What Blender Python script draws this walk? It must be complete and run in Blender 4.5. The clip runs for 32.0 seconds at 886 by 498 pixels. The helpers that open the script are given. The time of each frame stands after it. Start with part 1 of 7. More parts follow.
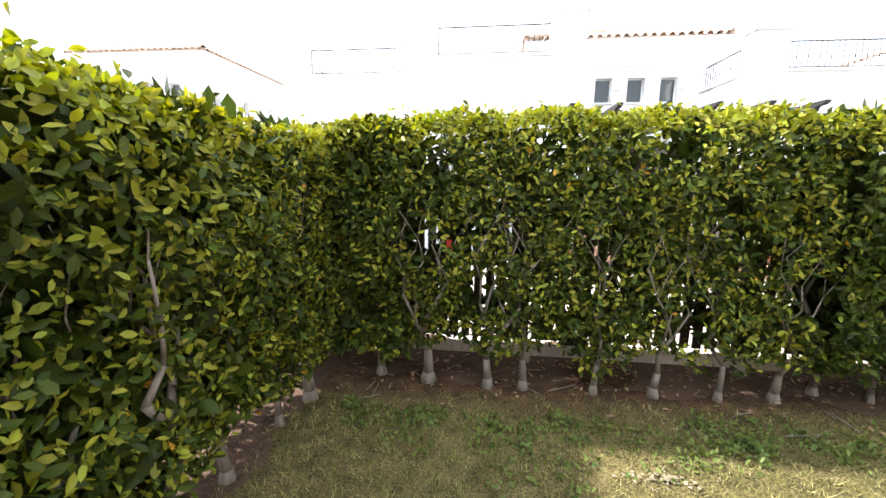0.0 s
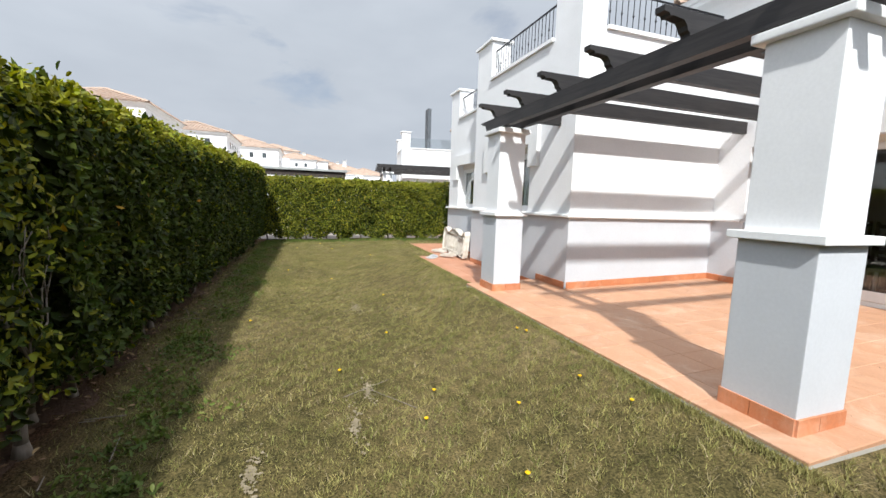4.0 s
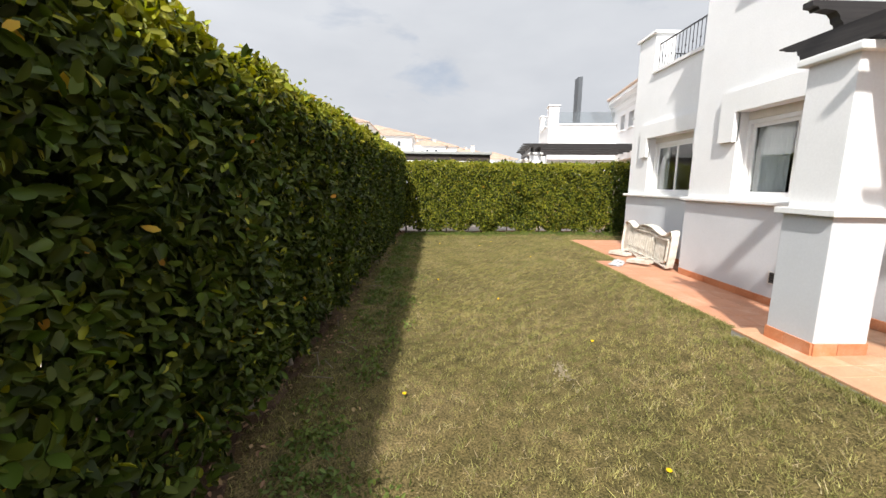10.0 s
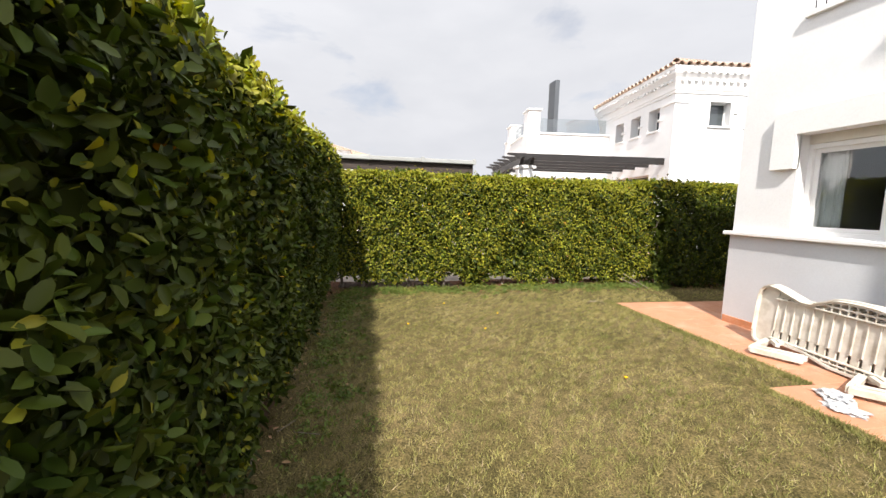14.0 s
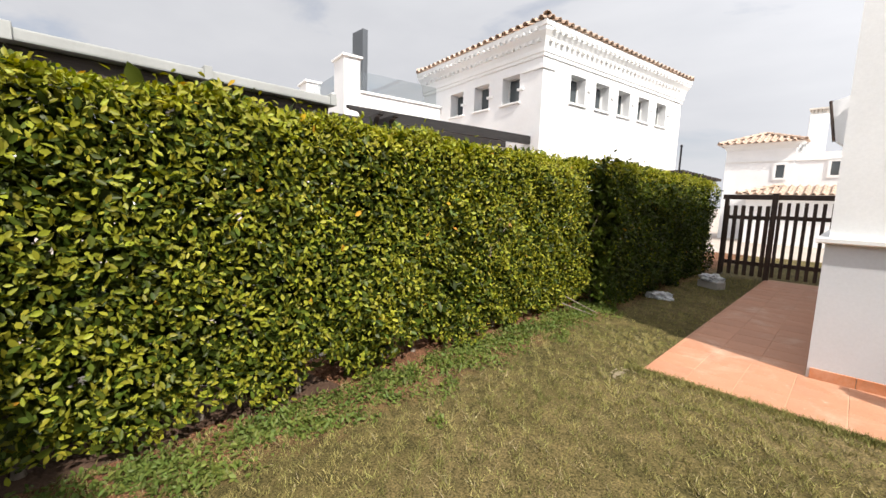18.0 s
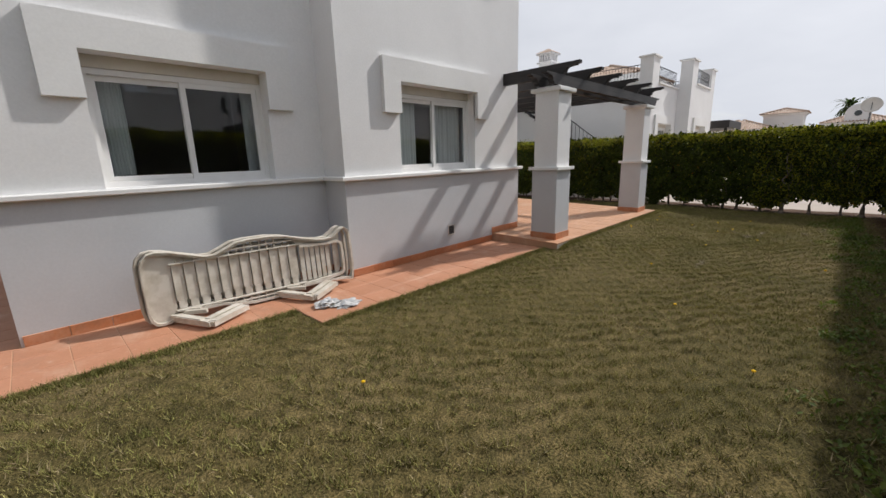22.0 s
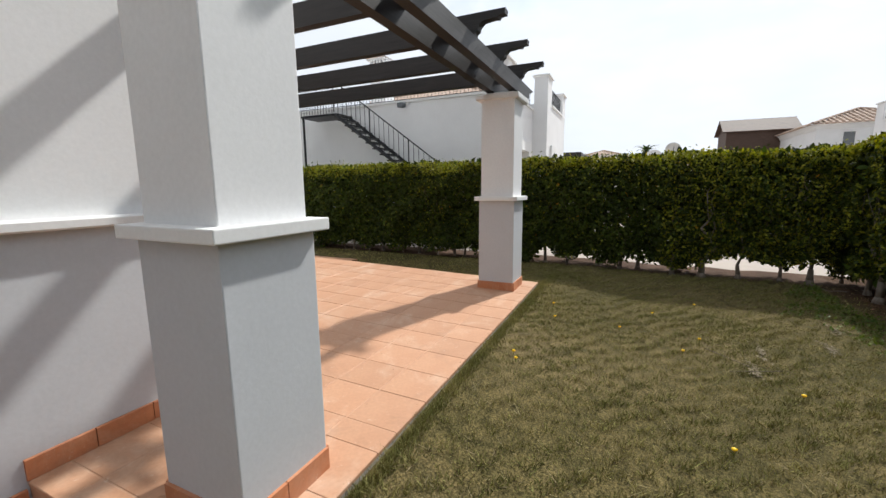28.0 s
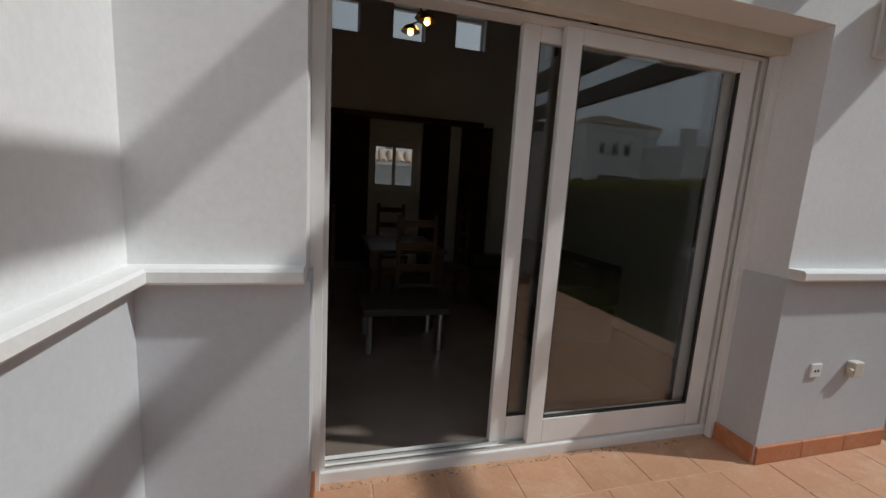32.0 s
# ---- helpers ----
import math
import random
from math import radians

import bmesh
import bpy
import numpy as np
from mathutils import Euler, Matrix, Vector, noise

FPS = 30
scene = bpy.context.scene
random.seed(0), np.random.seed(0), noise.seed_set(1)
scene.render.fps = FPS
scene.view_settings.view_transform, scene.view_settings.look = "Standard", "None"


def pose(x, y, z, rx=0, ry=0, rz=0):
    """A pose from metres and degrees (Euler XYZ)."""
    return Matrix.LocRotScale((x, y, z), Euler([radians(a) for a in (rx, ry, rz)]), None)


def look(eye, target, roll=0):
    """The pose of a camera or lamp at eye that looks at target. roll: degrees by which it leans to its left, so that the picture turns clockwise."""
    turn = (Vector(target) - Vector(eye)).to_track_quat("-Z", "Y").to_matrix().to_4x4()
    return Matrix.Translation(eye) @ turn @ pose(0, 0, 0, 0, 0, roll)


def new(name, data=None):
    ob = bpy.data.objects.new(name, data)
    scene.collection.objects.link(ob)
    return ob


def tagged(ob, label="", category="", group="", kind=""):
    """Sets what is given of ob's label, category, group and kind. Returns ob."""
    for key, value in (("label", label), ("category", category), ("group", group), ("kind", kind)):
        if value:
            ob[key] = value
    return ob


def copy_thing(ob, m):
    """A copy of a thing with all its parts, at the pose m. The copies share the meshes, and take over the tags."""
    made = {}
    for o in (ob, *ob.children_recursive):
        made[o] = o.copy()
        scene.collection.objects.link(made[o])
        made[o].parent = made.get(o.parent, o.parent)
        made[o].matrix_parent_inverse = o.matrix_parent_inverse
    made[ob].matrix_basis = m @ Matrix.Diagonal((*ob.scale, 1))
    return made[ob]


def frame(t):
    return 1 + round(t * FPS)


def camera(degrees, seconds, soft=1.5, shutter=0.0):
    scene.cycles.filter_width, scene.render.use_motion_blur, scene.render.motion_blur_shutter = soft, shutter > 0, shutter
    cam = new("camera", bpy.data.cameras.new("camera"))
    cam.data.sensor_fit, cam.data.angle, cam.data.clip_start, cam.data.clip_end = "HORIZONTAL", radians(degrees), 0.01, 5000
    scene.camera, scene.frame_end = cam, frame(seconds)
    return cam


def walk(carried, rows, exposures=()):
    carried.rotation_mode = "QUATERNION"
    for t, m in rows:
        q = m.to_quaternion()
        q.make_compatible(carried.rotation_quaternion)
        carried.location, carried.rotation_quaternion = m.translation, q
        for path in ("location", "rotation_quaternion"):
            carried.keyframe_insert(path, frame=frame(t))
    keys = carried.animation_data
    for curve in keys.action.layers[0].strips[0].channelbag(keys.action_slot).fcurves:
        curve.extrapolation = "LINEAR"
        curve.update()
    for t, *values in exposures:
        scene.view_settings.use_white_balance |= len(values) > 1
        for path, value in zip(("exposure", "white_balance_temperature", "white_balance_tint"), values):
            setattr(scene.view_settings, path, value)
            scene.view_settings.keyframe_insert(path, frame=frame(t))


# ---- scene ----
cam = camera(95.8, 32.0)
PATH = [
    (0, (-0.051, 0.415, 1.709), (-0.281, 2.372, 1.363), 0.7),
    (0.5, (-0.292, 0.767, 1.665), (0.01, 2.719, 1.35), -0.5),
    (1, (-0.498, 1.102, 1.655), (0.383, 2.865, 1.313), 0.4),
    (1.5, (-0.58, 1.416, 1.677), (0.843, 2.783, 1.346), 1.2),
    (2, (-0.575, 1.772, 1.659), (1.181, 2.698, 1.417), 0.3),
    (2.5, (-0.527, 2.022, 1.59), (1.427, 2.413, 1.424), -0.9),
    (3, (-0.585, 2.145, 1.579), (1.403, 2.09, 1.373), -0.4),
    (3.5, (-0.608, 2.115, 1.543), (1.339, 1.725, 1.306), 1.7),
    (4, (-0.595, 2.063, 1.527), (1.283, 1.413, 1.297), 1.8),
    (4.5, (-0.596, 1.996, 1.515), (1.188, 1.123, 1.282), 1.3),
    (6.5, (-0.679, 1.842, 1.567), (0.462, 0.209, 1.39), 1.4),
    (7, (-0.654, 1.801, 1.629), (0.609, 0.253, 1.728), 2.1),
    (7.5, (-0.593, 1.785, 1.672), (0.847, 0.415, 1.9), 4.0),
    (8, (-0.297, 1.869, 1.639), (1.479, 0.95, 1.685), 3.0),
    (8.5, (0.146, 2.018, 1.585), (2.115, 1.689, 1.463), 1.4),
    (9, (0.706, 2.186, 1.566), (2.681, 2.047, 1.282), 0.6),
    (9.5, (1.274, 2.347, 1.574), (3.252, 2.261, 1.295), -0.4),
    (10, (1.846, 2.509, 1.567), (3.82, 2.453, 1.248), 0.8),
    (10.5, (2.45, 2.596, 1.59), (4.416, 2.496, 1.233), 0.8),
    (11, (3.042, 2.704, 1.637), (5.017, 2.536, 1.367), 0.9),
    (11.5, (3.622, 2.749, 1.624), (5.592, 2.561, 1.34), 1.4),
    (12, (4.21, 2.827, 1.643), (6.168, 2.533, 1.364), 0.7),
    (12.5, (4.832, 2.874, 1.653), (6.786, 2.534, 1.393), 1.7),
    (13, (5.474, 2.887, 1.681), (7.443, 2.607, 1.476), 1.2),
    (13.5, (6.171, 2.877, 1.679), (8.119, 2.479, 1.464), 1.7),
    (15.5, (9.093, 2.774, 1.542), (11.069, 2.568, 1.316), 1.7),
    (16, (9.767, 2.789, 1.57), (11.716, 2.403, 1.343), 1.8),
    (16.5, (10.347, 2.792, 1.596), (12.269, 2.296, 1.351), 1.6),
    (17, (10.93, 2.843, 1.622), (12.794, 2.162, 1.375), 1.7),
    (17.5, (11.372, 2.794, 1.626), (13.08, 1.786, 1.369), 1.7),
    (18, (11.745, 2.704, 1.643), (13.165, 1.317, 1.397), 1.8),
    (18.5, (12.022, 2.659, 1.657), (12.984, 0.922, 1.422), -0.1),
    (19, (12.162, 2.664, 1.639), (12.808, 0.795, 1.341), 0.1),
    (19.5, (12.079, 2.636, 1.663), (12.408, 0.687, 1.359), -0.2),
    (20, (12.036, 2.599, 1.645), (11.944, 0.629, 1.309), -0.2),
    (20.5, (11.982, 2.576, 1.64), (11.49, 0.673, 1.269), -0.4),
    (21, (11.866, 2.582, 1.635), (11.042, 0.801, 1.25), -1.1),
    (21.5, (11.747, 2.607, 1.624), (10.604, 1.012, 1.24), -1.4),
    (22, (11.631, 2.645, 1.616), (10.239, 1.279, 1.17), -1.7),
    (22.5, (11.477, 2.687, 1.592), (9.857, 1.602, 1.143), -1.8),
    (23, (11.3, 2.701, 1.619), (9.542, 1.798, 1.315), -1.2),
    (23.5, (11.131, 2.697, 1.661), (9.304, 1.887, 1.586), -2.5),
    (24, (10.88, 2.556, 1.701), (9.027, 1.815, 1.832), -3.9),
    (24.5, (10.513, 2.418, 1.676), (8.635, 1.736, 1.752), -3.2),
    (25, (10.021, 2.235, 1.6), (8.093, 1.731, 1.428), -0.6),
    (25.5, (9.494, 2.034, 1.547), (7.572, 1.609, 1.194), 1.1),
    (27.5, (7.002, 0.93, 1.498), (5.162, 0.245, 1.114), -0.2),
    (28, (6.367, 0.568, 1.54), (4.572, -0.26, 1.232), -0.5),
    (28.5, (5.747, 0.243, 1.565), (4.045, -0.787, 1.362), 1.6),
    (29, (5.158, -0.184, 1.588), (3.546, -1.348, 1.369), 2.7),
    (29.5, (4.776, -0.619, 1.655), (3.44, -2.08, 1.371), 1.6),
    (30, (4.464, -1.119, 1.659), (3.558, -2.88, 1.376), 1.9),
    (30.5, (4.353, -1.697, 1.701), (3.687, -3.56, 1.41), 1.2),
    (31, (4.218, -2.274, 1.693), (3.668, -4.178, 1.427), 2.6),
    (31.5, (4.211, -2.921, 1.7), (3.734, -4.841, 1.409), 3.2),
    (32, (4.161, -3.527, 1.723), (3.63, -5.431, 1.417), 3.5),
]
EXPOSURES = [(0, 2.6, 6200, 9.5), (1, 3.15, 6050, 9), (2, 2.45, 6050, 9), (2.5, 2.0, 6100, 9.2), (3, 1.62, 5980, 9.3), (4, 1.1, 6120, 9),
             (4.5, 1, 6120, 9), (6.5, 0.5, 6120, 9.2), (7, 0.4, 6120, 9.2), (7.5, 0.2, 6085, 9), (8, 0.02, 6050, 8.8), (8.5, 0.35, 6175, 9.2),
             (9, 0.88, 6300, 9.5), (10, 1.32, 6550, 11), (11, 1.58, 6575, 11.5), (12, 1.57, 6600, 12), (13, 1.5, 6650, 12.5), (15.5, 1.72, 6733, 12.9),
             (16, 1.84, 6750, 13), (17, 1.85, 6725, 12.8), (18, 1.3, 6700, 12.5), (19, 0.8, 6550, 13), (20, 0.63, 6450, 13), (21, 0.52, 6450, 12.8),
             (22, 0.36, 6450, 12.5), (23, 0.8, 6400, 11), (24, 0.9, 6350, 9.5), (25, 0.9, 6338, 9.5), (27.5, 0.85, 6306, 9.5), (28, 0.75, 6300, 9.5),
             (29, 0.24, 6350, 9.8), (30, 0.0, 6400, 10), (31, -0.08, 6250, 9), (32, -0.18, 6100, 8)]
walk(cam, [(t, look(eye, target, roll)) for t, eye, target, roll in PATH], EXPOSURES)


# ---- world, sun, exposure ----
SUN_DIR = Vector((-1.0, 0.32, 1.06)).normalized()
world = bpy.data.worlds.new("sky_world")
scene.world = world
world.use_nodes = True
wn, wl = world.node_tree.nodes, world.node_tree.links
wn.clear()
w_out = wn.new("ShaderNodeOutputWorld")
w_bg = wn.new("ShaderNodeBackground")
w_sky = wn.new("ShaderNodeTexSky")
w_sky.sky_type = "NISHITA"
w_sky.sun_disc = False
w_sky.sun_elevation = math.asin(SUN_DIR.z)
w_sky.sun_rotation = math.atan2(SUN_DIR.x, SUN_DIR.y)
w_sky.air_density, w_sky.dust_density = 1.0, 1.5
w_co = wn.new("ShaderNodeTexCoord")
w_map = wn.new("ShaderNodeMapping")
w_map.inputs["Scale"].default_value = (1.1, 1.6, 4.2)
w_map.inputs["Location"].default_value = (0.3, 1.7, 0.4)
w_noise = wn.new("ShaderNodeTexNoise")
w_noise.inputs["Scale"].default_value = 1.7
w_noise.inputs["Detail"].default_value = 8.0
w_noise.inputs["Roughness"].default_value = 0.55
w_noise.inputs["Distortion"].default_value = 0.35
w_ramp = wn.new("ShaderNodeValToRGB")
w_ramp.color_ramp.elements[0].position, w_ramp.color_ramp.elements[0].color = 0.14, (0, 0, 0, 1)
w_ramp.color_ramp.elements[1].position, w_ramp.color_ramp.elements[1].color = 0.42, (1, 1, 1, 1)
w_noise2 = wn.new("ShaderNodeTexNoise")
w_noise2.inputs["Scale"].default_value = 3.2
w_noise2.inputs["Detail"].default_value = 7.0
w_cloud = wn.new("ShaderNodeMixRGB")
w_cloud.inputs[1].default_value = (5.1, 5.4, 5.85, 1)
w_cloud.inputs[2].default_value = (6.7, 6.95, 7.3, 1)
w_mix = wn.new("ShaderNodeMixRGB")
wl.new(w_co.outputs["Generated"], w_map.inputs["Vector"])
wl.new(w_map.outputs["Vector"], w_noise.inputs["Vector"])
wl.new(w_map.outputs["Vector"], w_noise2.inputs["Vector"])
wl.new(w_noise.outputs["Fac"], w_ramp.inputs["Fac"])
wl.new(w_noise2.outputs["Fac"], w_cloud.inputs["Fac"])
wl.new(w_ramp.outputs["Color"], w_mix.inputs["Fac"])
wl.new(w_sky.outputs["Color"], w_mix.inputs[1])
wl.new(w_cloud.outputs["Color"], w_mix.inputs[2])
w_dot = wn.new("ShaderNodeVectorMath")
w_dot.operation = "DOT_PRODUCT"
w_dot.inputs[1].default_value = tuple(SUN_DIR)
w_rng = wn.new("ShaderNodeMapRange")
w_rng.interpolation_type = "SMOOTHSTEP"
for key, value in (("From Min", -0.5), ("From Max", 0.95), ("To Min", 0.60), ("To Max", 1.3)):
    w_rng.inputs[key].default_value = value
w_glow = wn.new("ShaderNodeVectorMath")
w_glow.operation = "SCALE"
wl.new(w_co.outputs["Generated"], w_dot.inputs[0])
wl.new(w_dot.outputs["Value"], w_rng.inputs["Value"])
wl.new(w_rng.outputs["Result"], w_glow.inputs["Scale"])
wl.new(w_mix.outputs["Color"], w_glow.inputs[0])
wl.new(w_glow.outputs["Vector"], w_bg.inputs["Color"])
wl.new(w_bg.outputs["Background"], w_out.inputs["Surface"])
w_bg.inputs["Strength"].default_value = 0.077

sun = new("sun", bpy.data.lights.new("sun", "SUN"))
sun.data.energy, sun.data.angle, sun.data.color = 2.85, radians(1.7), (1.0, 0.965, 0.90)
sun.matrix_world = look((0, 0, 30), tuple(Vector((0, 0, 30)) - SUN_DIR))


# ---- materials ----
def mat(name, rough=0.6, metal=0.0, spec=0.5):
    m = bpy.data.materials.new(name)
    m.use_nodes = True
    b = m.node_tree.nodes["Principled BSDF"]
    b.inputs["Roughness"].default_value = rough
    b.inputs["Metallic"].default_value = metal
    b.inputs["Specular IOR Level"].default_value = spec
    return m


def node(m, kind, **values):
    n = m.node_tree.nodes.new(kind)
    for k, v in values.items():
        n.inputs[k.replace("_", " ")].default_value = v
    return n


def link(m, a, b):
    m.node_tree.links.new(a, b)


def bsdf(m):
    return m.node_tree.nodes["Principled BSDF"]


def noise_col(m, scale, stops, detail=6.0, coord="Object", rough=0.6, distort=0.0):
    """Noise through a colour ramp; returns the colour socket and the noise socket."""
    co = m.node_tree.nodes.new("ShaderNodeTexCoord")
    n = node(m, "ShaderNodeTexNoise", Scale=scale, Detail=detail, Roughness=rough, Distortion=distort)
    link(m, co.outputs[coord], n.inputs["Vector"])
    r = m.node_tree.nodes.new("ShaderNodeValToRGB")
    e = r.color_ramp.elements
    while len(e) < len(stops):
        e.new(0.5)
    for el, (p, c) in zip(e, stops):
        el.position, el.color = p, (*c, 1)
    link(m, n.outputs["Fac"], r.inputs["Fac"])
    return r.outputs["Color"], n.outputs["Fac"]


def mixed(m, a, b, fac, mode="MIX"):
    x = m.node_tree.nodes.new("ShaderNodeMixRGB")
    x.blend_type = mode
    for sock, v in ((x.inputs[0], fac), (x.inputs[1], a), (x.inputs[2], b)):
        if hasattr(v, "links"):
            link(m, v, sock)
        elif isinstance(v, tuple):
            sock.default_value = (*v, 1)
        else:
            sock.default_value = v
    return x.outputs["Color"]


def bump(m, height, strength=0.2, distance=0.01):
    b = node(m, "ShaderNodeBump", Strength=strength, Distance=distance)
    link(m, height, b.inputs["Height"])
    link(m, b.outputs["Normal"], bsdf(m).inputs["Normal"])


def per_piece(m, col, lo=0.85, hi=1.12):
    """Varies a colour from object to object."""
    oi = m.node_tree.nodes.new("ShaderNodeObjectInfo")
    mr = node(m, "ShaderNodeMapRange", To_Min=lo, To_Max=hi)
    link(m, oi.outputs["Random"], mr.inputs["Value"])
    h = m.node_tree.nodes.new("ShaderNodeHueSaturation")
    link(m, mr.outputs["Result"], h.inputs["Value"])
    link(m, col, h.inputs["Color"])
    return h.outputs["Color"]


def per_island(m, col, lo, hi, hue=0.0):
    g = m.node_tree.nodes.new("ShaderNodeNewGeometry")
    mr = node(m, "ShaderNodeMapRange", To_Min=lo, To_Max=hi)
    link(m, g.outputs["Random Per Island"], mr.inputs["Value"])
    h = m.node_tree.nodes.new("ShaderNodeHueSaturation")
    link(m, mr.outputs["Result"], h.inputs["Value"])
    if hue:
        wnz = node(m, "ShaderNodeTexWhiteNoise")
        wnz.noise_dimensions = "1D"
        link(m, g.outputs["Random Per Island"], wnz.inputs["W"])
        mh = node(m, "ShaderNodeMapRange", To_Min=0.5 - hue, To_Max=0.5 + hue)
        link(m, wnz.outputs["Value"], mh.inputs["Value"])
        link(m, mh.outputs["Result"], h.inputs["Hue"])
    link(m, col, h.inputs["Color"])
    return h.outputs["Color"]


def plaster(name, c, lo=0.93, hi=1.03):
    m = mat(name, 0.85, spec=0.25)
    big, _ = noise_col(m, 0.9, [(0.3, tuple(v * lo for v in c)), (0.7, tuple(min(v * hi, 0.88) for v in c))], 5)
    fine, f = noise_col(m, 42.0, [(0.3, (0.94,) * 3), (0.7, (1.0,) * 3)], 4)
    link(m, mixed(m, big, fine, 1.0, "MULTIPLY"), bsdf(m).inputs["Base Color"])
    bump(m, f, 0.15, 0.004)
    return m


STUCCO = plaster("white_stucco", (0.80, 0.80, 0.80))
GREY = plaster("grey_stucco", (0.56, 0.575, 0.60))
TRIM = plaster("white_trim", (0.80, 0.80, 0.79))
CORE = plaster("concrete", (0.42, 0.39, 0.35), 0.8, 1.1)
STONE = plaster("sill_stone", (0.66, 0.63, 0.58), 0.85, 1.1)
# indoor wall tone darkened to hold the dimness of the rooms
ROOMWALL = plaster("dimmed_room_wall", (0.30, 0.27, 0.25))


def terracotta(name, c, d, rough=0.55):
    m = mat(name, rough, spec=0.4)
    big, _ = noise_col(m, 3.0, [(0.25, d), (0.7, c)], 6)
    fine, f = noise_col(m, 45.0, [(0.3, (0.88,) * 3), (0.65, (1.0,) * 3)], 5)
    col = mixed(m, big, fine, 1.0, "MULTIPLY")
    # pale bloom and dark grime lying across the pieces in drifts
    co = m.node_tree.nodes.new("ShaderNodeTexCoord")
    geo = m.node_tree.nodes.new("ShaderNodeNewGeometry")
    for scale, lo, hi, tint, amount in ((1.7, 0.52, 0.72, (0.74, 0.60, 0.47), 0.32), (2.9, 0.56, 0.74, (0.25, 0.14, 0.09), 0.38), (23.0, 0.62, 0.70, (0.70, 0.58, 0.48), 0.35)):
        nz = node(m, "ShaderNodeTexNoise", Scale=scale, Detail=7.0, Roughness=0.68, Distortion=0.6)
        link(m, geo.outputs["Position"], nz.inputs["Vector"])
        rg = node(m, "ShaderNodeMapRange", From_Min=lo, From_Max=hi, To_Max=amount)
        link(m, nz.outputs["Fac"], rg.inputs["Value"])
        col = mixed(m, col, tint, rg.outputs["Result"])
    link(m, per_piece(m, col, 0.95, 1.05), bsdf(m).inputs["Base Color"])
    bump(m, f, 0.12, 0.003)
    return m


TILE = terracotta("terracotta_tile", (0.535, 0.297, 0.175), (0.48, 0.25, 0.143))
PATH_TILE = terracotta("red_terracotta_tile", (0.51, 0.245, 0.145), (0.45, 0.205, 0.115))
TILE_SIDE = terracotta("terracotta_skirting", (0.55, 0.22, 0.10), (0.45, 0.16, 0.07))
GROUT = terracotta("sandy_grout", (0.53, 0.32, 0.20), (0.45, 0.26, 0.16), 0.9)
ROOFTILE = terracotta("roof_clay", (0.52, 0.41, 0.33), (0.42, 0.28, 0.20), 0.8)
MORTAR = plaster("pale_mortar", (0.70, 0.66, 0.60), 0.8, 1.1)


def wood(name, c, d, rough=0.5, along=(1, 14, 14)):
    m = mat(name, rough, spec=0.4)
    co = m.node_tree.nodes.new("ShaderNodeTexCoord")
    mp = node(m, "ShaderNodeMapping", Scale=along)
    link(m, co.outputs["Object"], mp.inputs["Vector"])
    n = node(m, "ShaderNodeTexNoise", Scale=3.0, Detail=8.0, Roughness=0.65)
    link(m, mp.outputs["Vector"], n.inputs["Vector"])
    r = m.node_tree.nodes.new("ShaderNodeValToRGB")
    e = r.color_ramp.elements
    e[0].position, e[0].color, e[1].position, e[1].color = 0.3, (*d, 1), 0.72, (*c, 1)
    link(m, n.outputs["Fac"], r.inputs["Fac"])
    link(m, r.outputs["Color"], bsdf(m).inputs["Base Color"])
    bump(m, n.outputs["Fac"], 0.3, 0.004)
    return m


BEAM_X = wood("black_stained_beam", (0.035, 0.030, 0.028), (0.010, 0.009, 0.009), 0.5, (1, 14, 14))
BEAM_Y = wood("black_stained_rafter", (0.030, 0.026, 0.025), (0.010, 0.009, 0.009), 0.5, (14, 1, 14))
GATEWOOD = wood("dark_brown_timber", (0.075, 0.042, 0.028), (0.022, 0.013, 0.010), 0.6, (14, 14, 1.5))
FENCEWOOD = wood("weathered_pale_timber", (0.46, 0.40, 0.33), (0.25, 0.20, 0.16), 0.75, (14, 14, 1.5))
TABLEWOOD = wood("table_wood", (0.10, 0.052, 0.026), (0.045, 0.024, 0.012), 0.4, (1, 10, 10))
SHEDWOOD = wood("shed_timber", (0.07, 0.05, 0.04), (0.02, 0.015, 0.012), 0.7, (14, 1, 14))
CABINWOOD = wood("brown_cladding", (0.12, 0.075, 0.055), (0.05, 0.03, 0.022), 0.7, (1, 1, 18))
BARK = wood("pale_bark", (0.29, 0.245, 0.20), (0.115, 0.09, 0.07), 0.85, (8, 8, 1.2))

IRON = mat("black_iron", 0.45, 0.6)
bsdf(IRON).inputs["Base Color"].default_value = (0.014, 0.014, 0.016, 1)
POLE = mat("grey_steel_pole", 0.5, 0.7)
bsdf(POLE).inputs["Base Color"].default_value = (0.12, 0.13, 0.14, 1)
PVC = mat("white_pvc", 0.35, spec=0.5)
col_, _f = noise_col(PVC, 2.5, [(0.3, (0.70, 0.69, 0.67)), (0.7, (0.80, 0.80, 0.79))])
link(PVC, col_, bsdf(PVC).inputs["Base Color"])
ALU = mat("aluminium_track", 0.35, 0.9)
bsdf(ALU).inputs["Base Color"].default_value = (0.62, 0.61, 0.58, 1)
BEIGE = mat("beige_shutter_box", 0.5)
col_, _f = noise_col(BEIGE, 4.0, [(0.3, (0.58, 0.54, 0.46)), (0.7, (0.68, 0.64, 0.56))])
link(BEIGE, col_, bsdf(BEIGE).inputs["Base Color"])
PLASTIC = mat("aged_white_plastic", 0.45)
col_, _f = noise_col(PLASTIC, 7.0, [(0.25, (0.44, 0.39, 0.31)), (0.6, (0.66, 0.62, 0.55))], 7)
link(PLASTIC, col_, bsdf(PLASTIC).inputs["Base Color"])
BAG = mat("thin_plastic_bag", 0.35)
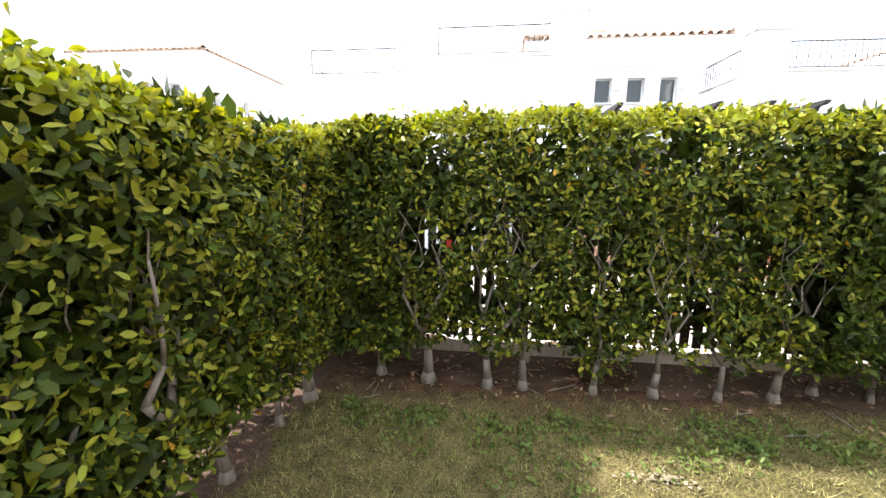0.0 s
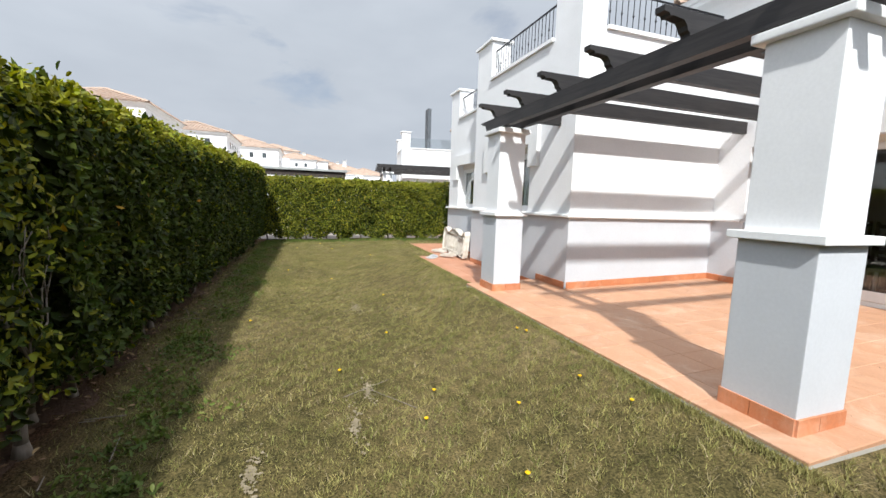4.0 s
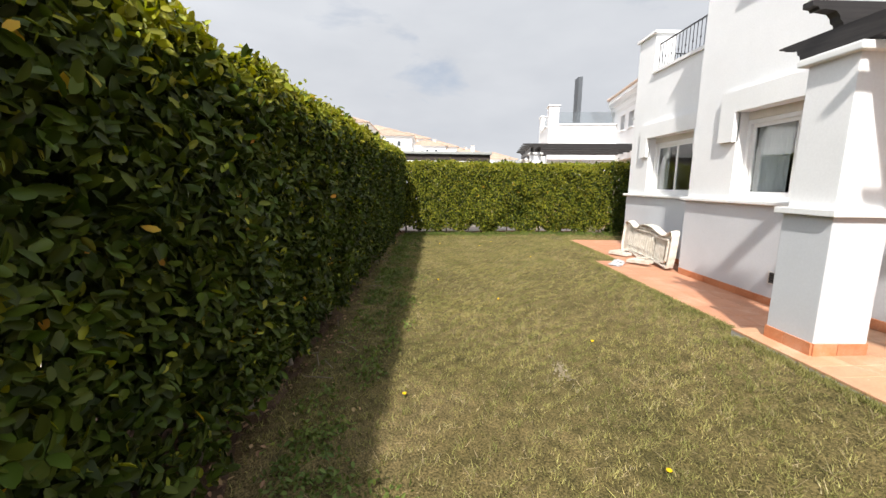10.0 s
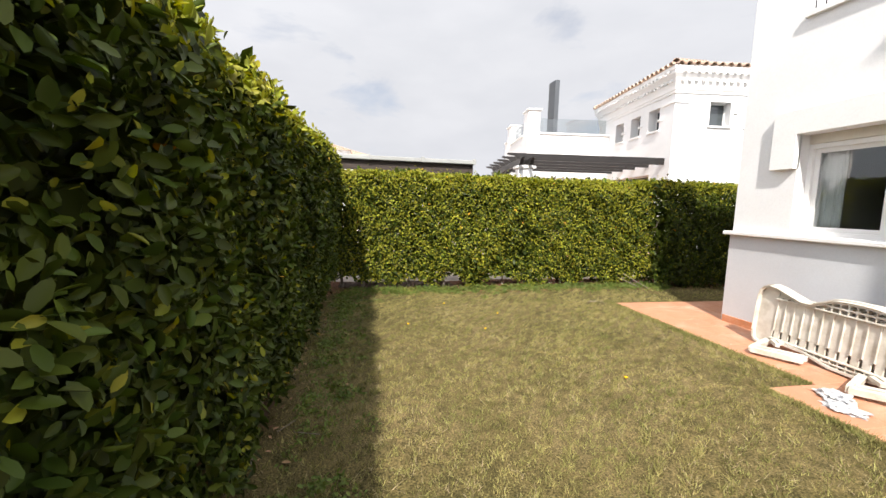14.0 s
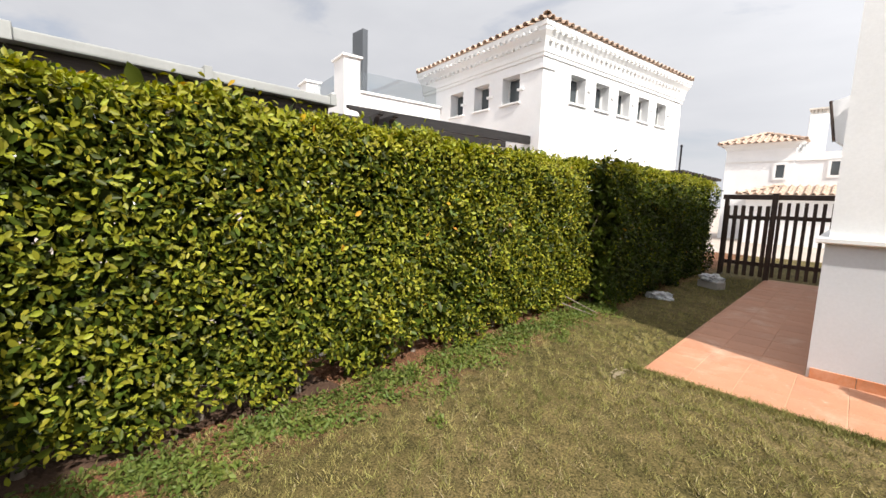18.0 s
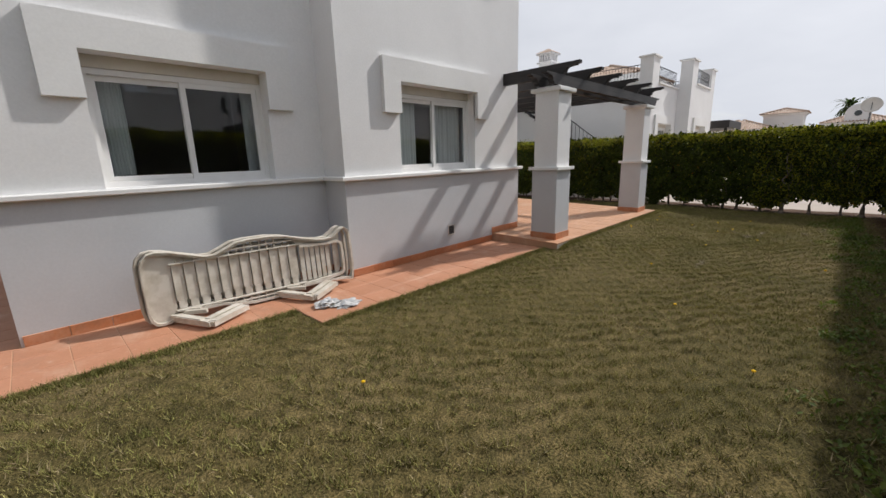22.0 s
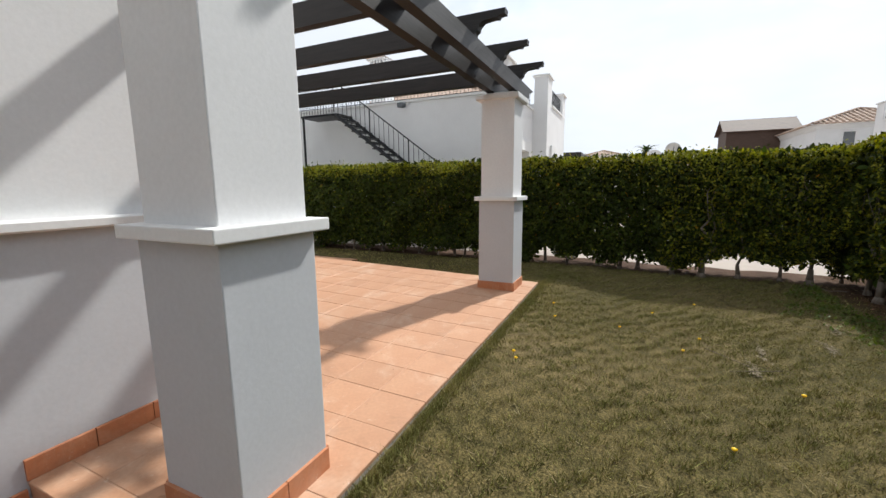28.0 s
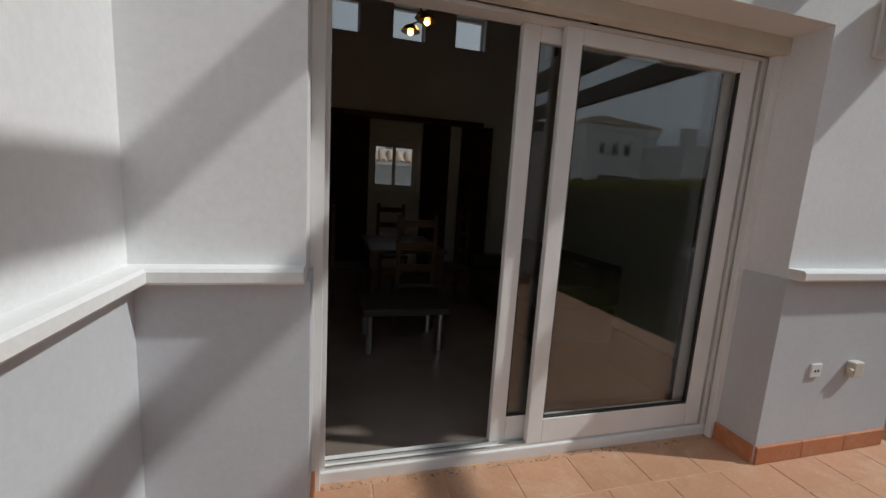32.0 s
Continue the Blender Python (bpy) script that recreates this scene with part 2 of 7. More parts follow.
col_, _f = noise_col(BAG, 18.0, [(0.35, (0.30, 0.315, 0.34)), (0.6, (0.58, 0.575, 0.565))], 5)
link(BAG, col_, bsdf(BAG).inputs["Base Color"])
DARK = mat("dark_recess", 0.8)
bsdf(DARK).inputs["Base Color"].default_value = (0.03, 0.028, 0.026, 1)
AMBER = mat("amber_lamp_glass", 0.25)
bsdf(AMBER).inputs["Base Color"].default_value = (0.62, 0.50, 0.24, 1)
RED = mat("red_paint", 0.5)
bsdf(RED).inputs["Base Color"].default_value = (0.6, 0.03, 0.02, 1)
STEEL = mat("brushed_steel", 0.3, 1.0)
bsdf(STEEL).inputs["Base Color"].default_value = (0.6, 0.6, 0.6, 1)
SOFA = mat("dark_leather", 0.5)
bsdf(SOFA).inputs["Base Color"].default_value = (0.045, 0.04, 0.04, 1)
BRASS = mat("brass", 0.3, 1.0)
bsdf(BRASS).inputs["Base Color"].default_value = (0.7, 0.45, 0.15, 1)
BULB = mat("lit_bulb", 0.3)
bsdf(BULB).inputs["Emission Color"].default_value = (1.0, 0.55, 0.15, 1)
bsdf(BULB).inputs["Emission Strength"].default_value = 12.0
CURTAIN = mat("white_curtain", 0.9, spec=0.1)
col_, _f = noise_col(CURTAIN, 3.0, [(0.3, (0.66, 0.68, 0.68)), (0.7, (0.80, 0.81, 0.80))])
link(CURTAIN, col_, bsdf(CURTAIN).inputs["Base Color"])
# floor tile coloured dark so that the room's shade sits in it
ROOMFLOOR = mat("dimmed_room_tile", 0.25)
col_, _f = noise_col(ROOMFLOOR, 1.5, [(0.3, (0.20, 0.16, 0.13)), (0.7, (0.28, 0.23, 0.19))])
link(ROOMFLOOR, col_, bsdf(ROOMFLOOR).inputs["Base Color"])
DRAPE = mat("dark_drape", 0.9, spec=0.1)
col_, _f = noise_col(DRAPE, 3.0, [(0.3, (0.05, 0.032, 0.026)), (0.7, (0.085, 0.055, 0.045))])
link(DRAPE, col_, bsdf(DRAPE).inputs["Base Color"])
SHEET = plaster("grey_roof_sheet", (0.36, 0.37, 0.36), 0.75, 1.1)

GLASS = bpy.data.materials.new("window_glass")
GLASS.use_nodes = True
gn = GLASS.node_tree.nodes
gn.clear()
g_out, g_mix = gn.new("ShaderNodeOutputMaterial"), gn.new("ShaderNodeMixShader")
g_tr, g_gl, g_fr = gn.new("ShaderNodeBsdfTransparent"), gn.new("ShaderNodeBsdfGlossy"), gn.new("ShaderNodeLayerWeight")
g_pw, g_ad = gn.new("ShaderNodeMath"), gn.new("ShaderNodeMath")
g_pw.operation, g_ad.operation = "POWER", "MULTIPLY_ADD"
g_pw.inputs[1].default_value = 3.5
g_ad.inputs[1].default_value, g_ad.inputs[2].default_value = 0.85, 0.075
g_tr.inputs["Color"].default_value = (0.86, 0.88, 0.88, 1)
g_gl.inputs["Roughness"].default_value = 0.01
g_fr.inputs["Blend"].default_value = 0.5
link(GLASS, g_fr.outputs["Facing"], g_pw.inputs[0])
link(GLASS, g_pw.outputs[0], g_ad.inputs[0])
link(GLASS, g_ad.outputs[0], g_mix.inputs["Fac"])
link(GLASS, g_tr.outputs["BSDF"], g_mix.inputs[1])
link(GLASS, g_gl.outputs["BSDF"], g_mix.inputs[2])
link(GLASS, g_mix.outputs["Shader"], g_out.inputs["Surface"])
DARKGLASS = mat("dark_window_pane", 0.06, spec=0.8)
bsdf(DARKGLASS).inputs["Base Color"].default_value = (0.05, 0.06, 0.065, 1)


def leafy(name, c, d, hue=0.02, lo=0.6, hi=1.35, rough=0.45, trans=0.25, spec=0.2):
    m = mat(name, rough, spec=spec)
    base, _ = noise_col(m, 2.2, [(0.3, d), (0.7, c)], 3)
    col = per_island(m, base, lo, hi, hue)
    link(m, col, bsdf(m).inputs["Base Color"])
    tr = m.node_tree.nodes.new("ShaderNodeBsdfTranslucent")
    h = node(m, "ShaderNodeHueSaturation", Saturation=1.15, Value=1.6)
    link(m, col, h.inputs["Color"])
    link(m, h.outputs["Color"], tr.inputs["Color"])
    mx = m.node_tree.nodes.new("ShaderNodeMixShader")
    mx.inputs["Fac"].default_value = trans
    out = m.node_tree.nodes["Material Output"]
    link(m, bsdf(m).outputs["BSDF"], mx.inputs[1])
    link(m, tr.outputs["BSDF"], mx.inputs[2])
    link(m, mx.outputs["Shader"], out.inputs["Surface"])
    return m


# hedge leaf toned for shaded faces; the young leaf also carries sunlit brightness
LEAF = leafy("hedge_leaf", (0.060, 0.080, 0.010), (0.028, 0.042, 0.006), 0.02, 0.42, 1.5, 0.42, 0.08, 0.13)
YOUNG_LIT = leafy("young_lit_hedge_leaf", (0.30, 0.295, 0.03), (0.19, 0.205, 0.021), 0.02, 0.6, 1.3)
YELLOW = leafy("yellowed_leaf", (0.55, 0.30, 0.03), (0.42, 0.24, 0.03))
WEED = leafy("weed_leaf", (0.15, 0.185, 0.04), (0.085, 0.125, 0.028), 0.02, 0.7, 1.2, 0.5)
BLADE = leafy("grass_blade", (0.31, 0.268, 0.106), (0.168, 0.170, 0.055), 0.02, 0.45, 1.4, 0.85, 0.05, 0.04)
STRAW = leafy("dry_grass_blade", (0.36, 0.30, 0.18), (0.25, 0.20, 0.11), 0.015, 0.5, 1.3, 0.8, 0.06, 0.04)
PETAL = leafy("dandelion_petal", (0.85, 0.62, 0.01), (0.75, 0.5, 0.01), 0.005, 0.9, 1.05)
LITTER = leafy("dry_leaf", (0.34, 0.22, 0.12), (0.20, 0.12, 0.07), 0.02, 0.5, 1.5, 0.8, 0.0)
PALM = leafy("palm_leaf", (0.06, 0.09, 0.03), (0.04, 0.06, 0.02))

# lawn: worn olive turf with tan and green drifts
LAWN = mat("lawn_turf", 0.95, spec=0.1)
c1, _f = noise_col(LAWN, 0.55, [(0.3, (0.105, 0.095, 0.039)), (0.5, (0.165, 0.136, 0.062)), (0.72, (0.23, 0.183, 0.098))], 5, distort=0.4)
c2, f2 = noise_col(LAWN, 7.0, [(0.3, (0.5, 0.52, 0.46)), (0.65, (1.15, 1.1, 1.05))], 6)
c3, f3 = noise_col(LAWN, 70.0, [(0.35, (0.26, 0.28, 0.24)), (0.65, (1.3, 1.25, 1.2))], 4)
# the turf gives way to bare earth along the hedges
co = LAWN.node_tree.nodes.new("ShaderNodeTexCoord")
sep = LAWN.node_tree.nodes.new("ShaderNodeSeparateXYZ")
link(LAWN, co.outputs["Object"], sep.inputs["Vector"])
nz = node(LAWN, "ShaderNodeTexNoise", Scale=2.6, Detail=6.0, Roughness=0.65)
link(LAWN, co.outputs["Object"], nz.inputs["Vector"])
masks = []
narrow = node(LAWN, "ShaderNodeMapRange", From_Min=0.5, From_Max=4.0, To_Min=0.0, To_Max=-0.38)
link(LAWN, sep.outputs["X"], narrow.inputs["Value"])
bank = LAWN.node_tree.nodes.new("ShaderNodeMath")
bank.operation = "ADD"
link(LAWN, sep.outputs["Y"], bank.inputs[0])
link(LAWN, narrow.outputs["Result"], bank.inputs[1])
for axis, near, far, sway in ((bank.outputs[0], 3.15, 3.6, 0.9), (sep.outputs["X"], 14.12, 14.5, 0.5)):
    add = LAWN.node_tree.nodes.new("ShaderNodeMath")
    add.operation = "MULTIPLY_ADD"
    add.inputs[1].default_value = sway
    link(LAWN, nz.outputs["Fac"], add.inputs[0])
    link(LAWN, axis, add.inputs[2])
    rg = node(LAWN, "ShaderNodeMapRange", From_Min=near + sway * 0.5 - 0.1, From_Max=far + sway * 0.5 - 0.1)
    link(LAWN, add.outputs[0], rg.inputs["Value"])
    masks.append(rg.outputs["Result"])
earth = mixed(LAWN, mixed(LAWN, c1, (0.12, 0.07, 0.044), masks[0]), (0.25, 0.128, 0.08), masks[1])
link(LAWN, mixed(LAWN, mixed(LAWN, earth, c2, 1.0, "MULTIPLY"), c3, 1.0, "MULTIPLY"), bsdf(LAWN).inputs["Base Color"])
bump(LAWN, f3, 0.6, 0.03)
SOIL = mat("bare_soil", 0.95, spec=0.1)
c1, _f = noise_col(SOIL, 2.0, [(0.3, (0.072, 0.044, 0.030)), (0.7, (0.145, 0.09, 0.062))], 6)
c2, f2 = noise_col(SOIL, 40.0, [(0.3, (0.7, 0.7, 0.7)), (0.7, (1.15, 1.15, 1.15))], 6)
link(SOIL, mixed(SOIL, c1, c2, 1.0, "MULTIPLY"), bsdf(SOIL).inputs["Base Color"])
bump(SOIL, f2, 0.7, 0.03)
SAND = mat("sandy_bare_patch", 0.95, spec=0.1)
c1, f2 = noise_col(SAND, 14.0, [(0.3, (0.17, 0.14, 0.085)), (0.7, (0.31, 0.26, 0.18))], 7)
link(SAND, c1, bsdf(SAND).inputs["Base Color"])
bump(SAND, f2, 0.5, 0.02)
STREET = plaster("pale_paving", (0.42, 0.36, 0.31), 0.85, 1.1)
HILL = mat("dry_hillside", 0.95)
c1, _f = noise_col(HILL, 0.03, [(0.3, (0.20, 0.13, 0.08)), (0.7, (0.34, 0.24, 0.15))], 8)
link(HILL, c1, bsdf(HILL).inputs["Base Color"])


# ---- mesh helpers ----
def part(name, bm, material, parent=None, label="", kind="", smooth=False):
    me = bpy.data.meshes.new(name)
    if not isinstance(bm, bmesh.types.BMesh):
        verts, faces = bm
        me.from_pydata([tuple(v) for v in verts], [], [tuple(f) for f in faces])
    else:
        bmesh.ops.recalc_face_normals(bm, faces=bm.faces)
        bm.to_mesh(me)
        bm.free()
    if smooth:
        me.polygons.foreach_set("use_smooth", [True] * len(me.polygons))
    me.materials.append(material)
    ob = new(name, me)
    if parent is not None:
        ob.parent = parent
    return tagged(ob, label, kind=kind)


def thing(name, label, category, group="", kind="", at=(0, 0, 0)):
    ob = new(name)
    ob.empty_display_size = 0.1
    ob.location = at
    return tagged(ob, label, category, group, kind)


def box(bm, lo, hi, bevel=0.0):
    m = Matrix.Translation([(a + b) / 2 for a, b in zip(lo, hi)]) @ Matrix.Diagonal([*(b - a for a, b in zip(lo, hi)), 1])
    vs = bmesh.ops.create_cube(bm, size=1, matrix=m)["verts"]
    if bevel:
        es = {e for v in vs for e in v.link_edges}
        bmesh.ops.bevel(bm, geom=list(es), offset=bevel, segments=2, profile=0.6, affect="EDGES")
    return bm


def boxes(*pairs, bevel=0.0):
    bm = bmesh.new()
    for lo, hi in pairs:
        box(bm, lo, hi, bevel)
    return bm


def tube(bm, a, b, r0, r1=None, n=8):
    a, b = Vector(a), Vector(b)
    q = (b - a).to_track_quat("Z", "Y").to_matrix().to_4x4()
    bmesh.ops.create_cone(bm, cap_ends=True, segments=n, radius1=r0, radius2=r0 if r1 is None else r1, depth=(b - a).length,
                          matrix=Matrix.Translation((a + b) / 2) @ q)
    return bm


def lathe(bm, prof, at, n=16):
    """A turned solid: prof is (radius, z) from the bottom up."""
    rings = []
    for r, z in prof:
        rings.append([bm.verts.new((at[0] + max(r, 1e-4) * math.cos(2 * math.pi * k / n), at[1] + max(r, 1e-4) * math.sin(2 * math.pi * k / n), at[2] + z)) for k in range(n)])
    for a, b in zip(rings, rings[1:]):
        for k in range(n):
            bm.faces.new((a[k], a[(k + 1) % n], b[(k + 1) % n], b[k]))
    bm.faces.new(rings[0][::-1])
    bm.faces.new(rings[-1])
    return bm


def sweep(bm, prof, path, closed=False):
    """A profile of (outward, z) swept along a flat path; outward is to the left of the way walked."""
    n = len(path)
    rings = []
    for i, p in enumerate(path):
        p = Vector(p)
        d0 = (p - Vector(path[i - 1])).normalized() if (closed or i) else None
        d1 = (Vector(path[(i + 1) % n]) - p).normalized() if (closed or i < n - 1) else None
        n0 = Vector((-d0.y, d0.x)) if d0 else None
        n1 = Vector((-d1.y, d1.x)) if d1 else None
        if n0 and n1:
            out = (n0 + n1) / (1 + n0.dot(n1))
        else:
            out = n0 or n1
        rings.append([bm.verts.new((p.x + o * out.x, p.y + o * out.y, z)) for o, z in prof])
    k = len(prof)
    for i in range(n if closed else n - 1):
        a, b = rings[i], rings[(i + 1) % n]
        for j in range(k):
            bm.faces.new((a[j], b[j], b[(j + 1) % k], a[(j + 1) % k]))
    if not closed:
        bm.faces.new(rings[0])
        bm.faces.new(rings[-1][::-1])
    return bm


def rect(o0, o1, z0, z1):
    return [(o0, z0), (o1, z0), (o1, z1), (o0, z1)]


def wall(axis, a0, a1, z0, z1, p0, p1, holes=()):
    """A wall along x or y from a0 to a1, between the planes p0 and p1, with rectangular openings (a0, a1, z0, z1) right through it."""
    bm = bmesh.new()
    ca = sorted({a0, a1, *(v for h in holes for v in h[:2])})
    cz = sorted({z0, z1, *(v for h in holes for v in h[2:])})
    made = {}

    def vert(a, p, z):
        key = (round(a, 5), round(p, 5), round(z, 5))
        if key not in made:
            made[key] = bm.verts.new((a, p, z) if axis == "x" else (p, a, z))
        return made[key]

    def solid(i, j):
        if not (0 <= i < len(ca) - 1 and 0 <= j < len(cz) - 1):
            return False
        a, z = (ca[i] + ca[i + 1]) / 2, (cz[j] + cz[j + 1]) / 2
        return not any(h[0] < a < h[1] and h[2] < z < h[3] for h in holes)

    for i in range(len(ca) - 1):
        for j in range(len(cz) - 1):
            if not solid(i, j):
                continue
            A, B, C, D = ca[i], ca[i + 1], cz[j], cz[j + 1]
            for p in (p0, p1):
                bm.faces.new((vert(A, p, C), vert(B, p, C), vert(B, p, D), vert(A, p, D)))
            for di, dj, e in ((-1, 0, ((A, C), (A, D))), (1, 0, ((B, C), (B, D))), (0, -1, ((A, C), (B, C))), (0, 1, ((A, D), (B, D)))):
                if not solid(i + di, j + dj):
                    (s, t), (u, v) = e
                    bm.faces.new((vert(s, p0, t), vert(u, p0, v), vert(u, p1, v), vert(s, p1, t)))
    return bm


# ---- ground ----
def lawn_zs(x, y):
    """The lawn rises a little towards the paving and banks up against the terrace."""
    def ease(v):
        v = np.clip(v, 0, 1)
        return v * v * (3 - 2 * v)
    return 0.045 * ease((1.3 - y) / 1.7) + 0.075 * ease((0.55 - y) / 1.0) * ease((x - 0.0) / 0.6) * ease((5.75 - x) / 0.4) * ease((y + 4.42) / 0.5)


def lawn_z(x, y):
    return float(lawn_zs(np.float64(x), np.float64(y)))


def sheet(name, x0, x1, y0, y1, z, step, material, label, amp=0.0, edge=0.0, kind="structure", category="ground", seed=0, rise=False):
    """A ground sheet with gentle relief and, if asked, a ragged outline."""
    nx, ny = max(2, round((x1 - x0) / step) + 1), max(2, round((y1 - y0) / step) + 1)
    verts, faces = [], []
    for j in range(ny):
        for i in range(nx):
            x, y = x0 + (x1 - x0) * i / (nx - 1), y0 + (y1 - y0) * j / (ny - 1)
            if edge:
                if i in (0, nx - 1):
                    x += edge * noise.noise((y * 2.3, seed, 0.0))
                if j in (0, ny - 1):
                    y += edge * noise.noise((x * 2.3, seed, 7.0)) + 0.4 * edge * noise.noise((x * 9, seed, 3.0))
            verts.append((x, y, z + (lawn_z(x, y) if rise else 0.0) + amp * noise.noise((x * 0.9, y * 0.9, seed))))
    for j in range(ny - 1):
        for i in range(nx - 1):
            a = j * nx + i
            faces.append((a, a + 1, a + nx + 1, a + nx))
    ob = part(name, (verts, faces), material, smooth=True)
    return tagged(ob, label, category, kind=kind)


sheet("ground", -900, 900, -900, 900, -0.03, 60, STREET, "pale dusty ground running out to the horizon")
sheet("lawn", -2.3, 15.4, -14.5, 4.5, 0.0, 0.14, LAWN, "short worn olive-green lawn with tan patches", 0.012, category="lawn", rise=True)
sheet("soil_bed_north", -1.9, 14.6, 3.62, 4.5, 0.006, 0.15, SOIL, "bare brown soil under the long hedge", 0.01, 0.22, category="soil", seed=2)
sheet("soil_bed_west", -2.3, -1.42, -9.5, 3.6, 0.008, 0.15, SOIL, "bare brown soil under the hedge", 0.01, 0.15, category="soil", seed=4, rise=True)
sheet("soil_bed_east", 14.72, 15.4, -8.6, 3.4, 0.004, 0.15, SOIL, "reddish bare soil under the hedge", 0.01, 0.12, category="soil", seed=5)

# ---- paving ----
TILE_MESH = {}


def tile_mesh(w, d, material, h=0.022, bev=0.004):
    key = (round(w, 3), round(d, 3), material.name)
    if key not in TILE_MESH:
        me = bpy.data.meshes.new("floor_tile")
        o = [(-w / 2, -d / 2), (w / 2, -d / 2), (w / 2, d / 2), (-w / 2, d / 2)]
        s = [(x - bev * (1 if x > 0 else -1), y - bev * (1 if y > 0 else -1)) for x, y in o]
        v = [(x, y, -h) for x, y in o] + [(x, y, -bev) for x, y in o] + [(x, y, 0) for x, y in s]
        f = [(8, 9, 10, 11)] + [(k, (k + 1) % 4, 4 + (k + 1) % 4, 4 + k) for k in range(4)] + [(4 + k, 4 + (k + 1) % 4, 8 + (k + 1) % 4, 8 + k) for k in range(4)]
        me.from_pydata(v, [], f)
        me.materials.append(material)
        TILE_MESH[key] = me
    return TILE_MESH[key]


def paving(parent, x0, x1, y0, y1, level, pitch, joint, rng, material, name="floor_tile", fall=0.0):
    """Square tiles laid from the corner (x0, y1); the last row and column are cut. level gives the height at y."""
    nx, ny = math.ceil((x1 - x0) / pitch - 0.05), math.ceil((y1 - y0) / pitch - 0.05)
    for i in range(nx):
        for j in range(ny):
            a0, b1 = x0 + i * pitch, y1 - j * pitch
            a1, b0 = (x1 if i == nx - 1 else a0 + pitch), (y0 if j == ny - 1 else b1 - pitch)
            ob = new(name, tile_mesh(a1 - a0 - joint, b1 - b0 - joint, material))
            ob.parent = parent
            ob.location = ((a0 + a1) / 2, (b0 + b1) / 2, level((b0 + b1) / 2) + rng.uniform(-0.0008, 0.0008))
            ob.rotation_euler = (rng.uniform(-0.0012, 0.0012) - fall, rng.uniform(-0.0012, 0.0012), rng.uniform(-0.003, 0.003))


TZ, PZ, WZ = 0.277, 0.062, 0.078
TX0, TX1, TY1 = 0.68, 5.66, -0.545
HX0, HX1 = 0.78, 11.90
Y_DOOR, Y_WING, Y_REC, Y_BACK = -5.06, -1.93, -2.42, -10.7
X_WING, X_WINGE = 4.82, 8.74
PX, PX1, PY0, PY1 = 9.84, 13.04, -0.81, -1.36
FALL = 0.0245


def terr_z(y):
    """The terrace falls gently from the door towards the lawn."""
    return TZ - FALL * (y - Y_DOOR)


def slab(x0, x1, y0, y1, drop):
    """A solid under the terrace whose top follows its fall."""
    v = [(x, y, z) for z in (0, 1) for x, y in ((x0, y0), (x1, y0), (x1, y1), (x0, y1))]
    v = [(x, y, terr_z(y) - drop if z else -0.1) for x, y, z in v]
    return v, [(3, 2, 1, 0), (4, 5, 6, 7), (0, 1, 5, 4), (1, 2, 6, 5), (2, 3, 7, 6), (3, 0, 4, 7)]


terrace = tagged(part("terrace", slab(TX0 + 0.01, TX1 - 0.01, Y_DOOR - 0.3, TY1 - 0.01, 0.003), GROUT), "raised terracotta-tiled terrace under the pergola, sandy joints", "terrace", kind="structure")
epath = tagged(part("pavement_east", boxes(((TX1 - 0.01, -2.6, -0.1), (PX, PY0 - 0.01, PZ - 0.003)), ((PX, -2.6, -0.1), (PX1 - 0.01, PY1 - 0.01, PZ - 0.003)), ((11.9, -8.9, -0.1), (PX1 - 0.02, -2.6, PZ - 0.003))), GROUT), "terracotta-tiled path along the house", "path", kind="structure")
wpath = tagged(part("pavement_west", boxes(((-0.28, -13.4, -0.1), (HX0 + 0.02, -4.45, WZ - 0.003))), GROUT), "terracotta-tiled side path to the gate", "path", kind="structure")


edge = tagged(part("terrace_edge", boxes(((TX0, TY1 - 0.008, -0.1), (TX1, TY1 - 0.004, terr_z(TY1) - 0.02)), ((TX0 + 0.004, -4.44, -0.1), (TX0 + 0.008, TY1 - 0.01, terr_z(TY1) - 0.02))), CORE), "bare concrete edge of the terrace slab", "edge", kind="structure")

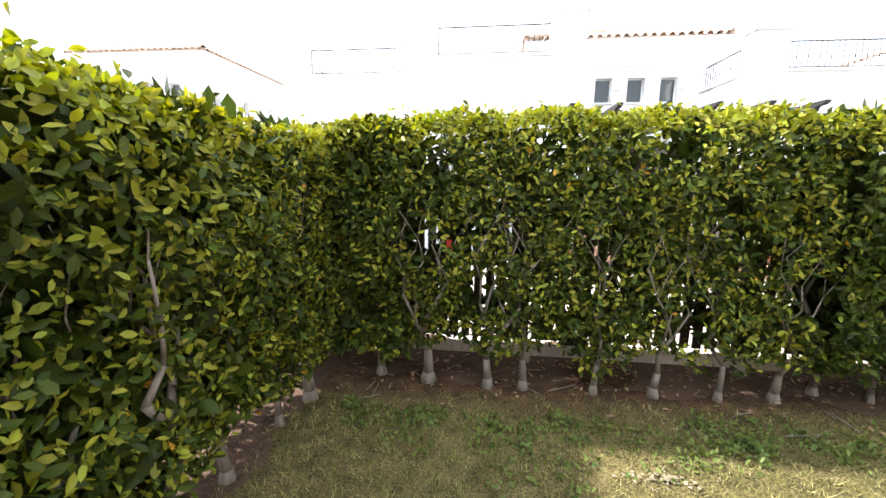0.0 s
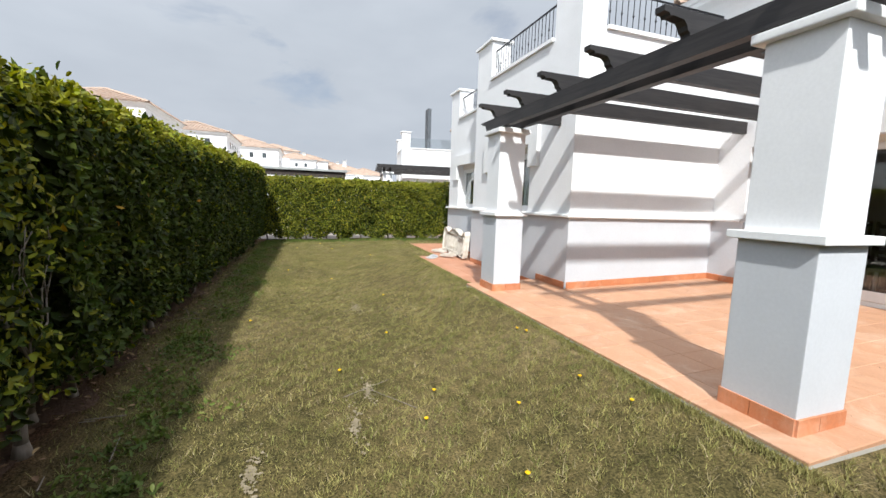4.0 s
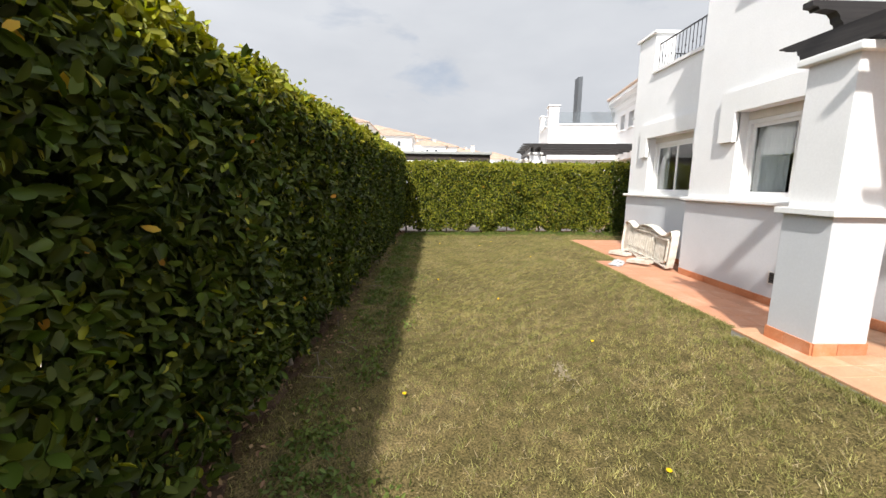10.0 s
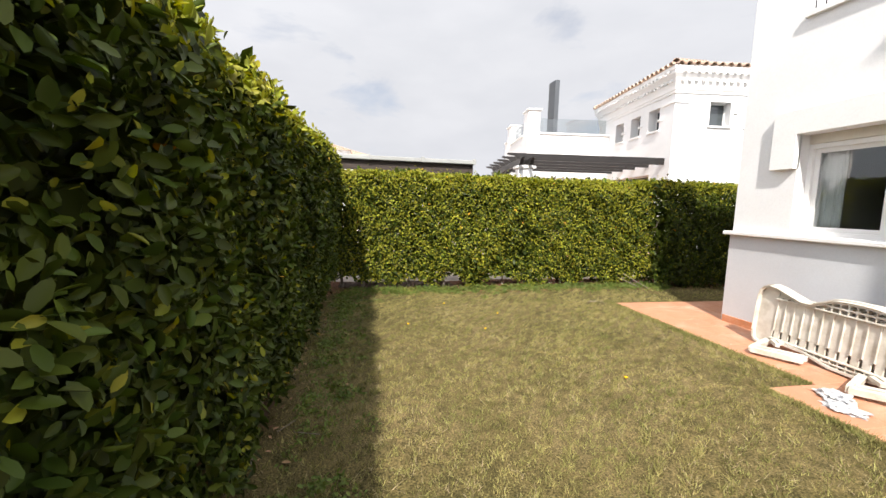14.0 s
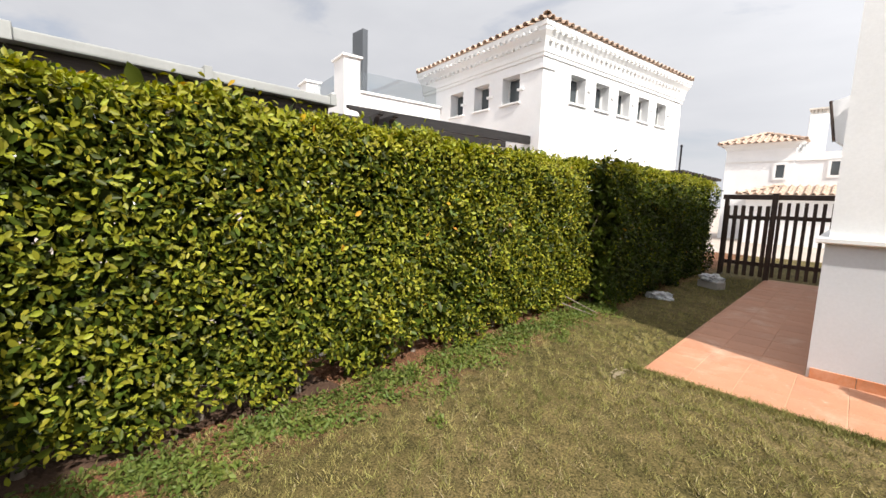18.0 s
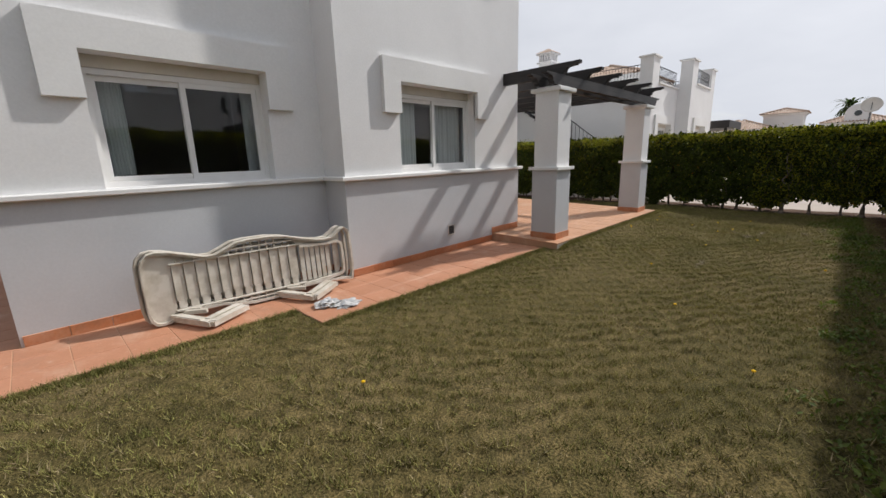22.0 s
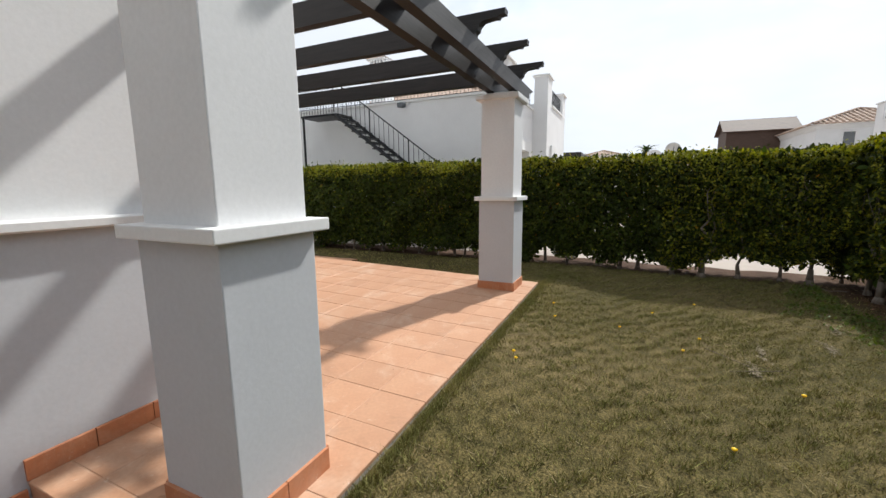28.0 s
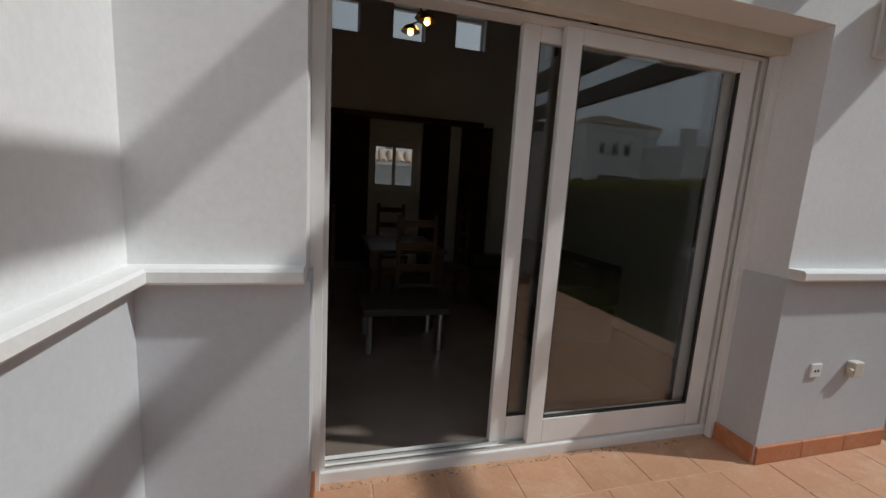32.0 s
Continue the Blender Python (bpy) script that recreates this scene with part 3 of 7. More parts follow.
# ---- house ----
def window_unit(house, axis, a0, a1, z0, z1, face, glaze, back, label, two=True, shutter=0.12, curtain=()):
    """A sliding window in a wall whose outer face is at 'face'; glaze: the plane of the frame, back: the inner end of the reveal."""
    s = 1 if back > face else -1

    def bx(a, b, p, q, z, w, bev=0.003):
        p, q = sorted((p, q))
        return ((a, p, z), (b, q, w)) if axis == "x" else ((p, a, z), (q, b, w))

    win = new("window")
    win.parent = house
    tagged(win, label)
    top = z1 - shutter
    if shutter:
        part("shutter_box", boxes(bx(a0, a1, glaze - s * 0.01, glaze + s * 0.08, top + 0.004, z1), bevel=0.004), BEIGE, win, "beige roller shutter box")
    fw = 0.054
    part("window_frame", boxes(bx(a0, a0 + fw, glaze, glaze + s * 0.07, z0, top), bx(a1 - fw, a1, glaze, glaze + s * 0.07, z0, top),
                               bx(a0 + fw, a1 - fw, glaze, glaze + s * 0.07, z0, z0 + fw), bx(a0 + fw, a1 - fw, glaze, glaze + s * 0.07, top - fw, top)), PVC, win, "white frame")
    inner0, inner1 = a0 + fw, a1 - fw
    mid = (inner0 + inner1) / 2
    spans = ((inner0, mid + 0.025, 0.012), (mid - 0.025, inner1, 0.042)) if two else ((inner0, inner1, 0.02),)
    sw = 0.054
    for b0, b1, off in spans:
        g0, g1 = glaze + s * off, glaze + s * (off + 0.026)
        part("sash", boxes(bx(b0, b0 + sw, g0, g1, z0 + fw, top - fw), bx(b1 - sw, b1, g0, g1, z0 + fw, top - fw),
                           bx(b0 + sw, b1 - sw, g0, g1, z0 + fw, z0 + fw + sw), bx(b0 + sw, b1 - sw, g0, g1, top - fw - sw, top - fw)), PVC, win)
        pane = part("pane", boxes(bx(b0 + sw, b1 - sw, g0 + s * 0.010, g0 + s * 0.014, z0 + fw + sw, top - fw - sw)), GLASS, win)
        pane.visible_shadow = False
    for c0, c1 in curtain:
        bm = bmesh.new()
        n = 40
        row = []
        for k in range(n + 1):
            a = c0 + (c1 - c0) * k / n
            p = glaze + s * (0.16 + 0.028 * math.sin(k * 1.55) + 0.012 * math.sin(k * 0.6 + 1))
            row.append([bm.verts.new((a, p, z) if axis == "x" else (p, a, z)) for z in (z0 - 0.05, z1)])
        for u, v in zip(row, row[1:]):
            bm.faces.new((u[0], v[0], v[1], u[1]))
        part("curtain", bm, CURTAIN, win, "hanging white curtain", smooth=True)
    return win


def small_window(house, axis, c, z0, z1, w, face, inward, deep=0.14, glass=None, label="small square high window with a grey blind"):
    def bx(a, b, p, q, z, t):
        p, q = sorted((p, q))
        return ((a, p, z), (b, q, t)) if axis == "x" else ((p, a, z), (q, b, t))
    win = new("window")
    win.parent = house
    tagged(win, label)
    g = face + inward * deep
    a0, a1 = c - w / 2, c + w / 2
    part("pane", boxes(bx(a0, a1, g, g + inward * 0.01, z0, z1)), glass or DARKGLASS, win)
    part("window_frame", boxes(bx(a0, a0 + 0.03, g - inward * 0.03, g, z0, z1), bx(a1 - 0.03, a1, g - inward * 0.03, g, z0, z1),
                               bx(a0, a1, g - inward * 0.03, g, z0, z0 + 0.03), bx(a0, a1, g - inward * 0.03, g, z1 - 0.03, z1)), PVC, win)
    part("sill", boxes(bx(a0 - 0.05, a1 + 0.05, face - inward * 0.05, face + inward * 0.13, z0 - 0.05, z0), bevel=0.006), TRIM, win)


def railing(house, axis, a0, a1, p, z0, z1, step=0.115, label="black wrought-iron railing with small collars"):
    """Iron railing along an axis at the plane p."""
    rail = new("railing")
    rail.parent = house
    tagged(rail, label)

    def at(a, z):
        return (a, p, z) if axis == "x" else (p, a, z)
    bm = bmesh.new()
    for z, h in ((z1, 0.022), (z0 + 0.05, 0.016)):
        lo, hi = at(a0, z - h / 2), at(a1, z + h / 2)
        o = (0, 0.014, 0) if axis == "x" else (0.014, 0, 0)
        box(bm, [u - v for u, v in zip(lo, o)], [u + v for u, v in zip(hi, o)])
    part("handrail", bm, IRON, rail)
    n = max(2, round((a1 - a0) / step))
    for k in range(n + 1):
        a = a0 + (a1 - a0) * k / n
        bm = tube(bmesh.new(), at(a, z0), at(a, z1), 0.007, n=6)
        if k % 2:
            lathe(bm, [(0.008, -0.025), (0.018, 0.0), (0.008, 0.025)], at(a, z0 + (z1 - z0) * 0.45), 8)
        part("baluster", bm, IRON, rail)


def barrel(bm, a, b, r0, r1, up, cap=True):
    """A half-round roof tile from a (low end) to b."""
    a, b, up = Vector(a), Vector(b), Vector(up).normalized()
    d = (b - a).normalized()
    side = d.cross(up).normalized()
    up = side.cross(d)
    n, t = 6, 0.014
    rings = []
    for p, r in ((a, r0), (b, r1)):
        for rr in (r, r - t):
            rings.append([bm.verts.new(p + side * rr * math.cos(math.pi * k / n) + up * rr * math.sin(math.pi * k / n)) for k in range(n + 1)])
    ao, ai, bo, bi = rings
    for k in range(n):
        bm.faces.new((ao[k], ao[k + 1], bo[k + 1], bo[k]))
        bm.faces.new((ai[k], bi[k], bi[k + 1], ai[k + 1]))
        bm.faces.new((ao[k], ai[k], ai[k + 1], ao[k + 1]))
    return bm


def hip_roof(house, x0, x1, y0, y1, z, pitch=0.36, fine=True, step=0.23):
    """A hipped clay-tile roof over the eaves rectangle."""
    roof = new("roof")
    roof.parent = house
    tagged(roof, "hipped roof of weathered clay barrel tiles")
    w, d = x1 - x0, y1 - y0
    h = min(w, d) / 2
    ridge = [(x0 + h, (y0 + y1) / 2), (x1 - h, (y0 + y1) / 2)] if w > d else [((x0 + x1) / 2, y0 + h), ((x0 + x1) / 2, y1 - h)]
    zr = z + h * pitch
    bm = bmesh.new()
    c = [bm.verts.new((x, y, z)) for x, y in ((x0, y0), (x1, y0), (x1, y1), (x0, y1))]
    r = [bm.verts.new((x, y, zr)) for x, y in ridge]
    if w > d:
        fs = ((c[0], c[1], r[1], r[0]), (c[1], c[2], r[1]), (c[2], c[3], r[0], r[1]), (c[3], c[0], r[0]))
    else:
        fs = ((c[0], c[1], r[0]), (c[1], c[2], r[1], r[0]), (c[2], c[3], r[1]), (c[3], c[0], r[0], r[1]))
    for f in fs:
        bm.faces.new(f)
    bm.faces.new(c[::-1])
    part("roof_deck", bm, MORTAR if fine else ROOFTILE, roof)
    rest = bmesh.new()
    eaves = []
    rr = 0.085
    for sx, sy, length in ((0, -1, w), (0, 1, w), (-1, 0, d), (1, 0, d)):
        n = round(length / step)
        for k in range(n):
            a = (k + 0.5) / n * length
            run = min(a, length - a, h)
            if sy:
                base = Vector((x0 + a, y0 if sy < 0 else y1, z + 0.02))
            else:
                base = Vector((x0 if sx < 0 else x1, y0 + a, z + 0.02))
            inw = Vector((-sx, -sy, pitch))
            m = max(1, math.ceil(run / 0.42))
            for q in range(m):
                s0, s1 = -0.07 if q == 0 else q * 0.42 - 0.04, min((q + 1) * 0.42, run)
                if s1 - s0 < 0.06:
                    continue
                p0, p1 = base + inw * s0 + Vector((0, 0, 0.012)), base + inw * s1
                if q == 0:
                    eaves.append((p0, p1))
                else:
                    barrel(rest, p0, p1, rr, rr * 0.86, (0, 0, 1))
    for corner, top in ((Vector((x0, y0, z)), ridge[0]), (Vector((x1, y0, z)), ridge[1] if w > d else ridge[0]), (Vector((x1, y1, z)), ridge[1]), (Vector((x0, y1, z)), ridge[0] if w > d else ridge[1])):
        top = Vector((*top, zr))
        m = max(2, round((top - corner).length / 0.42))
        for q in range(m):
            p0, p1 = corner.lerp(top, q / m) + Vector((0, 0, 0.07)), corner.lerp(top, (q + 1.1) / m) + Vector((0, 0, 0.06))
            barrel(rest, p0, p1, 0.1, 0.085, (0, 0, 1))
    part("tile_cladding", rest, ROOFTILE, roof, kind="stuff")
    if fine:
        for p0, p1 in eaves:
            part("roof_tile", barrel(bmesh.new(), p0, p1, rr, rr * 0.86, (0, 0, 1)), ROOFTILE, roof)
    else:
        bm = bmesh.new()
        for p0, p1 in eaves:
            barrel(bm, p0, p1, rr, rr * 0.86, (0, 0, 1))
        part("eave_edging", bm, ROOFTILE, roof, kind="stuff")
    return roof


W2 = (6.10, 7.77, 1.415, 2.66)   # wing window opening
W1 = (9.43, 11.10, 1.415, 2.66)  # recessed-wall window opening
DOOR = (1.825, 4.255, TZ, 2.615)
N_SMALL = (1.97, 2.84, 3.71)
W_SMALL = (-5.65, -6.55, -7.45, -8.35, -9.25)
BZ = 1.352
MAIN_E = 5.75


def villa_shell(house, own=True, foot=0.0, Y_BACK=Y_BACK, W_SMALL=W_SMALL, N_SMALL=N_SMALL, side=0.40, side_z=(3.70, 4.28), front=0.46, front_z=(3.84, 4.50), deep=0.14, glazed=False):
    """White two-level villa: main block with a hipped roof, a lower wing with a roof terrace."""
    hn = [(c - front / 2, c + front / 2, *front_z) for c in N_SMALL]
    hw = [(c - side / 2, c + side / 2, *side_z) for c in W_SMALL]
    T, TOP = 0.30, 4.98
    part("wall", wall("x", HX0, MAIN_E, foot, TOP, Y_DOOR, Y_DOOR - 0.40, hn + [(DOOR[0], DOOR[1], TZ - 0.12, DOOR[3])]), STUCCO, house)
    part("wall", wall("y", Y_BACK, Y_DOOR - 0.40, foot, TOP, HX0, HX0 + T, hw), STUCCO, house)
    part("wall", wall("x", HX0 + T, MAIN_E - T, foot, TOP, Y_BACK, Y_BACK + T, [(2.76, 3.60, 1.60, 2.44)] + [(c - 0.265, c + 0.265, 4.04, 4.56) for c in (1.98, 3.03, 4.08)]), STUCCO, house)
    part("wall", wall("x", MAIN_E, HX1, foot, 4.06, Y_BACK, Y_BACK + T), STUCCO, house)
    part("wall", wall("y", Y_BACK, Y_DOOR - T, foot, TOP, MAIN_E - T, MAIN_E), STUCCO, house)
    part("wall", wall("x", X_WING, X_WINGE, foot, 4.28, Y_WING, Y_WING - T, [W2]), STUCCO, house)
    part("wall", wall("y", Y_DOOR, Y_WING - T, foot, 4.28, X_WING, X_WING + T), STUCCO, house)
    part("wall", wall("y", Y_REC - T, Y_WING - T, foot, 4.28, X_WINGE - T, X_WINGE), STUCCO, house)
    part("wall", wall("x", X_WINGE, HX1, foot, 4.06, Y_REC, Y_REC - T, [W1]), STUCCO, house)
    part("wall", wall("y", Y_BACK + T, Y_REC - T, foot, 4.06, HX1 - T, HX1), STUCCO, house)
    part("terrace_roof", boxes(((X_WING + T, Y_DOOR, 3.6), (X_WINGE - T, Y_WING - T, 3.7)), ((MAIN_E, Y_BACK + T, 3.6), (HX1 - T, Y_REC - T, 3.7))), STUCCO, house)
    # roof-terrace pillars
    for x0, x1, y0, y1, zb, z1 in ((X_WING, 5.53, Y_WING - 0.45, Y_WING, 4.28, 5.14), (7.97, X_WINGE, Y_WING - 0.45, Y_WING, 4.28, 5.14), (11.2, HX1, Y_REC - 0.45, Y_REC, 4.06, 4.92)):
        p = part("parapet_pillar", boxes(((x0, y0, zb), (x1, y1, z1))), STUCCO, house)
        part("coping", boxes(((x0 - 0.06, y0 - 0.06, z1), (x1 + 0.06, y1 + 0.06, z1 + 0.06)), bevel=0.01), TRIM, p)
    for path, z in (([(X_WING, Y_DOOR), (X_WING, Y_WING - 0.46)], 4.28), ([(5.54, Y_WING), (7.96, Y_WING)], 4.28), ([(X_WINGE + 0.01, Y_REC), (11.19, Y_REC)], 4.06), ([(HX1, Y_REC - 0.46), (HX1, Y_BACK)], 4.06)):
        part("coping", sweep(bmesh.new(), rect(-0.31, 0.05, z, z + 0.06), path), TRIM, house)
    if glazed:
        part("glass_balustrade", boxes(((5.54, Y_WING - 0.11, 4.34), (7.96, Y_WING - 0.10, 4.88))), GLASS, house, "frameless glass balustrade")
        part("glass_balustrade", boxes(((X_WING + 0.10, -4.95, 4.34), (X_WING + 0.11, Y_WING - 0.46, 4.88))), GLASS, house, "frameless glass balustrade")
    else:
        railing(house, "x", 5.54, 7.96, Y_WING - 0.1, 4.34, 4.93)
        railing(house, "y", -4.95, Y_WING - 0.46, X_WING + 0.1, 4.34, 4.93)
    railing(house, "x", X_WINGE + 0.02, 11.19, Y_REC - 0.1, 4.12, 4.70)
    railing(house, "y", Y_BACK, Y_REC - 0.46, HX1 - 0.1, 4.12, 4.70)
    # plinth, dado band, skirting
    west = [(HX0, Y_BACK), (HX0, Y_DOOR), (DOOR[0] - 0.003, Y_DOOR)]
    east = [(DOOR[1] + 0.003, Y_DOOR), (X_WING, Y_DOOR), (X_WING, Y_WING), (X_WINGE, Y_WING), (X_WINGE, Y_REC), (HX1, Y_REC), (HX1, Y_BACK)]
    for path in (west, east):
        turned = path + [(DOOR[0] - 0.003, Y_DOOR - 0.24)] if path is west else [(DOOR[1] + 0.003, Y_DOOR - 0.24)] + path
        part("plinth", sweep(bmesh.new(), rect(-0.03, 0.02, foot, BZ), turned), GREY, house, "light grey plinth")
        part("dado_band", sweep(bmesh.new(), [(-0.03, BZ), (0.075, BZ), (0.085, BZ + 0.01), (0.085, BZ + 0.045), (0.075, BZ + 0.055), (-0.03, BZ + 0.055)], path), TRIM, house, "white projecting dado band")
    # cornice of the main block
    ring = [(HX0, Y_BACK), (HX0, Y_DOOR), (MAIN_E, Y_DOOR), (MAIN_E, Y_BACK)]
    prof = [(-0.1, 4.80), (0.03, 4.80), (0.03, 4.87), (0.05, 4.89), (0.05, 4.98), (0.065, 5.08), (0.10, 5.19), (0.15, 5.27), (0.17, 5.30), (0.17, 5.37), (0.19, 5.39), (0.19, 5.49), (-0.1, 5.49)]
    part("cornice", sweep(bmesh.new(), prof, ring, True), TRIM, house, "stepped white cornice")
    if glazed:
        block = part("dentil", boxes(((-0.045, -0.05, 0.0), (0.045, 0.05, 0.065))), TRIM, house, "small white plaster dentil")
        spots = [(HX0 + 0.1 + k * 0.2, Y_DOOR + p, z, 0) for z, p in ((5.10, 0.09), (5.31, 0.19)) for k in range(24)]
        spots += [(HX0 - p, Y_DOOR - 0.1 - k * 0.2, z, 90) for z, p in ((5.10, 0.09), (5.31, 0.19)) for k in range(32)]
        for k, (x, y, z, turn) in enumerate(spots):
            piece = new("dentil", block.data) if k else block
            piece.parent = house
            piece.matrix_basis = pose(x, y, z, 0, 0, turn)
    part("string_course", sweep(bmesh.new(), rect(-0.02, 0.035, 4.54, 4.59), [(HX0, -5.45), (HX0, Y_DOOR), (1.42, Y_DOOR)]), TRIM, house)
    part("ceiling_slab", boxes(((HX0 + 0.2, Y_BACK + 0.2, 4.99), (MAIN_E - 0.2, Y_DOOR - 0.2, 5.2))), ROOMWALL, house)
    hip_roof(house, HX0 - 0.18, MAIN_E + 0.18, Y_BACK - 0.18, Y_DOOR + 0.18, 5.492, fine=own)
    for c in N_SMALL:
        small_window(house, "x", c, *front_z, front, Y_DOOR, -1, 0.14 if own else deep)
        part("bracket", boxes(((c - 0.45, Y_DOOR - 0.02, 4.16), (c - 0.25, Y_DOOR + 0.045, 4.22)), bevel=0.01), TRIM, house)
    for c in W_SMALL:
        small_window(house, "y", c, *side_z, side, HX0, 1, deep, None)
        part("bracket", boxes(((HX0 - 0.045, c - 0.5, side_z[0] + 0.35), (HX0 + 0.02, c - 0.38, side_z[0] + 0.41)), bevel=0.01), TRIM, house)
    # window surrounds: a raised lintel with short drops at its ends
    for (a0, a1, z0, z1), y in ((W1, Y_REC), (W2, Y_WING)):
        bm = boxes(((a0 - 0.30, y - 0.02, 2.24), (a0, y + 0.07, 2.96)), ((a1, y - 0.02, 2.24), (a1 + 0.30, y + 0.07, 2.96)), ((a0, y - 0.02, z1), (a1, y + 0.07, 2.96)))
        part("lintel", bm, TRIM, house, "raised white plaster lintel")
    window_unit(house, "x", *W1, Y_REC, Y_REC - 0.155, Y_REC - 0.30, "white two-pane sliding window with beige shutter box", curtain=((W1[1] - 0.32, W1[1] - 0.05), (W1[0] + 0.05, W1[0] + 0.2)))
    window_unit(house, "x", *W2, Y_WING, Y_WING - 0.155, Y_WING - 0.30, "white two-pane sliding window with curtains", curtain=((W2[0] + 0.05, W2[0] + 0.68), (W2[1] - 0.58, W2[1] - 0.05)))
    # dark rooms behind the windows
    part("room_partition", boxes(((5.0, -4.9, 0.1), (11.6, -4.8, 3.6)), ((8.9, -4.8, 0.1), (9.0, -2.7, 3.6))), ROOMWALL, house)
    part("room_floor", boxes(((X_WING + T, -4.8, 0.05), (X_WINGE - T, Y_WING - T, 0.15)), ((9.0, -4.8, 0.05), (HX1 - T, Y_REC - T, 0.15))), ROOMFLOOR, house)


house = thing("villa", "white stuccoed villa with grey plinth, roof terrace and hipped clay-tile roof", "house")
villa_shell(house)


def skirting(path, level, high, parent, length=0.33):
    """Terracotta skirting tiles along the foot of a wall; level gives the floor's height at y."""
    for p, q in zip(path, path[1:]):
        p, q = Vector(p), Vector(q)
        n = max(1, round((q - p).length / length))
        for k in range(n):
            a, b = p.lerp(q, k / n), p.lerp(q, (k + 1) / n)
            d = (b - a).normalized() * 0.0025
            bm = sweep(bmesh.new(), [(0.015, 0.0), (0.034, 0.0), (0.034, high - 0.004), (0.030, high), (0.015, high)], [tuple(a + d), tuple(b - d)])
            for v in bm.verts:
                v.co.z += level(v.co.y)
            part("skirting_tile", bm, TILE_SIDE, parent)


def path_z(y):
    return PZ


def side_z(y):
    return WZ


skirting([(HX0, Y_DOOR), (DOOR[0] + 0.015, Y_DOOR)], terr_z, 0.105, house)
skirting([(DOOR[0], Y_DOOR + 0.015), (DOOR[0], Y_DOOR - 0.24)], terr_z, 0.105, house)
skirting([(DOOR[1], Y_DOOR - 0.24), (DOOR[1], Y_DOOR)], terr_z, 0.105, house)
skirting([(DOOR[1], Y_DOOR), (X_WING, Y_DOOR)], terr_z, 0.105, house)
skirting([(X_WING, Y_DOOR), (X_WING, Y_WING), (TX1, Y_WING)], terr_z, 0.105, house)
skirting([(TX1, Y_WING), (X_WINGE, Y_WING), (X_WINGE, Y_REC), (HX1, Y_REC)], path_z, 0.1, house)
skirting([(HX0, -9.9), (HX0, Y_DOOR)], side_z, 0.1, house)

# sliding patio door
door = new("patio_door")
door.parent = house
tagged(door, "white sliding patio door, one leaf slid open")
dx0, dx1, dz0, dz1 = DOOR
yf = Y_DOOR - 0.25
part("shutter_guide", boxes(((dx0, yf - 0.01, dz1 - 0.085), (dx1, yf + 0.06, dz1)), bevel=0.004), BEIGE, door, "beige roller shutter slot")
for x0, x1 in ((dx0, dx0 + 0.055), (dx1 - 0.055, dx1)):
    part("side_guide", boxes(((x0, yf - 0.01, dz0), (x1, yf + 0.03, dz1 - 0.085)), bevel=0.003), PVC, door, "white shutter guide rail")
part("door_frame", boxes(((dx0, yf - 0.13, dz0), (dx0 + 0.075, yf - 0.025, dz1 - 0.085)), ((dx1 - 0.075, yf - 0.13, dz0), (dx1, yf - 0.025, dz1 - 0.085)), ((dx0 + 0.075, yf - 0.13, dz1 - 0.105), (dx1 - 0.075, yf - 0.025, dz1 - 0.085))), PVC, door)
part("threshold", boxes(((dx0, yf - 0.14, dz0 - 0.02), (dx1, yf - 0.012, dz0 + 0.06)), bevel=0.006), PVC, door, "pale sill")
part("track", boxes(((dx0 + 0.075, yf - 0.04, dz0 + 0.06), (dx1 - 0.075, yf - 0.03, dz0 + 0.075)), ((dx0 + 0.075, yf - 0.085, dz0 + 0.06), (dx1 - 0.075, yf - 0.075, dz0 + 0.075))), ALU, door)
top = dz1 - 0.106
for a0, a1, y0 in ((dx0 + 0.10, 3.115, yf - 0.065), (dx0 + 0.16, 3.315, yf - 0.115)):
    leaf = new("door_leaf")
    leaf.parent = door
    tagged(leaf, "sliding glazed leaf")
    w, low = 0.09, dz0 + 0.075
    part("stile", boxes(((a0, y0, low), (a0 + w + 0.02, y0 + 0.04, top)), bevel=0.005), PVC, leaf)
    part("stile", boxes(((a1 - w, y0, low), (a1, y0 + 0.04, top)), bevel=0.005), PVC, leaf)
    part("rail", boxes(((a0 + w + 0.02, y0 + 0.001, low), (a1 - w, y0 + 0.039, low + 0.14)), bevel=0.005), PVC, leaf)
    part("rail", boxes(((a0 + w + 0.02, y0 + 0.001, top - 0.075), (a1 - w, y0 + 0.039, top)), bevel=0.005), PVC, leaf)
    gasket = part("gasket", boxes(((a0 + w + 0.02, y0 + 0.012, low + 0.14), (a0 + w + 0.028, y0 + 0.034, top - 0.075)), ((a1 - w - 0.008, y0 + 0.012, low + 0.14), (a1 - w, y0 + 0.034, top - 0.075)), ((a0 + w + 0.028, y0 + 0.012, low + 0.14), (a1 - w - 0.008, y0 + 0.034, low + 0.148))), DARK, leaf, "black rubber gasket")
    pane = part("pane", boxes(((a0 + w + 0.028, y0 + 0.018, low + 0.148), (a1 - w - 0.008, y0 + 0.024, top - 0.075))), GLASS, leaf)
    pane.visible_shadow = False


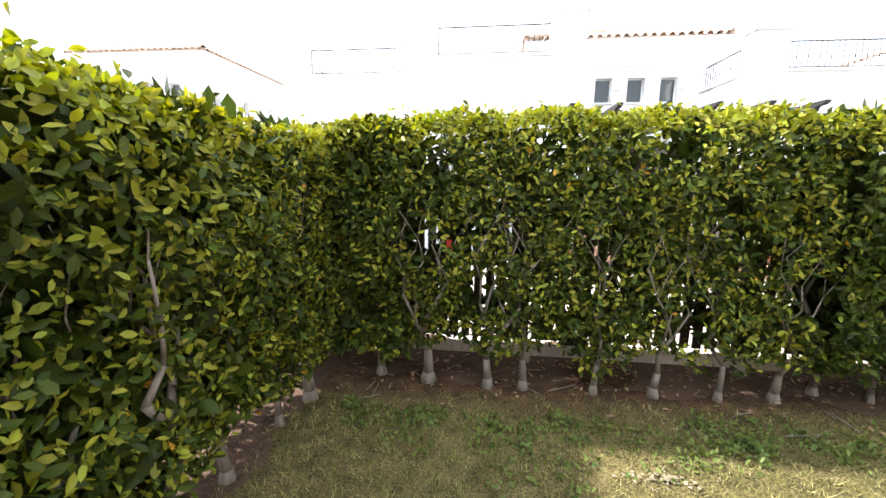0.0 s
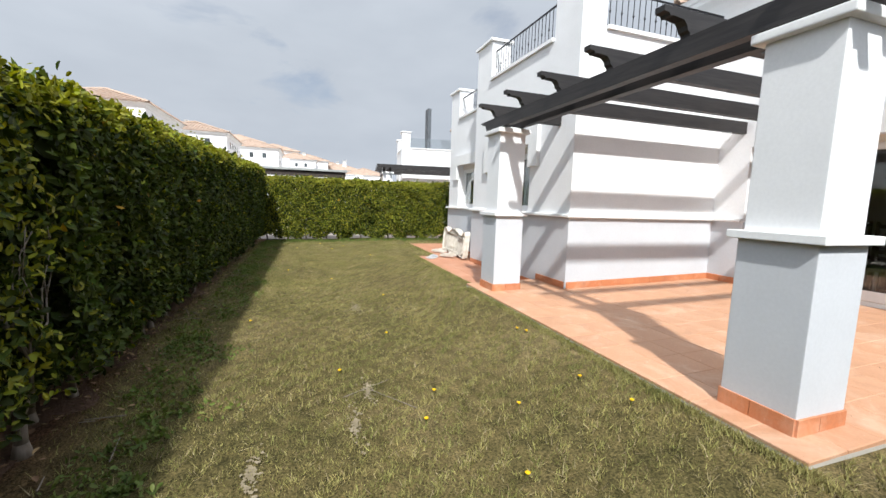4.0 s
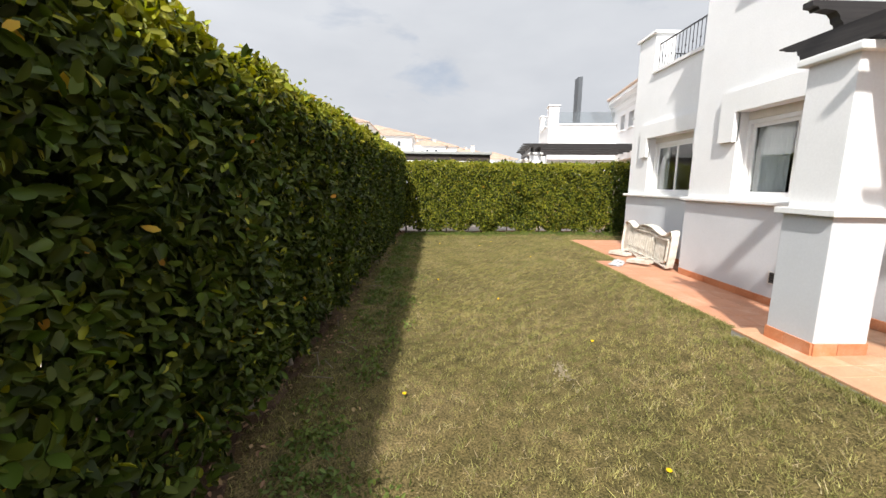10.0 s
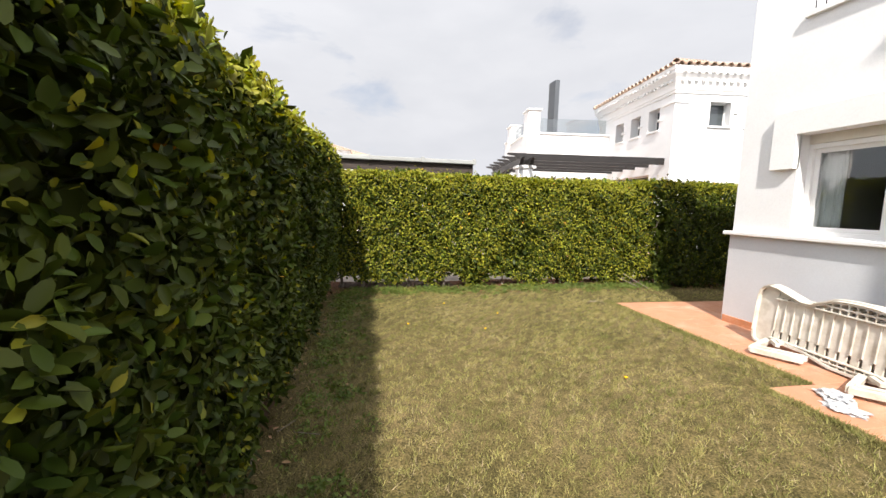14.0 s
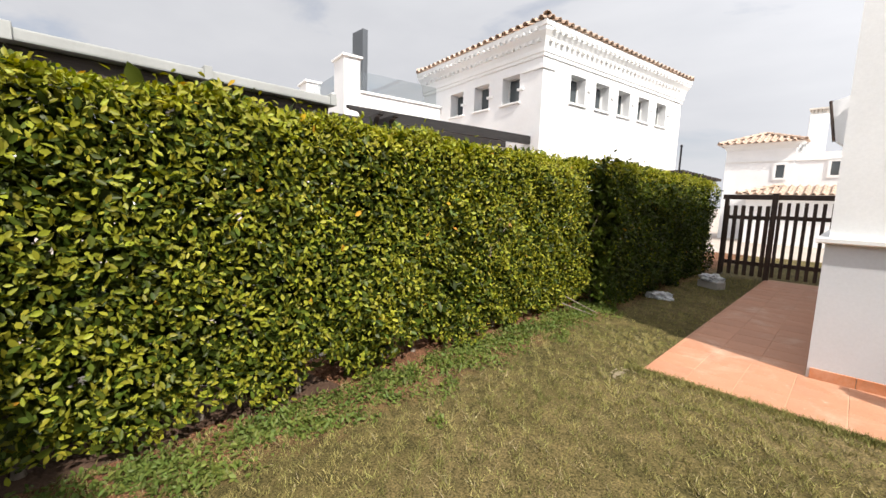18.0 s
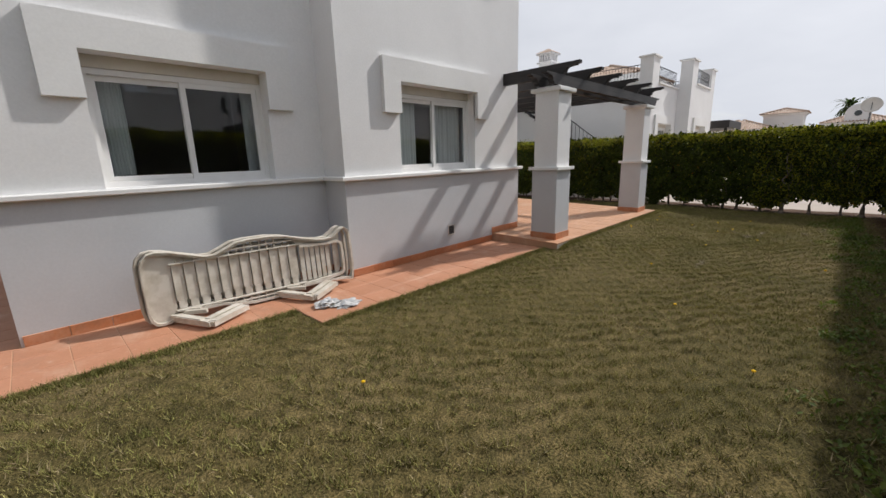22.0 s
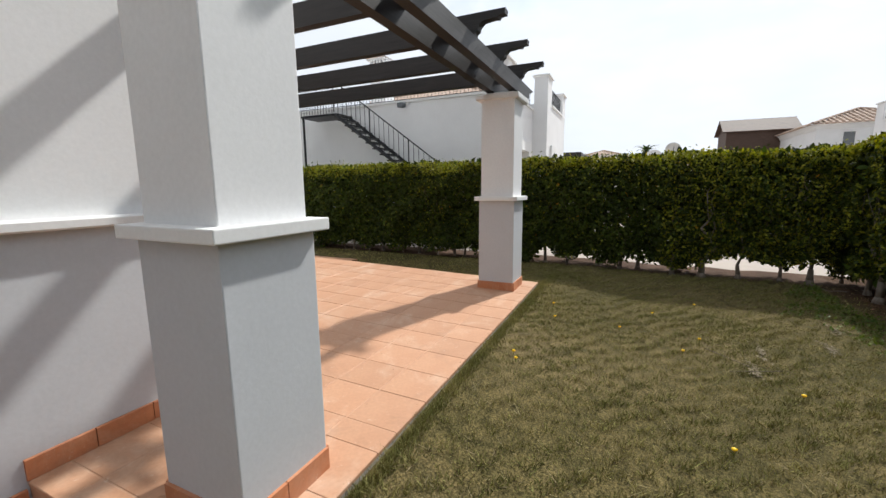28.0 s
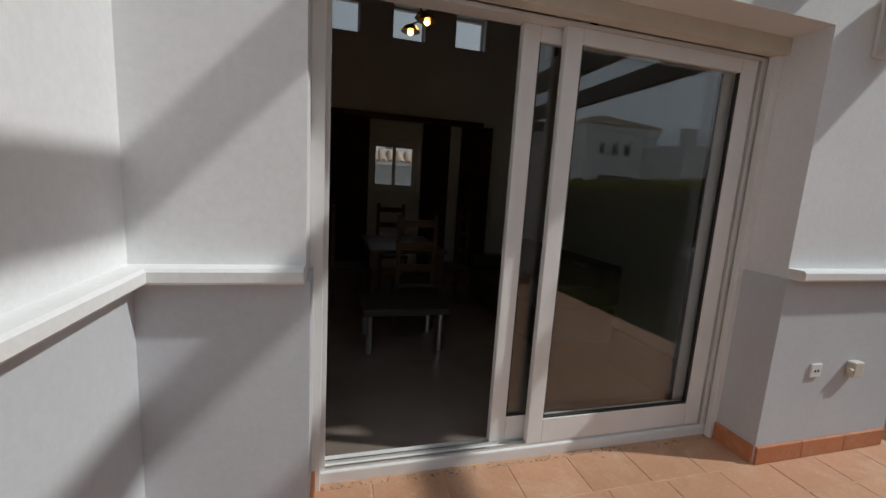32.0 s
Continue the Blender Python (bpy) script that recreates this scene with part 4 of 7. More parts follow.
# ---- pergola ----
def scroll_end(bm, L, h, w, tip):
    """A timber along +x from 0 to L with a carved scroll at the far end, z from 0 to h."""
    prof = [(0, 0), (L - tip, 0), (L - tip + 0.02, -0.005), (L - tip + 0.03, 0.035), (L - tip + 0.055, 0.05), (L - tip + 0.065, 0.085), (L - tip + 0.10, 0.118), (L - 0.10, 0.130), (L - 0.06, 0.125), (L - 0.05, 0.145), (L, 0.150), (L + 0.004, h), (0, h)]
    a = [bm.verts.new((x, -w / 2, z)) for x, z in prof]
    b = [bm.verts.new((x, w / 2, z)) for x, z in prof]
    bm.faces.new(a)
    bm.faces.new(b[::-1])
    for k in range(len(prof)):
        bm.faces.new((a[k], b[k], b[(k + 1) % len(prof)], a[(k + 1) % len(prof)]))
    return bm


pergola = thing("pergola", "black-stained timber pergola with carved rafter ends on white pillars", "pergola")
RZ0, RZ1 = 2.852, 3.045
BZ0, BZ1 = 2.70, 2.865
RX = [1.095 + 0.829 * k for k in range(6)]
for k, x in enumerate(RX):
    y0 = Y_DOOR if x < X_WING else Y_WING
    L = -0.48 - y0
    bm = scroll_end(bmesh.new(), L, RZ1 - RZ0, 0.088, 0.30)
    bmesh.ops.transform(bm, matrix=pose(x, y0, RZ0, 0, 0, 90), verts=bm.verts)
    part("rafter", bm, BEAM_Y, pergola)
for y in (-0.80, -1.08):
    L = 5.79 - 3.0
    bm = scroll_end(bmesh.new(), L, BZ1 - BZ0, 0.095, 0.26)
    bmesh.ops.transform(bm, matrix=pose(3.0, y, BZ0), verts=bm.verts)
    b2 = scroll_end(bmesh.new(), 3.0 - 0.42, BZ1 - BZ0, 0.095, 0.26)
    bmesh.ops.transform(b2, matrix=pose(3.0, y, BZ0, 0, 0, 180), verts=b2.verts)
    me = bpy.data.meshes.new("tmp")
    b2.to_mesh(me)
    b2.free()
    bm.from_mesh(me)
    bpy.data.meshes.remove(me)
    part("beam", bm, BEAM_X, pergola)


def pillar(cx, cy):
    foot = terr_z(cy) - 0.006
    t = thing("pillar", "square white pillar with grey lower half, band and cap", "pillar", "pergola pillars", at=(cx, cy, foot))
    def b(hw, z0, z1, bev=0.006):
        return boxes(((-hw, -hw, z0 - foot), (hw, hw, z1 - foot)), bevel=bev)
    part("lower_shaft", b(0.235, foot, BZ), GREY, t, "light grey lower shaft")
    part("upper_shaft", b(0.215, BZ + 0.05, 2.615), STUCCO, t)
    part("band", b(0.285, BZ, BZ + 0.055), TRIM, t)
    part("cap", b(0.275, 2.61, 2.675, 0.012), TRIM, t)
    part("pad", b(0.20, 2.675, 2.701), TRIM, t)
    h = 0.235
    for p, q in (((-h, h), (h, h)), ((h, h), (h, -h)), ((h, -h), (-h, -h)), ((-h, -h), (-h, h))):
        p, q = Vector(p), Vector(q)
        for u, v in ((p, p.lerp(q, 0.55)), (p.lerp(q, 0.56), q)):
            part("skirting_tile", sweep(bmesh.new(), rect(-0.002, 0.016, 0.0, 0.11), [tuple(u), tuple(v)]), TILE_SIDE, t)
    return t


P1 = pillar(1.107, -0.985)
P2 = pillar(5.212, -0.951)


# ---- hedges ----
def leaf_mesh(name, pos, out, size, material, parent, rng, label="", spread=0.9, up=0.35, oval=False):
    """Folded pointed-oval leaves at the given places, facing roughly along 'out'."""
    n = len(pos)
    nrm = out + rng.normal(0, spread, (n, 3)) + np.array([0, 0, up])
    nrm /= np.linalg.norm(nrm, axis=1)[:, None]
    d = rng.normal(0, 1, (n, 3)) + out * 0.5 + np.array([0, 0, 0.2])
    d -= (d * nrm).sum(1)[:, None] * nrm
    d /= np.linalg.norm(d, axis=1)[:, None]
    s = np.cross(nrm, d)
    L = size * rng.uniform(0.65, 1.25, n)
    W = L * rng.uniform(0.46, 0.62, n)
    fold = L * rng.uniform(0.04, 0.16, n)
    curl = L * rng.uniform(-0.18, 0.08, n)

    def p(u, v, w):
        return pos + d * (L * u)[:, None] + s * (W * v)[:, None] + nrm * w[:, None]
    side = [(0.18, 0.30, 0.6, 0.0), (0.52, 0.46, 1.0, 0.3), (0.86, 0.28, 0.7, 0.8)] if oval else [(0.32, 0.36, 0.8, 0.0), (0.68, 0.42, 1.0, 0.5)]
    k = len(side)
    ring = [p(0 * L, 0 * L, 0 * L)] + [p(u + 0 * L, -v + 0 * L, fold * f + curl * c) for u, v, f, c in side] + [p(1 + 0 * L, 0 * L, curl)]
    ring += [p(u + 0 * L, v + 0 * L, fold * f + curl * c) for u, v, f, c in side[::-1]]
    verts = np.stack(ring, 1).reshape(-1, 3)
    base = (np.arange(n) * (2 * k + 2))[:, None]
    faces = np.concatenate([base + np.array([0] + list(range(k + 1, 0, -1))), base + np.array([0] + list(range(2 * k + 1, k, -1)))], 1).reshape(-1, k + 2)
    me = bpy.data.meshes.new(name)
    me.vertices.add(len(verts))
    me.vertices.foreach_set("co", verts.astype(np.float32).ravel())
    me.loops.add(faces.size)
    me.loops.foreach_set("vertex_index", faces.astype(np.int32).ravel())
    me.polygons.add(len(faces))
    me.polygons.foreach_set("loop_start", (np.arange(len(faces)) * (k + 2)).astype(np.int32))
    me.polygons.foreach_set("use_smooth", np.ones(len(faces), bool))
    me.update(calc_edges=True)
    me.materials.append(material)
    ob = new(name, me)
    ob.parent = parent
    return tagged(ob, label, kind="stuff")


def waves(u, v, rng, n=9, lo=0.6, hi=5.0):
    """Smooth random relief of two coordinates, about -1 to 1."""
    t = 0 * u
    for _ in range(n):
        f, g, ph = rng.uniform(lo, hi) * rng.choice([-1, 1]), rng.uniform(lo, hi), rng.uniform(0, 6.28)
        t = t + np.sin(u * f + v * g + ph)
    return t / math.sqrt(n)


def hedge(label, start, end, inward, thick, z0, z1, per_m2, seed, size=0.062, plants=0.42, gaps=0.0, lift=0.0, inner=0.5, fresh_lit=0.07, leaf=None, reach=0.45, near=False):
    """A clipped hedge from start to end (x, y of its near face); inward: unit vector from the near face to the back."""
    rng = np.random.default_rng(seed)
    t = thing("hedge", label, "hedge", at=(start[0], start[1], 0))
    a, b, inw = np.array(start, float), np.array(end, float), np.array(inward, float)
    length = np.linalg.norm(b - a)
    along = (b - a) / length
    area = length * (z1 - z0)
    nf, nt, ni, nb = int(area * per_m2), int(length * thick * per_m2 * 1.1), int(area * per_m2 * inner), int(area * per_m2 * 0.25)

    def world(u, depth, z):
        p = along[None] * u[:, None] + inw[None] * depth[:, None]
        return np.stack([p[:, 0], p[:, 1], z], 1)

    def relief(u, z):
        return 0.055 * waves(u, z, np.random.default_rng(seed + 1), 9, 1.0, 5.0) + 0.03 * waves(u, z, np.random.default_rng(seed + 2), 9, 6, 16)
    def crown(u, d):
        return z1 + lift * u / length + 0.035 * waves(u, d, np.random.default_rng(seed + 3), 8, 1.0, 9.0)
    def skirt(u):
        return z0 + 0.10 * waves(u, 0 * u, np.random.default_rng(seed + 4), 8, 1.5, 9.0)

    def keep(u, z, strength):
        w = waves(u, z, np.random.default_rng(seed + 5), 12, 2.0, 11.0)
        return rng.uniform(0, 1, len(u)) > strength * np.clip(w - 0.3, 0, 1)

    groups = []
    # near face: shoots of several leaves
    u = rng.uniform(0, length, nf); z = rng.uniform(0, 1, nf)
    lo, hi = skirt(u), crown(u, 0 * u)
    zz = lo + (hi - lo) * z
    depth = relief(u, zz) + rng.exponential(0.05, nf) - 0.05 + 0.10 * np.clip((zz - hi + 0.25) / 0.25, 0, 1) ** 2 + 0.06 * np.clip((lo + 0.4 - zz) / 0.4, 0, 1)
    k = keep(u, zz, gaps)
    groups.append((world(u, depth, zz)[k], -np.array([*inw, 0]), zz[k] > (hi - 0.16)[k] - rng.exponential(0.07, k.sum()) ))
    # top
    u = rng.uniform(0, length, nt); d = rng.uniform(0.0, thick, nt)
    zt = crown(u, d) - rng.exponential(0.035, nt) + np.where(rng.uniform(0, 1, nt) > 0.97, rng.uniform(0, 0.11, nt), 0) - 0.10 * np.clip((0.12 - d) / 0.12, 0, 1) ** 2
    groups.append((world(u, d, zt), np.array([0, 0, 1.0]), rng.uniform(0, 1, nt) > 0.25))
    # inside and back
    u = rng.uniform(0, length, ni); zz = skirt(u) + 0.05 + (crown(u, 0 * u) - skirt(u) - 0.08) * rng.uniform(0, 1, ni)
    k = keep(u, zz, min(1.0, gaps * 1.6))
    groups.append((world(u, rng.uniform(0.08, thick * 0.85, ni), zz)[k], -np.array([*inw, 0]) * 0.5, np.zeros(k.sum(), bool)))
    u = rng.uniform(0, length, nb); zz = skirt(u) + (crown(u, 0 * u) - skirt(u)) * rng.uniform(0, 1, nb)
    k = keep(u, zz, min(1.0, gaps * 1.6))
    groups.append((world(u, thick + relief(u, zz) - rng.exponential(0.04, nb), zz)[k], np.array([*inw, 0]), np.zeros(k.sum(), bool)))
    pos = np.concatenate([g[0] for g in groups])
    out = np.concatenate([np.tile(g[1], (len(g[0]), 1)) for g in groups])
    young = np.concatenate([g[2] for g in groups])
    # extra share of bright leaves puts a sunlit hedge's brightness into leaf colour
    young |= rng.uniform(0, 1, len(young)) > 1 - fresh_lit
    old = rng.uniform(0, 1, len(young)) > 0.9975
    deep = np.concatenate([np.full(len(g[0]), k > 1) for k, g in enumerate(groups)])
    young &= ~deep
    leaf_mesh("inner_leaves", pos[deep & ~old], out[deep & ~old], size * 2.2, leaf or LEAF, t, rng, "dense inner foliage")
    young, old, pos, out = young[~deep], old[~deep], pos[~deep], out[~deep]
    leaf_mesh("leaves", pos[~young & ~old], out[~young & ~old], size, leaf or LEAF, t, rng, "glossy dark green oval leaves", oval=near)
    leaf_mesh("young_lit_leaves", pos[young & ~old], out[young & ~old], size * 0.85, YOUNG_LIT, t, rng, "yellow-green leaves, young growth and stand-in for sunlit ones", oval=near)
    leaf_mesh("yellow_leaves", pos[old], out[old], size, YELLOW, t, rng)
    # stems
    n = max(2, int(length / plants))
    prng = random.Random(seed)
    for k in range(n):
        u0 = (k + 0.5) / n * length + prng.uniform(-0.12, 0.12)
        d0 = thick * reach + prng.uniform(-0.06, 0.06)
        bm = bmesh.new()
        p = Vector((*(along * u0 + inw * d0), -0.02))
        r = prng.uniform(0.018, 0.036) * (1.35 if reach < 0.3 else 1.0)
        bmesh.ops.create_cone(bm, cap_ends=True, segments=8, radius1=r * 1.7, radius2=r * 1.05, depth=0.1, matrix=Matrix.Translation(p + Vector((0, 0, 0.05))))
        p = p + Vector((0, 0, 0.09))
        tips = [(p, r, Vector((prng.uniform(-0.15, 0.15), prng.uniform(-0.15, 0.15), 1)))]
        open_ = reach < 0.3
        for level in range(8 if open_ else 4):
            nxt = []
            for q, rr, d in tips:
                step = prng.uniform(0.12, 0.27) if open_ else prng.uniform(0.3, 0.5)
                e = q + d.normalized() * step
                if e.z > z1 - 0.1:
                    continue
                tube(bm, q, e, rr, rr * 0.8, 6 if level else 8)
                for _ in range(1 if level in (0, 3, 5) and (open_ or level == 0) else 2):
                    side = Vector((*(along * prng.uniform(-0.8, 0.8) + inw * (prng.uniform(-0.32, 0.26) if open_ else prng.uniform(-0.25, 0.3))), 1.0))
                    nxt.append((e, rr * (prng.uniform(0.58, 0.8) if open_ else prng.uniform(0.5, 0.75)), side))
            tips = prng.sample(nxt, min(len(nxt), 9 if open_ else 6))
        part("stem", bm, BARK, t, smooth=True)
    return t


hedge("thinner end of the long hedge, bare pale stems showing", (-0.75, 3.48), (2.4, 3.48), (0, 1), 0.62, 0.31, 2.21, 1650, 11, gaps=1.25, lift=-0.02, inner=0.32, fresh_lit=0.42, reach=0.16, near=True)
hedge("dense shaded corner of the long hedge", (-1.95, 3.44), (-0.75, 3.46), (0, 1), 0.66, 0.18, 2.10, 1900, 51, gaps=0.0, lift=0.03, inner=1.5, fresh_lit=0.3, reach=0.3, near=True)
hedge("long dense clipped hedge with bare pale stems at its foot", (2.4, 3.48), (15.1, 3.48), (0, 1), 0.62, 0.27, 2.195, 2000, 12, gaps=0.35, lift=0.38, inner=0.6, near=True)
hedge("thinner corner of the hedge beside the street, pale branches showing", (-1.32, 3.4), (-1.32, 1.1), (-1, 0), 0.62, 0.24, 2.05, 1900, 29, gaps=0.06, inner=1.1, fresh_lit=0.5, reach=0.17)
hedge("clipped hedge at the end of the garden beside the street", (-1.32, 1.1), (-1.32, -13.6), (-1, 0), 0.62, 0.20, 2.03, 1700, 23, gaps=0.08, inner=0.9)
# sun and shade put into the leaf mix: bright leaves many here, few below
hedge("sunlit clipped hedge closing the garden", (14.62, 3.6), (14.62, -3.25), (1, 0), 0.6, 0.14, 2.26, 1900, 37, gaps=0.08, inner=0.7, fresh_lit=0.62)
hedge("clipped hedge along the side path", (14.22, -3.15), (14.22, -9.0), (1, 0), 0.8, 0.05, 2.28, 1500, 41, gaps=0.05, inner=0.7, fresh_lit=0.09)

# ---- picket fences and gates ----
def picket(label, axis, a0, a1, p, z0, z1, slat, gap, material, name="fence", rails=(0.3, 1.35), brace=False, posts=(), group=""):
    """A picket fence or gate along an axis at the plane p."""
    t = thing(name, label, "gate" if "gate" in name else "fence", group, at=((a0, p, z0) if axis == "x" else (p, a0, z0)))

    def bx(u0, u1, q0, q1, w0, w1):
        return ((u0 - a0, q0, w0 - z0), (u1 - a0, q1, w1 - z0)) if axis == "x" else ((q0, u0 - a0, w0 - z0), (q1, u1 - a0, w1 - z0))
    n = max(1, int((a1 - a0) / (slat + gap)))
    for k in range(n):
        u = a0 + (k + 0.5) / n * (a1 - a0)
        part("slat", boxes(bx(u - slat / 2, u + slat / 2, 0.0, 0.022, z0 + 0.06, z1 - 0.004 * (k % 3)), bevel=0.005), material, t)
    for r in rails:
        part("rail", boxes(bx(a0, a1, -0.035, 0.0, z0 + r, z0 + r + 0.09), bevel=0.004), material, t)
    if brace:
        bm = bmesh.new()
        box(bm, (-0.045, -0.03, 0), (0.045, -0.002, math.hypot(a1 - a0, rails[1] - rails[0])))
        tilt = math.degrees(math.atan2(a1 - a0, rails[1] - rails[0]))
        bmesh.ops.transform(bm, matrix=pose(a1 - a0, 0, rails[0] + 0.05, 0, -tilt, 0), verts=bm.verts)
        part("brace", bm, material, t)
    for u, h in posts:
        part("post", boxes(bx(u - 0.05, u + 0.05, -0.06, 0.04, z0, h), bevel=0.006), material, t)
    return t


picket("dark-stained picket fence glimpsed behind the hedge", "x", -1.9, 15.2, 4.42, 0.02, 1.95, 0.085, 0.035, GATEWOOD, posts=[(-1.8 + 2.1 * k, 2.0) for k in range(9)])
part_board = thing("fence_board", "weathered pale timber board along the foot of the fence", "board", at=(-1.75, 4.0, 0.0))
part("board", boxes(((0, -0.02, 0.10), (4.3, 0.02, 0.205)), bevel=0.004), FENCEWOOD, part_board)
for k in range(3):
    part("stake", boxes(((0.15 + k * 1.9, 0.02, -0.02), (0.21 + k * 1.9, 0.06, 0.2))), FENCEWOOD, part_board)
tape = part("plastic_tape", sweep(bmesh.new(), [(-0.002, 0.0), (0.002, 0.0), (0.012, 0.06), (-0.004, 0.13), (0.006, 0.2), (0.002, 0.2), (-0.008, 0.13), (0.008, 0.06)], [(0, 0), (0.02, 0.005), (0.045, -0.004)]), RED)
tape.location = (-0.40, 3.62, 1.02)
tagged(tape, "faded red plastic tape caught in the hedge", "tape")
picket("dark brown picket gate at the end of the side path, closed", "x", 12.0, 13.0, -8.75, 0.07, 1.80, 0.065, 0.075, GATEWOOD, "picket_gate")
picket("dark brown picket fence beside the gate", "x", 13.06, 13.95, -8.75, 0.05, 1.72, 0.08, 0.05, GATEWOOD, "picket_fence", posts=((13.03, 2.0), (11.97, 1.95)))
picket("dark brown picket gate with a diagonal brace, closed", "x", -0.40, 0.70, -12.6, 0.04, 1.42, 0.075, 0.06, GATEWOOD, "picket_gate", rails=(0.25, 1.0), brace=True)
picket("dark brown picket fence beside the gate", "x", -1.2, -0.46, -12.6, 0.04, 1.38, 0.08, 0.06, GATEWOOD, "picket_fence", rails=(0.25, 1.0), posts=((-0.43, 1.9), (0.72, 2.3)))
lintel = thing("gate_beam", "dark timber beam on posts above the picket gate", "beam", at=(11.97, -8.92, 0))
part("beam", boxes(((0, -0.05, 1.86), (2.05, 0.05, 1.97)), bevel=0.006), GATEWOOD, lintel)
for x in (0.04, 1.97):
    part("post", boxes(((x - 0.04, -0.05, 0.0), (x + 0.04, 0.05, 1.86)), bevel=0.005), GATEWOOD, lintel)
porch = thing("timber_porch", "dark timber porch with a small pitched roof beyond the gate", "porch", at=(0.7, -13.2, 0))
part("post", boxes(((-0.05, -0.05, 0), (0.05, 0.05, 2.72)), bevel=0.005), GATEWOOD, porch)
part("post", boxes(((-1.35, -0.05, 0), (-1.25, 0.05, 2.1)), bevel=0.005), GATEWOOD, porch)
part("beam", boxes(((-1.5, -0.06, 2.1), (-0.052, 0.06, 2.22)), bevel=0.005), GATEWOOD, porch)
for k in range(4):
    bm = boxes(((-0.46, -0.035, -0.05), (0.16, 0.035, 0.05)), bevel=0.008)
    bmesh.ops.transform(bm, matrix=pose(0.06, -0.24 + k * 0.2, 2.74, 0, -40, 0), verts=bm.verts)
    part("rafter", bm, SHEDWOOD, porch)
bm = boxes(((-0.5, -0.32, 0.052), (0.18, 0.44, 0.085)), bevel=0.006)
bmesh.ops.transform(bm, matrix=pose(0.06, 0.0, 2.74, 0, -40, 0), verts=bm.verts)
part("roof", bm, SHEDWOOD, porch, "small pitched dark roof")

# ---- neighbouring villas ----
nb = thing("villa", "neighbouring white villa with roof terrace and clay-tile roof", "house", "neighbouring villas")
villa_shell(nb, own=False, foot=-1.0, Y_BACK=-11.8, W_SMALL=(-6.38, -7.42, -8.46, -9.5, -10.54), N_SMALL=(1.80, 2.90, 4.0), side=0.60, side_z=(3.94, 4.60), front=0.60, front_z=(3.92, 4.57), deep=0.26, glazed=True)
NB = pose(17.05, -0.42, 0.16, 0, 0, -8.3)
nb.matrix_basis = NB
nb2 = thing("villa", "neighbouring white villa with iron terrace railings and clay-tile roof", "house", "neighbouring villas")
villa_shell(nb2, own=False, foot=-1.0, deep=0.2)
NORTH = pose(6.60, 7.67, 0.05, 0, 0, 178.7)
nb2.matrix_basis = NORTH
copy_thing(nb2, pose(-9.3, 9.0, 0.42, 0, 0, 180))
copy_thing(nb2, pose(17.45, 8.1, 0.05, 0, 0, 180))
west_villa = copy_thing(nb2, pose(-16.45, -0.12, -0.02))
stack = part("chimney", boxes(((7.5, -9.3, 3.6), (8.2, -8.6, 6.25)), ((7.42, -9.38, 6.25), (8.28, -8.52, 6.33)), bevel=0.01), STUCCO, west_villa)
bm = bmesh.new()
for i in range(5):
    for j in range(5):
        if i in (0, 4) or j in (0, 4):
            box(bm, (7.5 + i * 0.155, -9.3 + j * 0.155, 6.33), (7.58 + i * 0.155, -9.22 + j * 0.155, 6.68))
box(bm, (7.4, -9.4, 6.68), (8.3, -8.5, 6.75))
part("chimney_grille", bm, STUCCO, stack)
bm = bmesh.new()
bmesh.ops.create_cone(bm, cap_ends=True, segments=4, radius1=0.68, radius2=0.05, depth=0.24, matrix=pose(7.85, -8.95, 6.87, 0, 0, 45))
part("chimney_cap", bm, ROOFTILE, stack, "small clay-tile cap")
chimney = thing("flue", "tall flat dark steel flue on the neighbouring roof", "flue", at=(24.45, -5.35, 3.88))
part("flue_panel", boxes(((-0.33, -0.1, 0.0), (0.33, 0.1, 3.45)), bevel=0.01), POLE, chimney)
copy_thing(pergola, NB)
copy_thing(pergola, NORTH)
for p in (P1, P2):
    copy_thing(p, NB @ pose(*p.location))
    copy_thing(p, NORTH @ pose(*p.location))
for x0, x1, y0, y1, z in ((17.6, 22.8, -6.5, -1.7, 0.38), (0.9, 6.0, 8.2, 12.7, 0.2)):
    tagged(part("terrace_slab", boxes(((x0, y0, -0.1), (x1, y1, z))), TILE), "terracotta terrace of a neighbouring villa", "terrace", kind="structure")


OCHRE = plaster("ochre_render", (0.42, 0.29, 0.19), 0.85, 1.1)


def far_window(t, u, y, z, a, b):
    """A small window with a raised surround on a front that faces -y."""
    win = new("window")
    win.parent = t
    part("pane", boxes(((u - a, y - 0.015, z - b), (u + a, y + 0.05, z + b))), DARKGLASS, win)
    e = 0.12
    part("surround", boxes(((u - a - e, y - 0.05, z - b - e), (u - a, y + 0.02, z + b + e)), ((u + a, y - 0.05, z - b - e), (u + a + e, y + 0.02, z + b + e)), ((u - a, y - 0.05, z + b), (u + a, y + 0.02, z + b + e)), ((u - a, y - 0.05, z - b - e), (u + a, y + 0.02, z - b))), TRIM, win)


